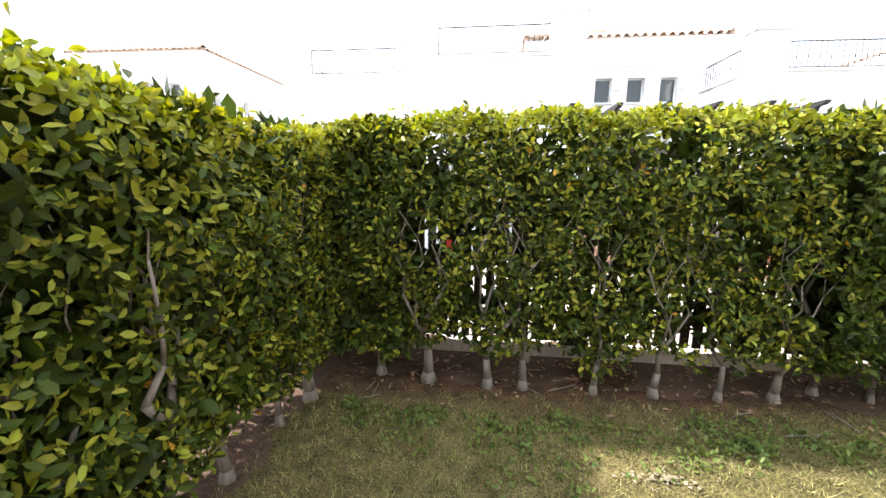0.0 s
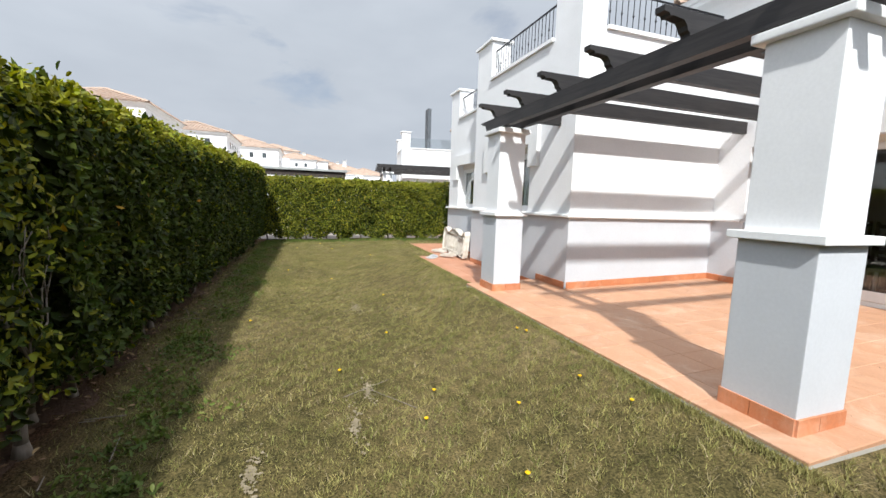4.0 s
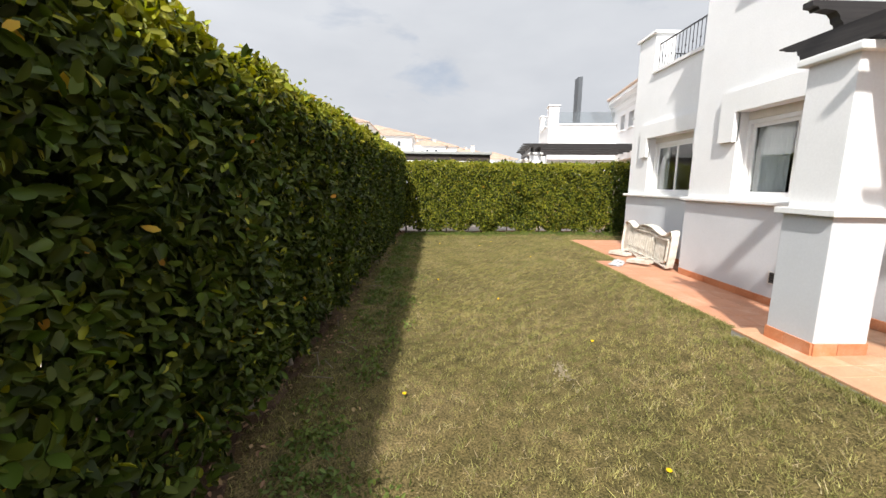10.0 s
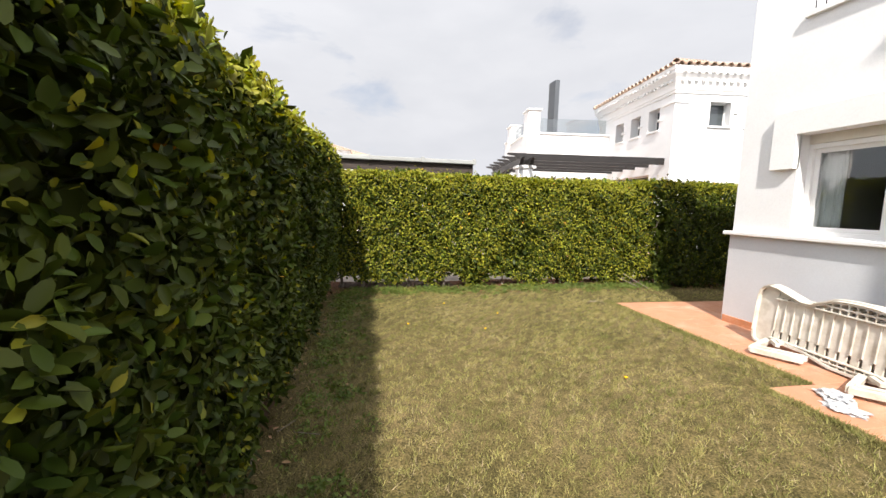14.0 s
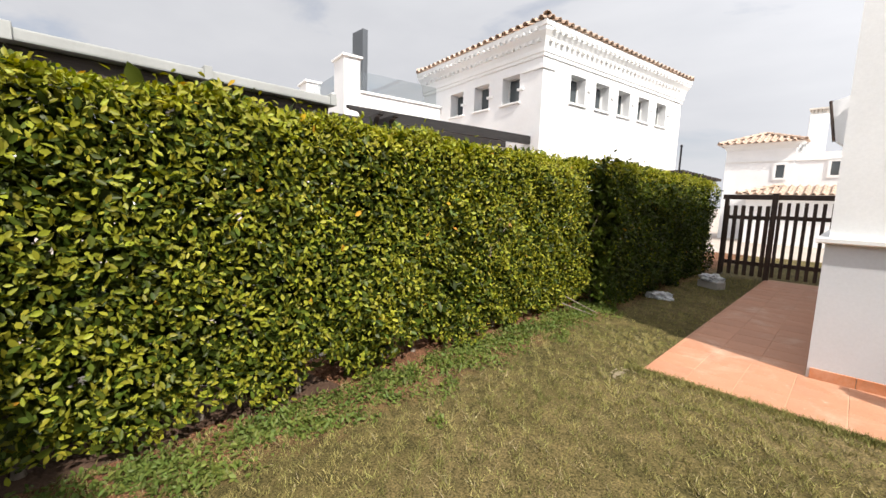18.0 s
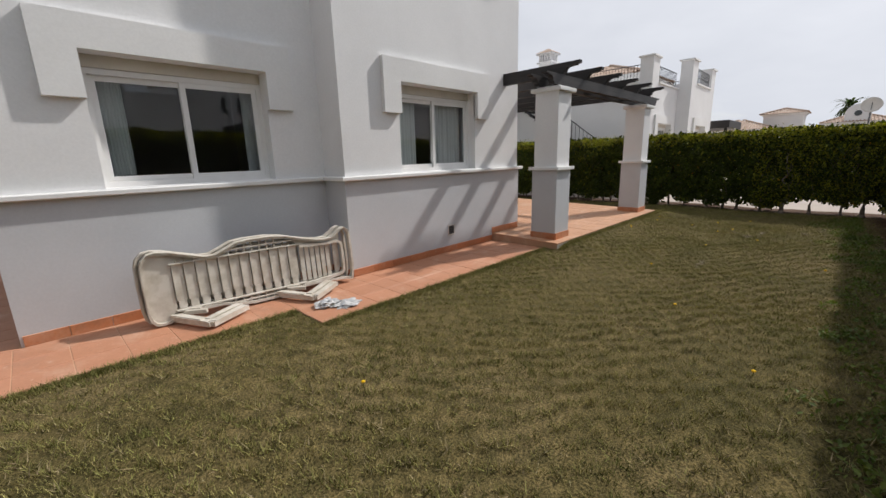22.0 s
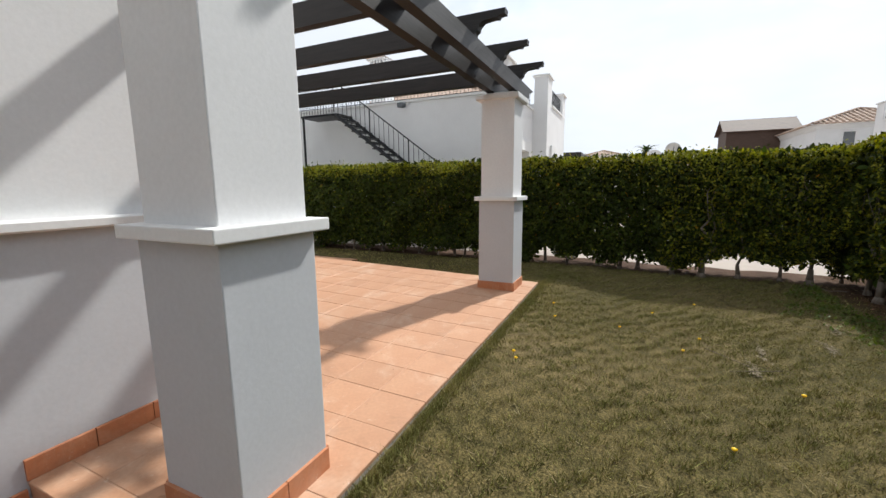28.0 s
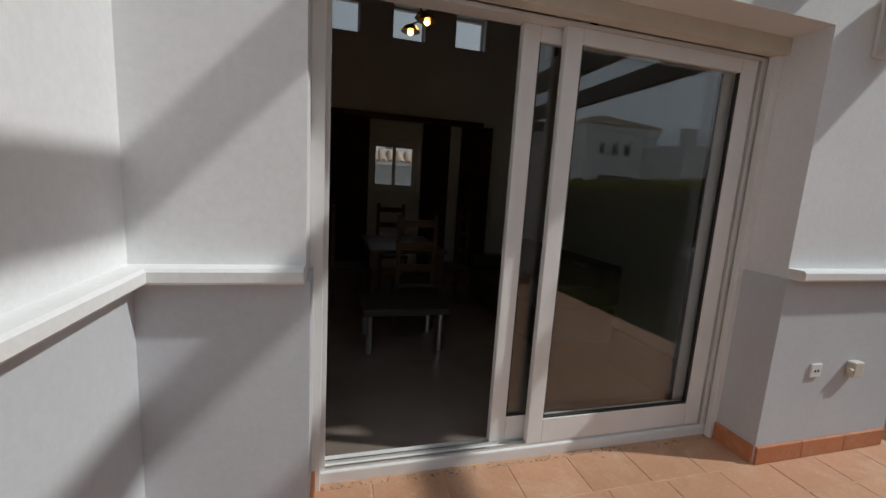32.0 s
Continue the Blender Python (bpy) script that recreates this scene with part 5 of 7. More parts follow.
def far_house(at, turn, w, d, h, label, wins=(), chim=(), rise=0.36, a=0.28, b=0.40):
    """A distant house: rendered walls, hipped tile roof, a few windows. wins: (side offset, z) on its front; front faces -y before turning."""
    t = thing("far_house", label, "house", "distant houses")
    bm = boxes(((-w / 2, -d / 2, -at[2] - 0.2), (w / 2, d / 2, h)))
    part("wall", bm, STUCCO, t)
    ring = [(-w / 2, -d / 2), (-w / 2, d / 2), (w / 2, d / 2), (w / 2, -d / 2)]
    part("cornice", sweep(bmesh.new(), [(-0.1, h - 0.3), (0.05, h - 0.3), (0.12, h - 0.1), (0.3, h), (-0.1, h)], ring, True), TRIM, t)
    hip_roof(t, -w / 2 - 0.35, w / 2 + 0.35, -d / 2 - 0.35, d / 2 + 0.35, h + 0.002, rise, False, 0.3)
    for u, z in wins:
        far_window(t, u, -d / 2, z, a, b)
    for cx, cy, cz in chim:
        c = part("chimney", boxes(((cx - 0.35, cy - 0.35, h - 0.5), (cx + 0.35, cy + 0.35, cz)), bevel=0.02), STUCCO, t)
        b2 = bmesh.new()
        for i in range(-2, 3):
            for j in (-1, 1):
                box(b2, (cx + i * 0.14 - 0.04, cy + j * 0.28 - 0.04, cz), (cx + i * 0.14 + 0.04, cy + j * 0.28 + 0.04, cz + 0.22))
        box(b2, (cx - 0.4, cy - 0.4, cz + 0.22), (cx + 0.4, cy + 0.4, cz + 0.3))
        part("chimney_cap", b2, MORTAR, c)
    t.matrix_basis = pose(*at, 0, 0, turn)
    return t


W_ = "white house with an orange clay-tile roof in the distance"
# beyond the side gates
fh = far_house((15.7, -26.0, 0.3), 180, 2.95, 3.0, 4.8, "white house with clay-tile roof and tall chimney beyond the gate", [(0.93, 3.33)], [(2.1, -0.4, 6.2)], 0.36, 0.17, 0.33)
part("side_wing", boxes(((1.48, -1.42, -0.5), (3.8, 1.4, 4.25))), STUCCO, fh)
part("string_course", boxes(((-1.5, -1.55, 3.85), (1.47, -1.49, 3.91)), ((1.49, -1.47, 3.85), (3.78, -1.41, 3.91))), TRIM, fh)
far_window(fh, 3.0, -1.42, 3.43, 0.17, 0.33)
far_house((13.2, -23.5, 0.0), 180, 5.0, 2.4, 2.35, "low white porch with clay-tile roof beyond the gate", [], [], 0.3)
fw_ = far_house((2.6, -29.0, 0.4), 180, 6.0, 6.0, 4.9, "white house with clay-tile roof beyond the side path", [(1.27, 3.52), (-1.0, 3.52)], [(0.9, 1.5, 7.2), (1.7, 1.6, 7.1)], 0.36, 0.17, 0.33)
part("link_wing", boxes(((3.0, -2.9, -0.5), (4.6, 1.0, 4.85))), STUCCO, fw_)
part("balcony_rail", boxes(((3.02, -2.85, 5.1), (4.55, -2.82, 5.14)), ((3.02, -2.85, 4.86), (3.05, -2.82, 5.1)), ((3.8, -2.85, 4.86), (3.83, -2.82, 5.1)), ((4.52, -2.85, 4.86), (4.55, -2.82, 5.1))), POLE, fw_)
far_window(fw_, 3.52, -2.9, 3.48, 0.17, 0.33)
far_house((-0.8, -25.2, 0.3), 180, 8.4, 2.2, 2.5, "low white porch with clay-tile roof", [], [], 0.3)
tw = far_house((-2.81, -27.55, 0.5), 180, 2.0, 2.0, 6.35, "white stair tower with an ochre niche and clay-tile roof", [], [], 0.3)
part("niche", boxes(((-0.38, -1.03, 2.9), (0.38, -0.95, 5.72)), bevel=0.01), OCHRE, tw, "ochre panel")


def arched(r, z0, z1, y0, y1):
    bm = bmesh.new()
    prof = [(-r, z0), (r, z0)] + [(r * math.cos(k * math.pi / 12), z1 - r + r * math.sin(k * math.pi / 12)) for k in range(13)]
    f, g = [bm.verts.new((x, y0, z)) for x, z in prof], [bm.verts.new((x, y1, z)) for x, z in prof]
    bm.faces.new(f)
    bm.faces.new(g[::-1])
    for k in range(len(prof)):
        bm.faces.new((f[k], g[k], g[(k + 1) % len(prof)], f[(k + 1) % len(prof)]))
    return bm


part("arch_surround", arched(0.28, 4.38, 5.5, -1.055, -1.0), TRIM, tw)
part("arch_pane", arched(0.20, 4.47, 5.40, -1.065, -1.0), DARKGLASS, tw)
far_house((-7.1, -24.0, -0.2), 180, 8.0, 9.0, 4.6, "white house with clay-tile roof behind the hedge")
# the rows to the east and north-east, stepping up the slope
rows = [(56, 23.4, 6.0), (60, 14.6, 4.2), (62, 5.5, 2.6), (64, -3.5, 0.6), (58, 19.2, 5.1), (61, 10.0, 3.4), (63, 1.0, 1.6), (76, 28.0, 7.5), (80, 17.0, 6.0), (84, 7.0, 4.4), (88, -2.0, 2.4), (54, 30.0, 7.4), (52, 37.0, 8.8), (78, 36.0, 9.5)]
for k, (x, y, z) in enumerate(rows):
    far_house(((x - 5) * 1.5 + 5, y * 1.5, (z + 3.9) * 1.5 - 3.9), (90, 0, 90, 180)[k % 4] + 7 * (k % 3), 8.0, 9.0, 4.9, W_, [(-1.5, 3.6), (0, 3.6), (1.5, 3.6)], [(1.5, 1.0, 6.9)] if k % 2 else [])
for x, y, z in ((31, 17.0, 0.9), (42, 19.5, 1.6)):
    far_house((x, y, z), 97, 7.5, 8.5, 4.9, W_, [(-1.5, 3.6), (0, 3.6), (1.5, 3.6)])
# the nearer row that climbs along the street behind the long hedge, each with a roof-terrace wing
for k, (x, y, z) in enumerate(((38.8, 16.4, 3.0), (52.1, 13.4, 3.15), (64.9, 9.1, 3.3), (83.3, 3.7, 3.7), (99.0, -3.8, 3.7), (76.5, -8.2, 1.0))):
    fh = far_house((x, y, z), -90, 7.2, 9.0, 4.9, "white house with an orange clay-tile roof and roof-terrace pillars", [(-1.4, 3.9), (0.2, 3.9), (1.8, 3.9)], [(1.5, 1.0, 6.4)] if k in (3, 4) else [], 0.36, 0.24, 0.34)
    part("terrace_wing", boxes(((-4.9, -7.0, -4.0), (-1.0, -4.5, 3.9))), STUCCO, fh)
    for u in (-4.9, -1.9):
        part("parapet_pillar", boxes(((u, -7.0, 3.9), (u + 0.9, -6.1, 4.75)), bevel=0.02), STUCCO, fh)
    rail = part("balustrade", boxes(((-4.0, -6.9, 4.55), (-1.9, -6.86, 4.6))), POLE, fh)
    for q in range(7):
        part("baluster", boxes(((-4.0 + q * 0.3, -6.9, 3.9), (-3.97 + q * 0.3, -6.86, 4.55))), POLE, rail)
    for v in (-2.4, -1.2, 0.0, 1.2, 2.4):
        part("side_window", boxes(((3.59, v - 0.22, 3.55), (3.615, v + 0.22, 4.2))), DARKGLASS, fh)
# to the west
for k, (x, y, z, tn, w, d, h) in enumerate(((-50, -6.6, -0.2, 90, 6.5, 6.0, 3.9), (-60, 3.4, 0.0, 90, 5.6, 6.0, 4.3), (-66, -12, 0.4, 60, 6.0, 7.0, 3.9), (-31, 14.2, 0.9, 90, 6.0, 7.0, 4.3), (-27, 20.5, 0.9, 90, 6.0, 7.0, 3.9), (-34, 30, 1.0, 90, 6.0, 7.0, 3.9), (-72, 8.5, 0.3, 90, 6.0, 7.0, 4.2))):
    wh = far_house((x, y, z), tn, w, d, h, "white house with a pale clay-tile roof in the distance", [(-1.4, h - 0.9), (0, h - 0.9), (1.4, h - 0.9)])
    if k == 1:
        gable = part("round_gable", arched(1.1, h - 0.3, h + 2.0, -d / 2 - 0.06, -d / 2 + 0.3), STUCCO, wh, "round-topped white gable")
        oculus = part("oculus", lathe(bmesh.new(), [(0.32, 0.0), (0.32, 0.05)], (0, 0, 0), 16), DARKGLASS, gable)
        oculus.matrix_basis = pose(0, -d / 2 - 0.06, h + 0.95, 90)
far_house((-54, -2.9, 0.0), 90, 3.7, 3.7, 5.5, "small white roof tower with a pale clay-tile cap", [], [], 0.3)
cabin = thing("timber_house", "dark brown timber-clad house with a pitched roof", "house", at=(-36.0, 9.9, 0))
part("wall", boxes(((-1.7, -2.3, -1), (1.7, 2.3, 5.75))), CABINWOOD, cabin)
bm = bmesh.new()
v = [bm.verts.new(p) for p in ((-1.72, -2.28, 5.75), (1.72, -2.28, 5.75), (0, -2.28, 6.75), (-1.72, 2.28, 5.75), (1.72, 2.28, 5.75), (0, 2.28, 6.75))]
for f in ((0, 1, 2), (5, 4, 3), (0, 3, 4, 1), (1, 4, 5, 2), (3, 0, 2, 5)):
    bm.faces.new([v[i] for i in f])
part("gable", bm, CABINWOOD, cabin)
for sx in (-1, 1):
    bm = boxes(((-0.04, -2.6, -0.05), (2.2, 2.6, 0.05)), bevel=0.01)
    bmesh.ops.transform(bm, matrix=pose(0, 0, 6.83, 0, 30.2 if sx > 0 else 149.8, 0), verts=bm.verts)
    part("roof_slope", bm, CABINWOOD, cabin, "dark brown roof")
dish = thing("satellite_dish", "pale satellite dish on a short mast over the far roofs", "satellite dish", at=(-34.0, 3.79, 0))
part("mast", tube(bmesh.new(), (0, 0, -0.1), (0, 0, 4.2), 0.05, n=8), POLE, dish)
bm = bmesh.new()
lathe(bm, [(0.05, 0.0), (0.25, 0.03), (0.44, 0.10), (0.60, 0.21), (0.585, 0.23), (0.42, 0.13), (0.21, 0.06), (0.02, 0.04)], (0, 0, 0), 24)
bmesh.ops.transform(bm, matrix=pose(0.1, 0, 4.48, 0, 68, 0), verts=bm.verts)
part("reflector", bm, STONE, dish, "pale dished reflector", smooth=True)
part("feed_arm", tube(bmesh.new(), (0.2, 0, 4.1), (0.95, 0, 4.7), 0.025, n=6), POLE, dish)
car_port = thing("carport", "dark flat carport roof by the street", "carport", at=(-13.9, -2.3, 0))
part("roof", boxes(((-1.6, -1.0, 2.62), (1.6, 0.9, 2.98)), bevel=0.03), BEAM_X, car_port)
for x in (-1.45, 1.45):
    for y in (-0.85, 0.75):
        part("post", boxes(((x - 0.06, y - 0.06, -0.05), (x + 0.06, y + 0.06, 2.62))), BEAM_X, car_port)

# grey-roofed timber shelter beyond the sunlit hedge
shelter = thing("garden_shelter", "dark timber shelter with a grey sheet roof", "shelter", at=(15.7, 0.5, 0))
part("roof_sheet", boxes(((-0.05, 0.0, 2.575), (2.6, 3.6, 2.66)), bevel=0.015), SHEET, shelter, "grey roofing sheet")
for k in range(4):
    part("batten", boxes(((-0.07, 0.02 + k * 1.15, 2.57), (2.62, 0.08 + k * 1.15, 2.685)), bevel=0.005), SHEET, shelter)
part("fascia", boxes(((0.05, 0.05, 2.36), (0.10, 3.55, 2.57))), SHEDWOOD, shelter)
part("fascia", boxes(((0.1, 0.05, 2.36), (2.5, 0.10, 2.57))), SHEDWOOD, shelter)
for x in (0.1, 2.3):
    for y in (0.1, 3.35):
        part("post", boxes(((x, y, -0.03), (x + 0.1, y + 0.1, 2.57)), bevel=0.006), SHEDWOOD, shelter)

# slatted timber pergola beyond the end of the hedge
slat_roof = thing("slatted_pergola", "dark slatted timber pergola beyond the hedge", "pergola", at=(14.85, -12.6, 0))
for x in (0.25, 2.2):
    part("beam", boxes(((x, 0, 2.36), (x + 0.1, 4.0, 2.48)), bevel=0.005), SHEDWOOD, slat_roof)
    for y in (0.2, 3.6):
        part("post", boxes(((x, y, -0.03), (x + 0.1, y + 0.1, 2.36)), bevel=0.005), SHEDWOOD, slat_roof)
for k in range(14):
    part("slat", boxes(((0.0, 0.05 + k * 0.295, 2.48), (2.5, 0.13 + k * 0.295, 2.56)), bevel=0.005), SHEDWOOD, slat_roof)
mast = thing("mast", "slim dark pole beside the slatted pergola", "pole", at=(14.93, -8.5, 0))
part("pole", tube(bmesh.new(), (0, 0, -0.03), (0, 0, 3.13), 0.022, n=8), IRON, mast)
part("pole_cap", lathe(bmesh.new(), [(0.03, 3.10), (0.035, 3.13), (0.02, 3.16)], (0, 0, 0), 10), IRON, mast)

# iron outside stair of the western neighbour
stair = thing("iron_staircase", "black iron outside staircase with balustrade", "staircase", at=(-4.0, -4.3, 0))
Y0, Y1, ZT = 1.75, -3.35, 3.75
n = 21
for k in range(n):
    y, z = Y0 + (Y1 - Y0) * (k + 1) / n, ZT * (k + 1) / n
    part("tread", boxes(((-0.42, y - 0.13, z - 0.04), (0.30, y + 0.13, z)), bevel=0.004), IRON, stair)
for x in (-0.40, 0.30):
    bm = tube(bmesh.new(), (x, Y0 + 0.1, 0.0), (x, Y1, ZT - 0.02), 0.05, n=4)
    part("stringer", bm, IRON, stair)
part("handrail", tube(bmesh.new(), (0.32, Y0, 1.0), (0.32, Y1, ZT + 0.95), 0.018, n=6), IRON, stair)
for k in range(33):
    y, z = Y0 + (Y1 - Y0) * k / 32, ZT * k / 32
    part("baluster", tube(bmesh.new(), (0.32, y, z + 0.05), (0.32, y, z + 0.97), 0.02 if k % 8 == 0 else 0.009, n=6), IRON, stair)
part("landing", boxes(((-0.45, Y1 - 1.3, ZT - 0.06), (0.34, Y1 + 0.02, ZT)), bevel=0.004), IRON, stair)
part("landing_post", tube(bmesh.new(), (0.28, Y1 - 1.25, 0.0), (0.28, Y1 - 1.25, ZT), 0.035, n=8), IRON, stair)
part("landing_rail", boxes(((0.305, Y1 - 1.3, ZT + 0.93), (0.335, Y1, ZT + 0.96)), ((-0.45, Y1 - 1.31, ZT + 0.93), (0.33, Y1 - 1.28, ZT + 0.96))), IRON, stair)
for k in range(12):
    part("baluster", tube(bmesh.new(), (0.32, Y1 - 1.28 + k * 0.11, ZT), (0.32, Y1 - 1.28 + k * 0.11, ZT + 0.94), 0.009, n=6), IRON, stair)
cam_box = thing("floodlight", "small grey floodlight on the neighbouring wall", "lamp", at=(-4.43, -5.7, 3.95))
part("lamp_head", boxes(((-0.02, -0.1, -0.08), (0.16, 0.1, 0.05)), bevel=0.02), POLE, cam_box)

# street lamp
lamp = thing("street_lamp", "tall slim grey street lamp with a small hooded lantern", "street lamp", at=(-0.38, -24.3, 0))
part("pole", lathe(bmesh.new(), [(0.12, -0.05), (0.11, 1.2), (0.085, 1.25), (0.075, 4.2), (0.09, 4.25), (0.06, 4.3), (0.045, 10.4), (0.02, 10.5)], (0, 0, 0), 12), POLE, lamp, smooth=True)
part("hood", lathe(bmesh.new(), [(0.33, 8.48), (0.31, 8.53), (0.15, 8.60), (0.12, 8.85), (0.05, 9.0)], (0, 0, 0), 16), POLE, lamp, smooth=True)
part("lantern", lathe(bmesh.new(), [(0.07, 8.30), (0.14, 8.38), (0.14, 8.48)], (0, 0, 0), 12), PVC, lamp)

# distant palm and hill
palm = thing("palm_tree", "dark ragged palm over the far roofs", "palm tree", at=(-62, 2.6, 0))
part("trunk", tube(bmesh.new(), (0, 0, -0.5), (0, 0, 6.2), 0.25, 0.2, 8), BARK, palm)
bm = bmesh.new()
pr = random.Random(5)
for k in range(46):
    a, e = pr.uniform(0, 6.28), pr.uniform(-0.5, 1.2)
    p0 = Vector((0, 0, 6.3))
    for s in range(4):
        d = Vector((math.cos(a) * math.cos(e), math.sin(a) * math.cos(e), math.sin(e)))
        p1 = p0 + d * 0.55
        w = Vector((-math.sin(a), math.cos(a), 0)) * (0.16, 0.2, 0.16, 0.08)[s]
        bm.faces.new([bm.verts.new(q) for q in (p0 - w, p1 - w * 0.8, p1 + w * 0.8, p0 + w)])
        p0, e = p1, e - 0.4
part("crown", bm, PALM, palm)
bm = bmesh.new()
pts = []
for k in range(61):
    a = radians(-30 + k * 1.2)
    r = 1500
    h = max(0.0, 62 * (0.55 + noise.noise((k * 0.16, 2.0, 0)) + 0.4 * noise.noise((k * 0.5, 5.0, 0))))
    pts.append((bm.verts.new((r * math.cos(a), r * math.sin(a), -5)), bm.verts.new((r * 1.1 * math.cos(a), r * 1.1 * math.sin(a), h))))
for (a, b), (c, d) in zip(pts, pts[1:]):
    bm.faces.new((a, c, d, b))
tagged(part("backdrop", bm, HILL), "dry brown hills on the horizon", "hill", kind="structure")

# ---- small things on the house ----
def socket(x, y, z):
    t = thing("wall_socket", "white outdoor wall socket on the grey plinth", "socket", "wall sockets", at=(x, y, z))
    part("plate", boxes(((-0.04, 0.0, -0.04), (0.04, 0.012, 0.04)), bevel=0.004), PVC, t)
    for dx in (-0.012, 0.012):
        hole = part("hole", lathe(bmesh.new(), [(0.007, 0), (0.007, 0.002)], (0, 0, 0), 10), DARK, t)
        hole.matrix_basis = pose(dx, 0.012, 0.0, -90)
    return t


yp = Y_DOOR + 0.02
socket(1.50, yp, 0.82)
box2 = thing("junction_box", "cream plastic cable box with a spout on the grey plinth", "cable box", at=(1.205, yp, 0.82))
part("box_body", boxes(((-0.04, 0.0, -0.045), (0.04, 0.045, 0.045)), bevel=0.008), BEIGE, box2)
part("spout", tube(bmesh.new(), (0.03, 0.03, 0.0), (0.07, 0.035, 0.0), 0.012, n=10), BEIGE, box2)

sconce = thing("wall_lantern", "white wall lantern with amber glass beside the patio door", "lantern", at=(1.50, Y_DOOR, 2.66))
part("back_plate", boxes(((-0.05, 0.0, -0.16), (0.05, 0.02, 0.12)), bevel=0.006), PVC, sconce)
part("hood", lathe(bmesh.new(), [(0.10, 0.10), (0.11, 0.12), (0.09, 0.15), (0.03, 0.17)], (0, 0.11, 0), 12), PVC, sconce)
part("glass", lathe(bmesh.new(), [(0.055, -0.09), (0.075, 0.10)], (0, 0.11, 0), 10), AMBER, sconce, "amber glass")
part("base", lathe(bmesh.new(), [(0.03, -0.16), (0.07, -0.12), (0.08, -0.09), (0.06, -0.085)], (0, 0.11, 0), 12), PVC, sconce)
part("arm", boxes(((-0.015, 0.01, -0.14), (0.015, 0.11, -0.11))), PVC, sconce)

vent = thing("air_vent", "small square recessed wall vent with a dark grille", "vent", at=(6.78, Y_WING + 0.02, 0.425))
part("frame", boxes(((-0.08, 0.0, -0.085), (-0.065, 0.012, 0.085)), ((0.065, 0.0, -0.085), (0.08, 0.012, 0.085)), ((-0.065, 0.0, 0.07), (0.065, 0.012, 0.085)), ((-0.065, 0.0, -0.085), (0.065, 0.012, -0.07))), STONE, vent)
part("backing", boxes(((-0.065, 0.0, -0.07), (0.065, 0.003, 0.07))), DARK, vent)
for k in range(4):
    part("slat", boxes(((-0.065, 0.003, -0.055 + k * 0.034), (0.065, 0.009, -0.045 + k * 0.034))), POLE, vent)


# ---- sun loungers lying on their side ----
def ribbon(bm, pts, w, h):
    """A flat bar of section w (across y) by h along points in the xz plane."""
    rings = []
    n = len(pts)
    for i, (x, z) in enumerate(pts):
        x0, z0 = pts[max(0, i - 1)]
        x1, z1 = pts[min(n - 1, i + 1)]
        d = Vector((x1 - x0, 0, z1 - z0)).normalized()
        nn = Vector((-d.z, 0, d.x)) * h / 2
        c = Vector((x, 0, z))
        rings.append([bm.verts.new(c + nn + Vector((0, s, 0))) for s in (-w / 2, w / 2)] + [bm.verts.new(c - nn + Vector((0, s, 0))) for s in (w / 2, -w / 2)])
    for a, b in zip(rings, rings[1:]):
        for k in range(4):
            bm.faces.new((a[k], a[(k + 1) % 4], b[(k + 1) % 4], b[k]))
    bm.faces.new(rings[0])
    bm.faces.new(rings[-1][::-1])
    return bm


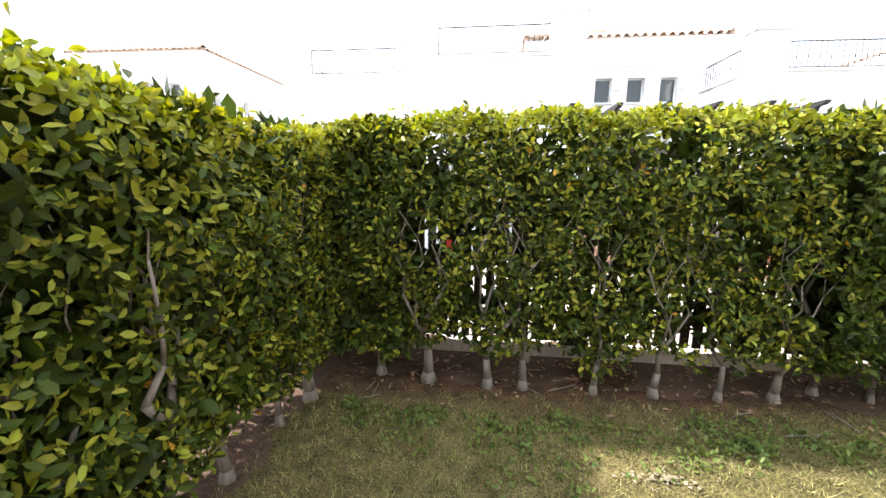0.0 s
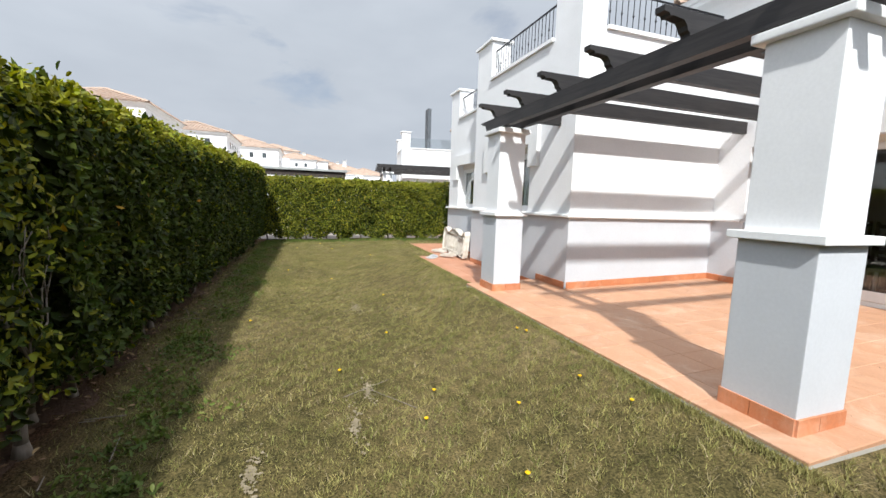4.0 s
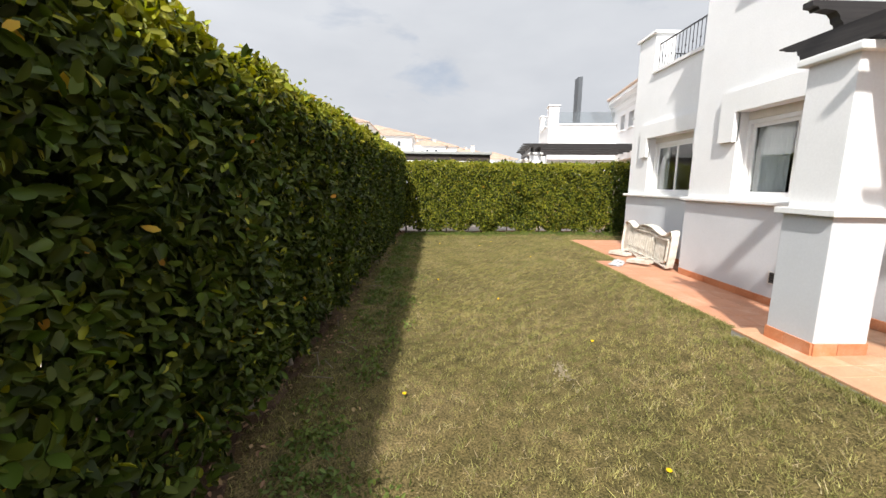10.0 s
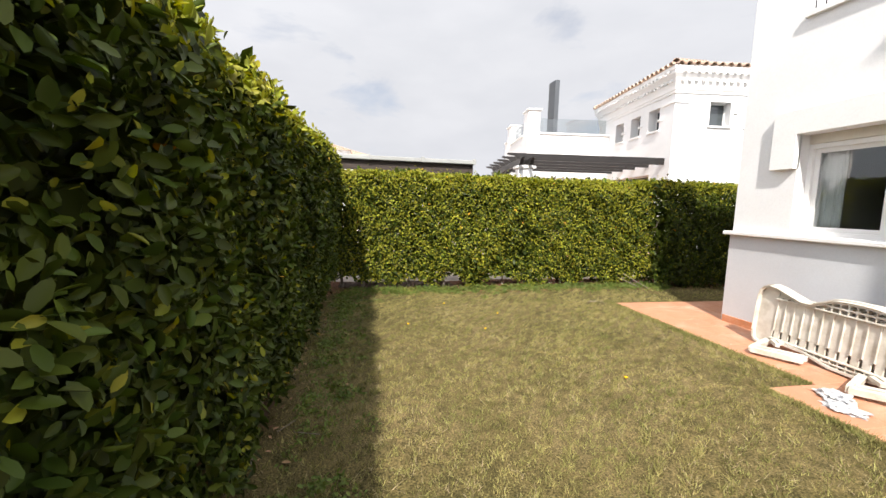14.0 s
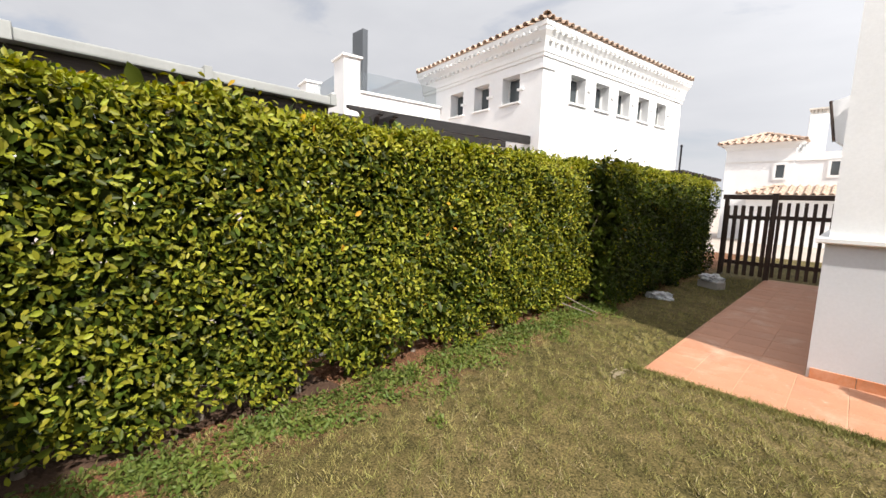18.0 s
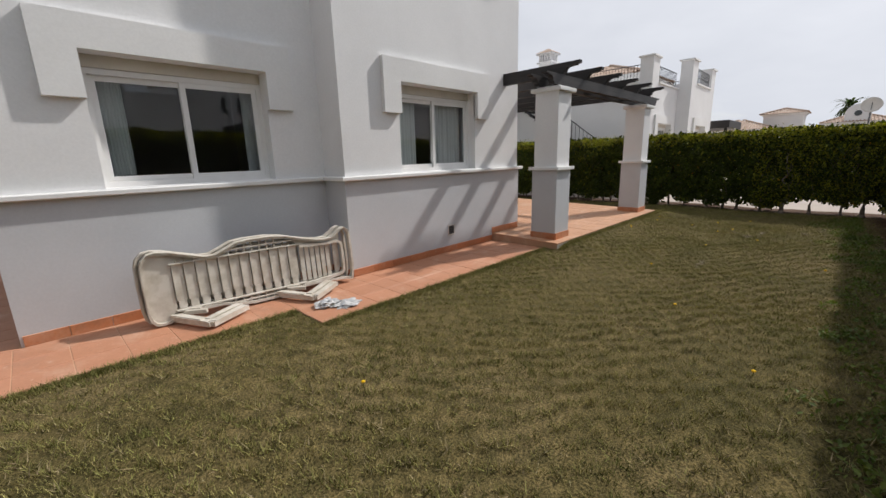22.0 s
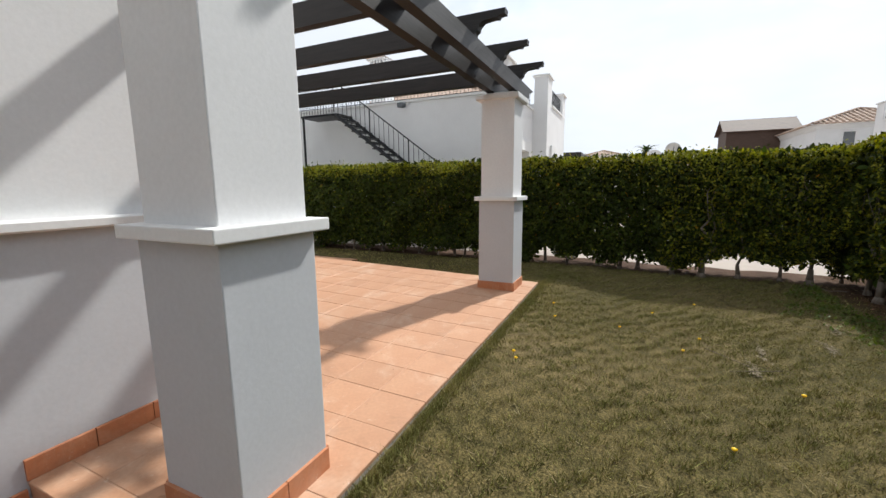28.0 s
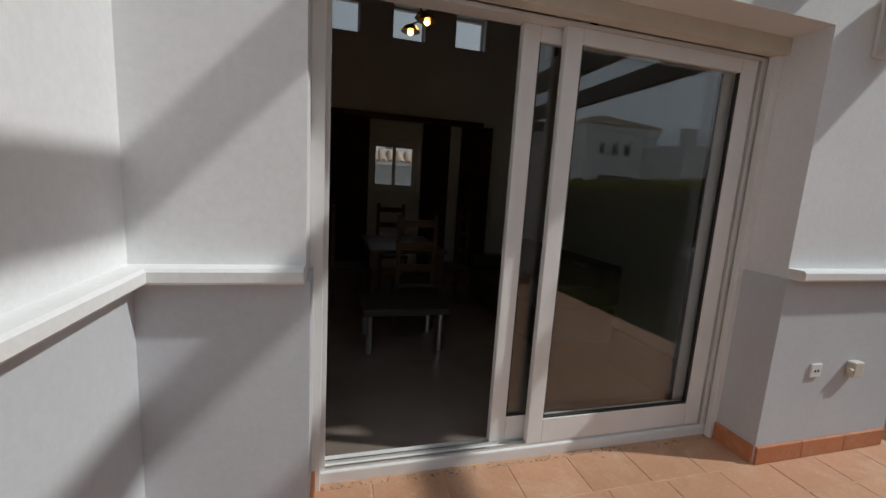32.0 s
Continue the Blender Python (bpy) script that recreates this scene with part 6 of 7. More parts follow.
def lounger():
    """A moulded plastic sun lounger on its side: x runs from the head end to the foot end, y faces the garden."""
    t = thing("sun_lounger", "grubby white plastic sun lounger lying on its side against the wall", "sun lounger", "stacked sun loungers")

    def leaned(bm):
        for v in bm.verts:
            v.co.y -= 0.085 * v.co.z
        return bm

    top = [(0.035, 0.03), (0.012, 0.10), (0.0, 0.22), (0.0, 0.45), (0.008, 0.60), (0.028, 0.66), (0.07, 0.69), (0.13, 0.67), (0.19, 0.625), (0.26, 0.582), (0.36, 0.575), (0.46, 0.587), (0.66, 0.635), (0.80, 0.675), (0.98, 0.70), (1.20, 0.70), (1.34, 0.686), (1.46, 0.63), (1.56, 0.59), (1.66, 0.592), (1.80, 0.635), (1.96, 0.685), (2.06, 0.70), (2.13, 0.685), (2.175, 0.64), (2.195, 0.57), (2.2, 0.40), (2.195, 0.12), (2.18, 0.05), (2.15, 0.012), (2.10, 0.0), (2.02, 0.01)]
    low = [(0.035, 0.03), (0.10, 0.045), (0.40, 0.07), (0.70, 0.065), (0.84, 0.03), (1.0, 0.012), (1.25, 0.012), (1.38, 0.035), (1.55, 0.07), (1.85, 0.075), (1.96, 0.05), (2.02, 0.01)]
    part("frame", leaned(ribbon(bmesh.new(), top, 0.062, 0.026)), PLASTIC, t, smooth=False)
    part("lower_rail", leaned(ribbon(bmesh.new(), low, 0.062, 0.026)), PLASTIC, t)
    rim = [(x, z + 0.012) for x, z in top[4:-4]]
    part("rolled_edge", leaned(ribbon(bmesh.new(), rim, 0.085, 0.007)), PLASTIC, t)
    # solid foot panel with rounded corners
    bm = bmesh.new()
    side = [(1.96, 0.05), (2.02, 0.012), (2.10, 0.008), (2.15, 0.02), (2.18, 0.06), (2.19, 0.14), (2.19, 0.56), (2.17, 0.63), (2.13, 0.675), (2.06, 0.69), (1.96, 0.67)]
    faces = [[bm.verts.new((x, y, z)) for x, z in side] for y in (-0.004, -0.016)]
    bm.faces.new(faces[0][::-1])
    bm.faces.new(faces[1])
    for k in range(len(side)):
        m = (k + 1) % len(side)
        bm.faces.new((faces[0][k], faces[0][m], faces[1][m], faces[1][k]))
    part("foot_panel", leaned(bm), PLASTIC, t, "solid rounded foot panel")
    # moulded webs between the deck and the dips of the frame
    for xs in ([(0.13, 0.655), (0.19, 0.61), (0.26, 0.57), (0.46, 0.575), (0.72, 0.64)], [(1.42, 0.64), (1.46, 0.62), (1.56, 0.58), (1.66, 0.582), (1.80, 0.625), (1.97, 0.675)]):
        bm = bmesh.new()
        web = [[bm.verts.new((x, y, z)) for x, z in [(xs[0][0], 0.54)] + xs + [(xs[-1][0], 0.54)]] for y in (-0.018, -0.028)]
        bm.faces.new(web[0][::-1])
        bm.faces.new(web[1])
        for k in range(len(web[0])):
            m = (k + 1) % len(web[0])
            bm.faces.new((web[0][k], web[0][m], web[1][m], web[1][k]))
        part("web", leaned(bm), PLASTIC, t, "shaded moulded web")
    # seat: broad slats, each cut back at its lower end
    for k in range(12):
        x = 0.70 + k * 0.105
        part("slat", leaned(boxes(((x, -0.022, 0.19), (x + 0.097, -0.006, 0.575)), ((x + 0.012, -0.022, 0.105), (x + 0.085, -0.006, 0.19)), bevel=0.004)), PLASTIC, t)
        part("slat_rib", leaned(boxes(((x + 0.086, -0.006, 0.20), (x + 0.096, 0.007, 0.57)))), PLASTIC, t)
    for z, x0, x1 in ((0.565, 0.62, 1.97), (0.625, 0.74, 1.44), (0.09, 0.62, 1.97), (0.045, 0.82, 1.42)):
        part("seat_rail", leaned(boxes(((x0, -0.03, z), (x1, 0.022, z + 0.016)), bevel=0.004)), PLASTIC, t)
    for k in range(16):
        x = 0.70 + k * 0.08
        zt = 0.685 if 0.88 < x < 1.36 else 0.60
        part("lattice_bar", leaned(boxes(((x, -0.026, 0.575), (x + 0.011, 0.018, zt)))), PLASTIC, t)
        zb = 0.022 if 0.90 < x < 1.34 else 0.06
        part("lattice_bar", leaned(boxes(((x, -0.026, zb), (x + 0.011, 0.018, 0.10)))), PLASTIC, t)
    # hinged backrest: a rounded loop with bars
    loop = [(0.66, 0.075), (0.30, 0.10), (0.16, 0.12), (0.125, 0.15), (0.12, 0.22), (0.12, 0.46), (0.13, 0.51), (0.17, 0.535), (0.34, 0.53), (0.66, 0.545)]
    part("backrest_frame", leaned(ribbon(bmesh.new(), loop, 0.05, 0.032)), PLASTIC, t)
    for x, w in ((0.19, 0.045), (0.285, 0.05), (0.35, 0.05), (0.415, 0.05), (0.48, 0.05), (0.545, 0.05), (0.61, 0.05)):
        part("back_slat", leaned(boxes(((x, -0.03, 0.11), (x + w, -0.012, 0.53)), bevel=0.004)), PLASTIC, t)
    # folded legs lying on the paving in front
    for x, z2 in ((1.98, 0.005), (0.95, 0.04)):
        for k, (px, py, turn, ln, rise) in enumerate(((x, 0.03, 120, 0.46, 0.0), (x - 0.23, 0.44, 214, 0.46, 4.0 if z2 > 0.01 else 0.5))):
            base = pose(px, py, 0.004, 0, -rise, turn)
            bm = boxes(((0, -0.032, 0.0), (ln, 0.032, 0.018)), ((0, -0.032, 0.018), (ln, -0.02, 0.05)), ((0, 0.02, 0.018), (ln, 0.032, 0.05)), ((0, -0.006, 0.018), (ln, 0.006, 0.05)), bevel=0.003)
            bmesh.ops.transform(bm, matrix=base, verts=bm.verts)
            part("folded_leg", bm, PLASTIC, t)
            bm = boxes(((0.02, -0.034, 0.046), (ln - 0.03, 0.034, 0.058)), bevel=0.003)
            bmesh.ops.transform(bm, matrix=base, verts=bm.verts)
            part("leg_cover", bm, PLASTIC, t)
        bm = boxes(((0, -0.022, 0.0), (0.2, 0.022, 0.04)), bevel=0.005)
        bmesh.ops.transform(bm, matrix=pose(x - 0.08, 0.03, 0.055, 0, 0, 150), verts=bm.verts)
        part("leg_brace", bm, PLASTIC, t)
    return t


l1 = lounger()
l1.matrix_basis = pose(8.84, -1.765, PZ + 0.024, 0, 0, -5.2)
copy_thing(l1, pose(8.87, -1.85, PZ + 0.032, 0, 0, -5.2))


def crumpled(label, at, r, h, seed, material=BAG):
    bm = bmesh.new()
    bmesh.ops.create_icosphere(bm, subdivisions=4, radius=1.0)
    for v in bm.verts:
        n = 0.55 * noise.noise(v.co * 2.1 + Vector((seed, 0, 0))) + 0.4 * abs(noise.noise(v.co * 5.0 + Vector((0, seed, 0)))) + 0.2 * noise.noise(v.co * 11.0)
        v.co *= 1 + n
        v.co = Vector((v.co.x * r, v.co.y * r * 0.75, max(v.co.z * h, -0.25 * h) + 0.25 * h))
    ob = part("plastic_bag", bm, material, smooth=False)
    ob.location = at
    return tagged(ob, label, "plastic bag", "litter")


crumpled("crumpled translucent plastic bag on the terracotta path", (9.55, -1.20, PZ + 0.002), 0.125, 0.05, 3)
crumpled("torn scrap of plastic film on the path", (9.40, -1.06, PZ + 0.002), 0.13, 0.03, 8)
crumpled("crumpled pale plastic sack on the grass by the hedge", (14.0, -4.85, 0.05), 0.19, 0.08, 13)
block = thing("concrete_block", "rough brown concrete block on the grass", "block", at=(13.64, -6.74, 0.05))
bm = boxes(((-0.22, -0.11, -0.02), (0.22, 0.11, 0.13)), bevel=0.012)
bmesh.ops.transform(bm, matrix=pose(0, 0, 0, 0, 0, -28), verts=bm.verts)
part("block_body", bm, CORE, block)
crumpled("pale plastic sack lying on a concrete block", (13.64, -6.76, 0.18), 0.19, 0.10, 21)

# lean-to gable at the back corner of the villa
bm = bmesh.new()
prof = [(HX1 - 0.02, 4.25), (12.40, 4.08), (12.26, 3.22), (HX1 - 0.02, 2.92)]
front, back = [bm.verts.new((x, -9.95, z)) for x, z in prof], [bm.verts.new((x, -10.4, z)) for x, z in prof]
bm.faces.new(front)
bm.faces.new(back[::-1])
for k in range(4):
    bm.faces.new((front[k], back[k], back[(k + 1) % 4], front[(k + 1) % 4]))
part("gable_return", bm, STUCCO, house)
bm = tube(bmesh.new(), (12.425, -9.97, 4.10), (12.28, -9.97, 3.20), 0.035, n=4)
part("verge_board", bm, GATEWOOD, house, "dark verge board")

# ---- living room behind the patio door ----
room = tagged(part("floor", boxes(((HX0 + 0.3, Y_BACK + 0.3, 0.05), (MAIN_E - 0.3, Y_DOOR - 0.3, TZ - 0.004))), ROOMFLOOR), "tiled living-room floor, coloured darker for the room's dimness", "floor", kind="structure")
yb = Y_BACK + 0.3
for c0, c1 in ((3.62, 4.30), (2.26, 2.74), (1.50, 2.06)):
    bm = bmesh.new()
    row = []
    for k in range(41):
        a = c0 + (c1 - c0) * k / 40
        p = yb + 0.10 + 0.03 * math.sin(k * 1.5) + 0.012 * math.sin(k * 0.6)
        row.append([bm.verts.new((a, p, z)) for z in (TZ + 0.02, 2.78)])
    for u, v in zip(row, row[1:]):
        bm.faces.new((u[0], v[0], v[1], u[1]))
    tagged(part("curtain", bm, DRAPE, smooth=True), "dark brown floor-length curtain beside the far window", "curtain", "living-room curtains")
pelmet = thing("curtain_rail", "dark wooden curtain pelmet over the far window", "curtain rail", at=(1.7, yb, 2.76))
part("board", boxes(((0.0, 0.002, 0.0), (2.76, 0.17, 0.08)), bevel=0.006), TABLEWOOD, pelmet)
for c in (1.98, 3.03, 4.08):
    small = new("window")
    small.parent = house
    tagged(small, "small square high window of the living room")
    part("window_frame", boxes(((c - 0.265, Y_BACK + 0.1, 4.04), (c - 0.24, Y_BACK + 0.14, 4.56)), ((c + 0.24, Y_BACK + 0.1, 4.04), (c + 0.265, Y_BACK + 0.14, 4.56)), ((c - 0.24, Y_BACK + 0.1, 4.535), (c + 0.24, Y_BACK + 0.14, 4.56)), ((c - 0.24, Y_BACK + 0.1, 4.04), (c + 0.24, Y_BACK + 0.14, 4.065))), PVC, small)
    pane = part("pane", boxes(((c - 0.24, Y_BACK + 0.118, 4.065), (c + 0.24, Y_BACK + 0.122, 4.535))), GLASS, small)
    pane.visible_shadow = False
window_unit(house, "x", 2.76, 3.60, 1.60, 2.44, Y_BACK, Y_BACK + 0.14, Y_BACK + 0.3, "white two-pane window at the back of the living room", shutter=0.0)
yard = thing("yard_wall", "white yard wall with clay-tile coping behind the villa", "wall", at=(0.8, -14.4, 0))
part("wall", boxes(((0, 0, -0.05), (5.5, 0.2, 2.2))), STUCCO, yard)
for k in range(24):
    part("coping_tile", barrel(bmesh.new(), (0.1 + k * 0.23, 0.38, 2.25), (0.1 + k * 0.23, -0.1, 2.55), 0.1, 0.085, (0, 0, 1)), ROOFTILE, yard)


def chair(x, y, turn):
    t = thing("dining_chair", "dark wooden dining chair at the table", "chair", "dining chairs")
    part("seat", boxes(((-0.21, -0.21, 0.43), (0.21, 0.21, 0.47)), bevel=0.01), SOFA, t)
    for sx in (-0.18, 0.18):
        part("leg", boxes(((sx - 0.02, -0.2, 0), (sx + 0.02, -0.16, 0.43))), TABLEWOOD, t)
        part("back_leg", boxes(((sx - 0.02, 0.16, 0), (sx + 0.02, 0.2, 1.16))), TABLEWOOD, t)
    for z in (0.6, 0.82, 1.04):
        part("back_slat", boxes(((-0.16, 0.165, z), (0.16, 0.195, z + 0.07))), TABLEWOOD, t)
    t.matrix_basis = pose(x, y, TZ, 0, 0, turn)
    return t


table = thing("dining_table", "wooden dining table in the shaded room", "table", at=(3.36, -8.35, TZ))
part("tabletop", boxes(((-0.42, -0.62, 0.71), (0.42, 0.62, 0.75)), bevel=0.008), TABLEWOOD, table)
for sx in (-0.36, 0.36):
    for sy in (-0.55, 0.55):
        part("leg", boxes(((sx - 0.035, sy - 0.035, 0), (sx + 0.035, sy + 0.035, 0.71))), TABLEWOOD, table)
chair(3.36, -7.55, 0)
chair(2.74, -8.35, 90)
chair(3.98, -8.35, -90)
chair(3.36, -9.15, 180)
ct = thing("coffee_table", "low dark coffee table with steel legs", "table", at=(3.54, -7.04, TZ))
part("tabletop", boxes(((-0.37, -0.28, 0.34), (0.37, 0.28, 0.40)), bevel=0.01), SOFA, ct)
for sx in (-0.31, 0.31):
    for sy in (-0.23, 0.23):
        part("leg", tube(bmesh.new(), (sx, sy, 0), (sx, sy, 0.34), 0.025, n=10), STEEL, ct)
so = thing("sofa", "dark sofa along the room's wall", "sofa", at=(2.0, -7.55, TZ))
part("seat_base", boxes(((-0.42, -0.95, 0.08), (0.40, 0.95, 0.42)), bevel=0.04), SOFA, so)
part("backrest", boxes(((-0.45, -0.95, 0.42), (-0.2, 0.95, 0.82)), bevel=0.05), SOFA, so)
for sy in (-0.95, 0.75):
    part("armrest", boxes(((-0.42, sy, 0.42), (0.40, sy + 0.2, 0.60)), bevel=0.05), SOFA, so)
pend = thing("pendant_lamp", "brass pendant lamp with three small lit bulbs", "lamp", at=(3.33, -7.9, 3.28))
part("stem", tube(bmesh.new(), (0, 0, 0.1), (0, 0, 1.705), 0.01, n=8), BRASS, pend)
for k in range(3):
    a = k * 2.1
    p = (0.10 * math.cos(a), 0.10 * math.sin(a), 0.09 * k)
    part("shade", lathe(bmesh.new(), [(0.10, 0.0), (0.06, 0.05), (0.015, 0.07)], p, 12), BRASS, pend)
    part("bulb", lathe(bmesh.new(), [(0.005, -0.04), (0.03, -0.02), (0.03, 0.0)], p, 10), BULB, pend)
    part("arm", tube(bmesh.new(), (0, 0, 0.12 + 0.05 * k), (p[0], p[1], p[2] + 0.065), 0.008, n=6), BRASS, pend)

# ---- weeds, flowers, litter, grass ----
def in_paving(x, y):
    return ((x > TX0 - 0.02) & (x < TX1 + 0.02) & (y < TY1 + 0.02)) | ((x > TX1) & (x < PX + 0.02) & (y < PY0 + 0.01)) | ((x > PX) & (x < PX1 + 0.01) & (y < PY1 + 0.01)) | ((x > -0.42) & (x < 0.8) & (y < -4.43))


def blades(name, x, y, z, height, width, material, rng, label, parent=None, lean=0.6):
    n = len(x)
    a = rng.uniform(0, 2 * math.pi, n)
    h = height * rng.uniform(0.5, 1.3, n)
    lx, ly = rng.normal(0, lean, n) * h, rng.normal(0, lean, n) * h
    w = width * rng.uniform(0.6, 1.3, n)
    dx, dy = np.cos(a) * w / 2, np.sin(a) * w / 2
    v = np.stack([np.stack([x - dx, y - dy, z], 1), np.stack([x + dx, y + dy, z], 1), np.stack([x + lx, y + ly, z + h], 1)], 1).reshape(-1, 3)
    me = bpy.data.meshes.new(name)
    me.vertices.add(3 * n)
    me.vertices.foreach_set("co", v.astype(np.float32).ravel())
    me.loops.add(3 * n)
    me.loops.foreach_set("vertex_index", np.arange(3 * n, dtype=np.int32))
    me.polygons.add(n)
    me.polygons.foreach_set("loop_start", (np.arange(n) * 3).astype(np.int32))
    me.update(calc_edges=True)
    me.materials.append(material)
    ob = new(name, me)
    return tagged(ob, label, "grass", kind="stuff")


rng = np.random.default_rng(77)
n = 900000
x, y = rng.uniform(-1.5, 14.7, n), rng.uniform(-2.6, 3.9, n)
tuft = waves(x, y, np.random.default_rng(6), 14, 14.0, 46.0)
drift = waves(x, y, np.random.default_rng(5), 10, 0.8, 4.0)
ok = ~in_paving(x, y) & (y < 3.18 + 0.36 * np.clip((x - 0.5) / 3.5, 0, 1) + 0.12 * np.sin(x * 1.7) + rng.normal(0, 0.2, n)) & (rng.uniform(0, 1, n) < 0.46 + 0.16 * drift + 0.42 * tuft)
x, y, tuft, drift = x[ok], y[ok], tuft[ok], drift[ok]
dry = rng.uniform(0, 1, len(x)) < 0.12 - 0.07 * drift
high = 0.028 + 0.014 * np.clip(tuft, -1, 1.6)
blades("grass", x[~dry], y[~dry], lawn_zs(x[~dry], y[~dry]) - 0.004, high[~dry], 0.0062, BLADE, rng, "short worn olive grass blades", lean=0.6)
blades("dry_grass", x[dry], y[dry], lawn_zs(x[dry], y[dry]) - 0.004, high[dry] * 1.15, 0.0060, STRAW, rng, "straw-coloured dry blades among the grass", lean=0.9)
# a lusher fringe where the mower cannot reach
n = 26000
x, y = rng.uniform(-0.4, 13.2, n), np.abs(rng.normal(0, 0.05, n))
y = np.where(x < TX1, TY1 + 0.012, np.where(x < PX, PY0 + 0.01, PY1 + 0.01)) + y
ok = ~in_paving(x, y)
x, y = x[ok], y[ok]
blades("grass", x, y, lawn_zs(x, y) - 0.004, 0.05 + 0 * x, 0.007, BLADE, rng, "longer grass along the paving edge", lean=0.5)
n = 60000
x, y = rng.uniform(-1.4, 14.4, n), rng.uniform(-8.6, -1.5, n)
ok = ~in_paving(x, y) & ((x > 13.05) | (x < 0.7)) & ((y < -2.5) | (x > 13))
blades("grass", x[ok], y[ok], lawn_zs(x[ok], y[ok]) - 0.004, 0.045, 0.008, BLADE, rng, "short grass beside the paths", lean=0.8)


def weed(x, y, z, r, count, rng, parent):
    a = rng.uniform(0, 2 * math.pi, count)
    d = r * np.sqrt(rng.uniform(0, 1, count))
    pos = np.stack([x + d * np.cos(a), y + d * np.sin(a), z + rng.uniform(0.005, 0.08, count) * (1.2 - d / r)], 1)
    out = np.stack([np.cos(a) * 0.6, np.sin(a) * 0.6, 0.8 + 0 * a], 1)
    return pos, out


pos, out = [], []
for k in range(620):
    u = rng.uniform(0, 1)
    if u < 0.45:
        wx = rng.uniform(-1.2, 14.3)
        wy = 3.12 + 0.25 * min(max((wx - 0.5) / 3.5, 0), 1) - abs(rng.normal(0, 0.26))
    else:
        wx, wy = 14.6 - abs(rng.normal(0, 0.24)), rng.uniform(-3.5, 3.2)
    if in_paving(np.array([wx]), np.array([wy]))[0]:
        continue
    p, o = weed(wx, wy, lawn_z(wx, wy), rng.uniform(0.05, 0.2), int(rng.uniform(16, 60)), rng, None)
    pos.append(p)
    out.append(o)
weeds = thing("weeds", "low green weeds along the foot of the hedges", "weeds", kind="stuff")
leaf_mesh("weed_leaves", np.concatenate(pos), np.concatenate(out), 0.040, WEED, weeds, rng)
n = 1500
x, y = rng.uniform(-1.3, 14.5, n), np.abs(rng.normal(0, 0.35, n)) * -1 + 4.1
pos = np.stack([x, y, 0.022 + 0 * x], 1)
litter = thing("leaf_litter", "dry fallen leaves and twigs on the soil", "leaf litter", kind="stuff")
leaf_mesh("dry_leaves", pos, np.tile([0, 0, 1.0], (n, 1)), 0.05, LITTER, litter, rng, spread=0.25)
tw_ = random.Random(9)
bm = bmesh.new()
for k in range(70):
    px, py, a = tw_.uniform(-1.2, 14.4), tw_.uniform(3.1, 4.2), tw_.uniform(0, 3.14)
    L = tw_.uniform(0.08, 0.4)
    tube(bm, (px, py, 0.03), (px + L * math.cos(a), py + L * 0.6 * math.sin(a), 0.035), 0.004, 0.003, 5)
part("twigs", bm, BARK, litter)
canes = thing("canes", "two pale dead canes leaning out of the hedge foot", "cane", at=(14.25, -2.55, 0.0))
for a, b in (((0.3, 0.1, 0.22), (-0.1, -0.28, 0.03)), ((0.32, -0.02, 0.3), (-0.05, -0.42, 0.03))):
    part("cane", tube(bmesh.new(), a, b, 0.008, 0.005, 6), BARK, canes)
pale = thing("twigs", "two pale dry twigs on the lawn", "twig", at=(2.1, 1.3, 0.02))
for k, (a, b) in enumerate((((0.0, 0.0), (0.35, 0.28)), ((0.3, 0.5), (0.5, 0.1)))):
    part("twig", tube(bmesh.new(), (*a, 0.0), (*b, 0.01), 0.0035, 0.002, 5), BARK, pale)


def dandelion(x, y):
    z = lawn_z(x, y)
    t = thing("dandelion", "bright yellow dandelion flower in the lawn", "flower", "dandelions", at=(x, y, z))
    part("stalk", tube(bmesh.new(), (0, 0, -0.01), (0, 0, 0.035), 0.003, n=5), WEED, t)
    part("flower_head", lathe(bmesh.new(), [(0.005, 0.03), (0.014, 0.038), (0.016, 0.043), (0.009, 0.048)], (0, 0, 0), 12), PETAL, t)


for fx, fy in ((2.87, 1.79), (2.30, 1.10), (2.04, -0.09), (1.90, 0.56), (1.57, -0.18), (1.91, 1.28), (3.29, -0.20), (3.17, -0.25), (3.78, 1.20), (0.6, 1.4), (1.2, 0.9), (5.6, 0.9), (7.1, 1.6), (11.9, 1.3), (12.6, 0.9), (12.2, 2.3), (13.3, 1.6), (8.2, 2.4), (4.6, 2.7), (10.2, 0.4)):
    dandelion(fx, fy)

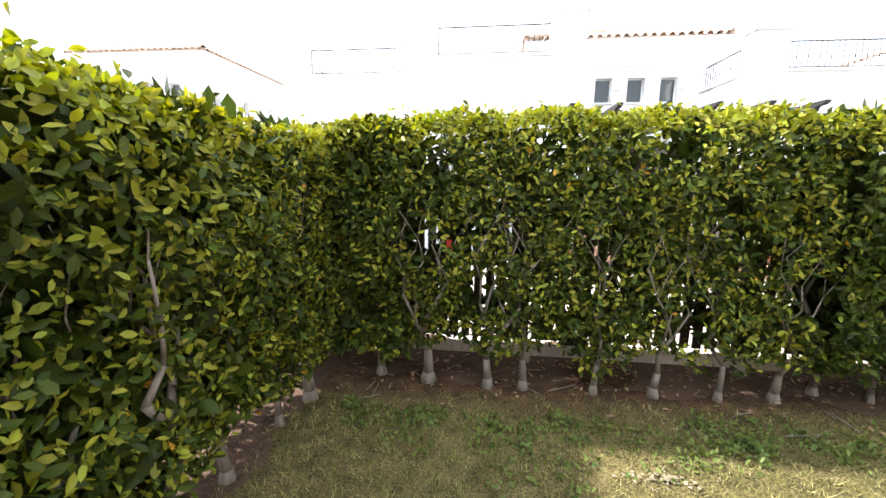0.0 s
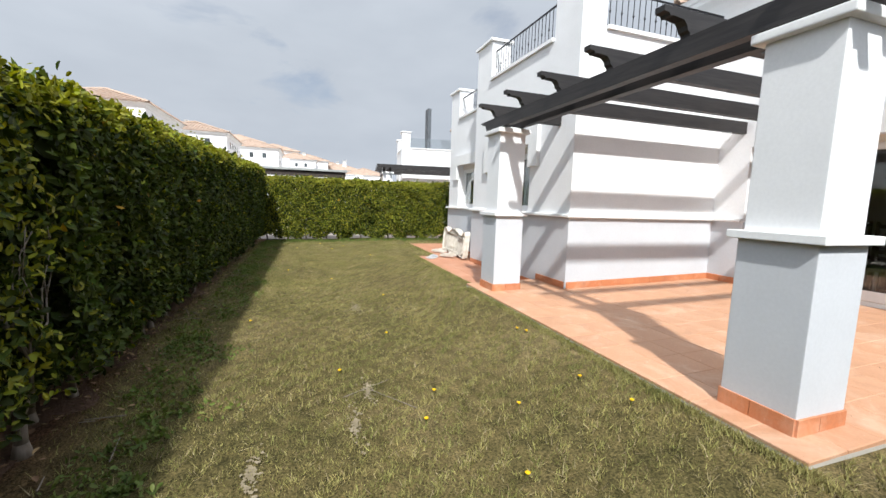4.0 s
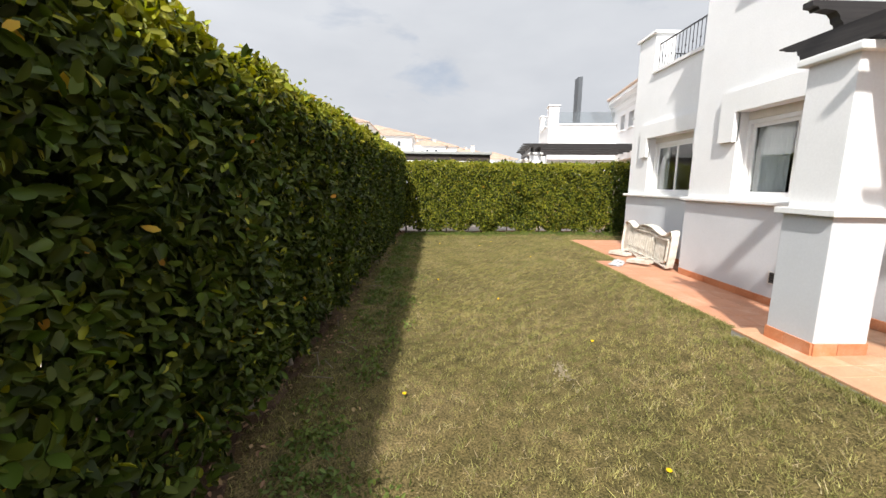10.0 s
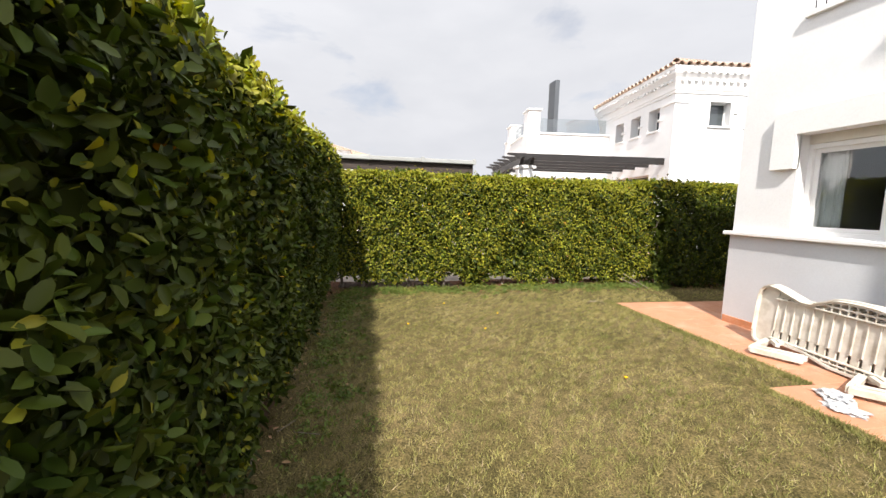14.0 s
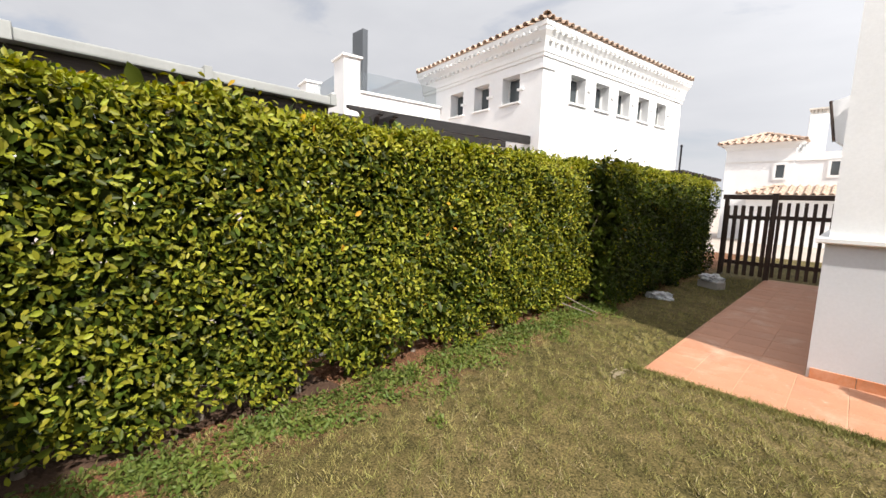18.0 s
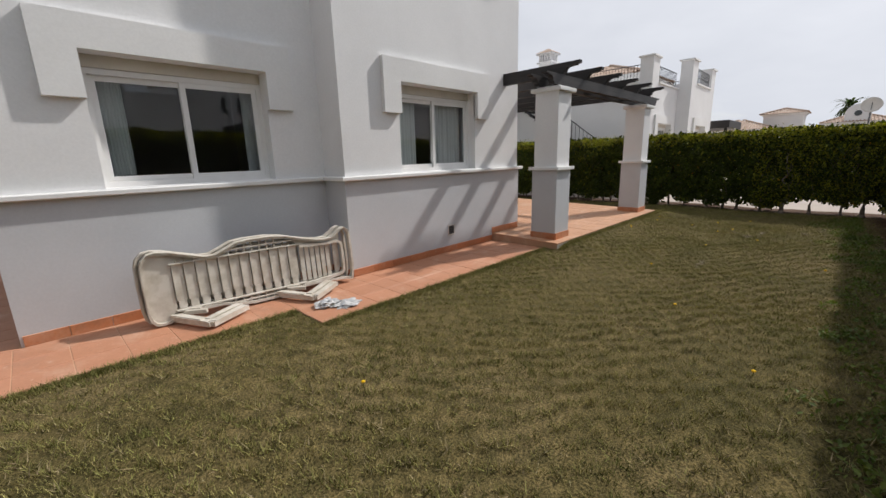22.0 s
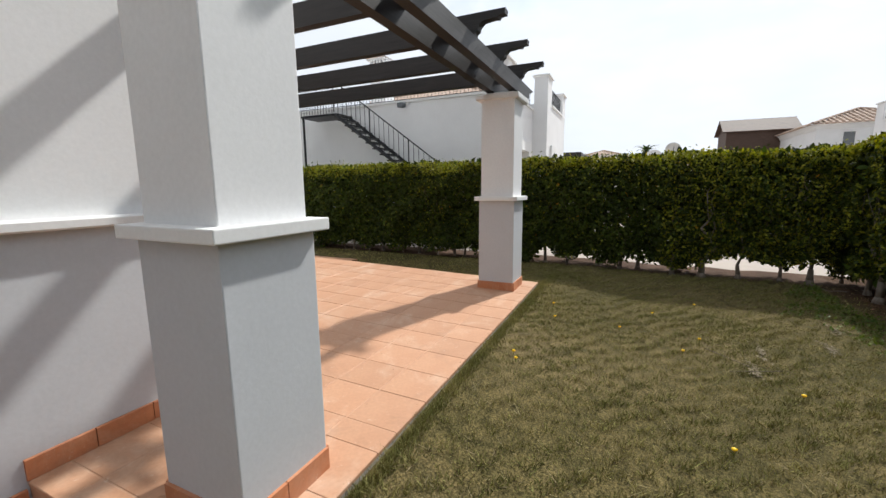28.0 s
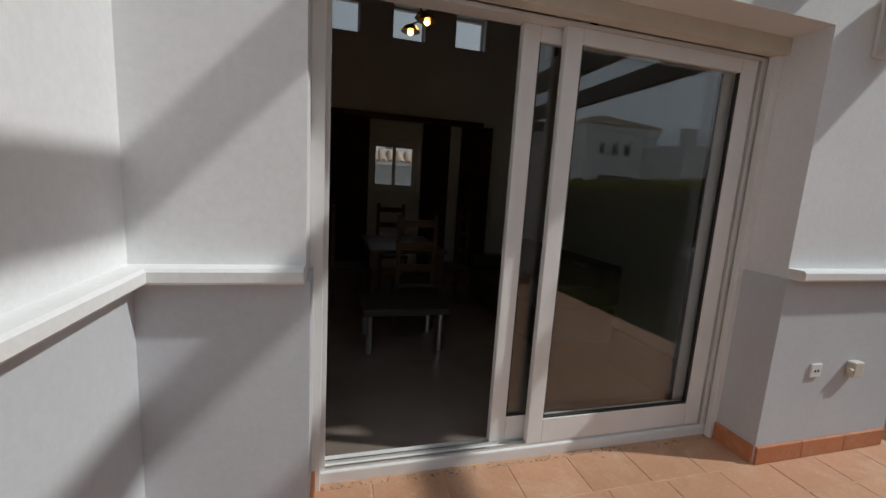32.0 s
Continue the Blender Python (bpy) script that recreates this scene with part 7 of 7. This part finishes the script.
# bare sandy scuffs in the lawn: clusters of pale crumbs
fl = random.Random(12)
for k, (x, y, a, b) in enumerate(((2.45, 1.6, 0.22, 0.05), (2.0, 1.75, 0.28, 0.05), (1.65, 2.35, 0.26, 0.06), (1.0, 2.6, 0.3, 0.09), (13.15, -1.05, 0.08, 0.22), (5.0, 1.4, 0.30, 0.06))):
    bm = bmesh.new()
    for q in range(110):
        an, rr = fl.uniform(0, 6.28), abs(fl.gauss(0, 0.55))
        cx, cy, s = a * rr * math.cos(an), b * rr * math.sin(an), fl.uniform(0.003, 0.014)
        ring = []
        for e in range(7):
            f = s * fl.uniform(0.6, 1.3)
            ring.append(bm.verts.new((cx + f * math.cos(e * 0.9), cy + f * math.sin(e * 0.9), fl.uniform(0.004, 0.012))))
        bm.faces.new(ring)
    ob = part("bare_patch", bm, SAND)
    ob.location = (x, y, lawn_z(x, y) + 0.012)
    tagged(ob, "pale sandy crumbs where the lawn is worn bare", "bare patch", kind="stuff")

# dust and leaf scraps blown against the door sill
n = 260
x = rng.uniform(DOOR[0] + 0.05, DOOR[1] - 0.05, n)
scraps = thing("leaf_scraps", "dry leaf scraps and grit along the door sill", "leaf litter", kind="stuff")
leaf_mesh("dry_scraps", np.stack([x, yf + 0.005 + np.abs(rng.normal(0, 0.025, n)), TZ + 0.003 + 0 * x], 1), np.tile([0, 0, 1.0], (n, 1)), 0.016, LITTER, scraps, rng, spread=0.3)
n = 90
x, y = rng.uniform(TX0 + 0.2, TX1 - 1.2, n), rng.uniform(Y_DOOR + 0.2, TY1 - 0.1, n)
leaf_mesh("dry_scraps", np.stack([x, y, terr_z(y) + 0.003], 1), np.tile([0, 0, 1.0], (n, 1)), 0.013, LITTER, scraps, rng, spread=0.3)

# ---- paving pieces ----
prng = random.Random(4)
paving(terrace, TX0, X_WING - 0.035, Y_DOOR + 0.035, TY1, terr_z, 0.356, 0.005, prng, TILE, fall=FALL)
paving(terrace, X_WING - 0.035, TX1, Y_WING + 0.035, TY1, terr_z, 0.356, 0.005, prng, TILE, fall=FALL)
paving(terrace, DOOR[0], DOOR[1], yf + 0.03, Y_DOOR + 0.035, terr_z, 0.356, 0.005, prng, TILE, fall=FALL)
paving(epath, TX1, X_WINGE + 0.035, Y_WING + 0.035, PY0, path_z, 0.356, 0.003, prng, PATH_TILE)
paving(epath, X_WINGE + 0.035, PX, Y_REC + 0.035, PY0, path_z, 0.356, 0.003, prng, PATH_TILE)
paving(epath, PX, PX1, Y_REC + 0.035, PY1, path_z, 0.356, 0.003, prng, PATH_TILE)
paving(epath, HX1 + 0.035, PX1, -8.7, Y_REC + 0.035, path_z, 0.356, 0.003, prng, PATH_TILE)
paving(wpath, -0.29, HX0 - 0.035, -12.55, -4.44, side_z, 0.356, 0.006, prng, TILE)
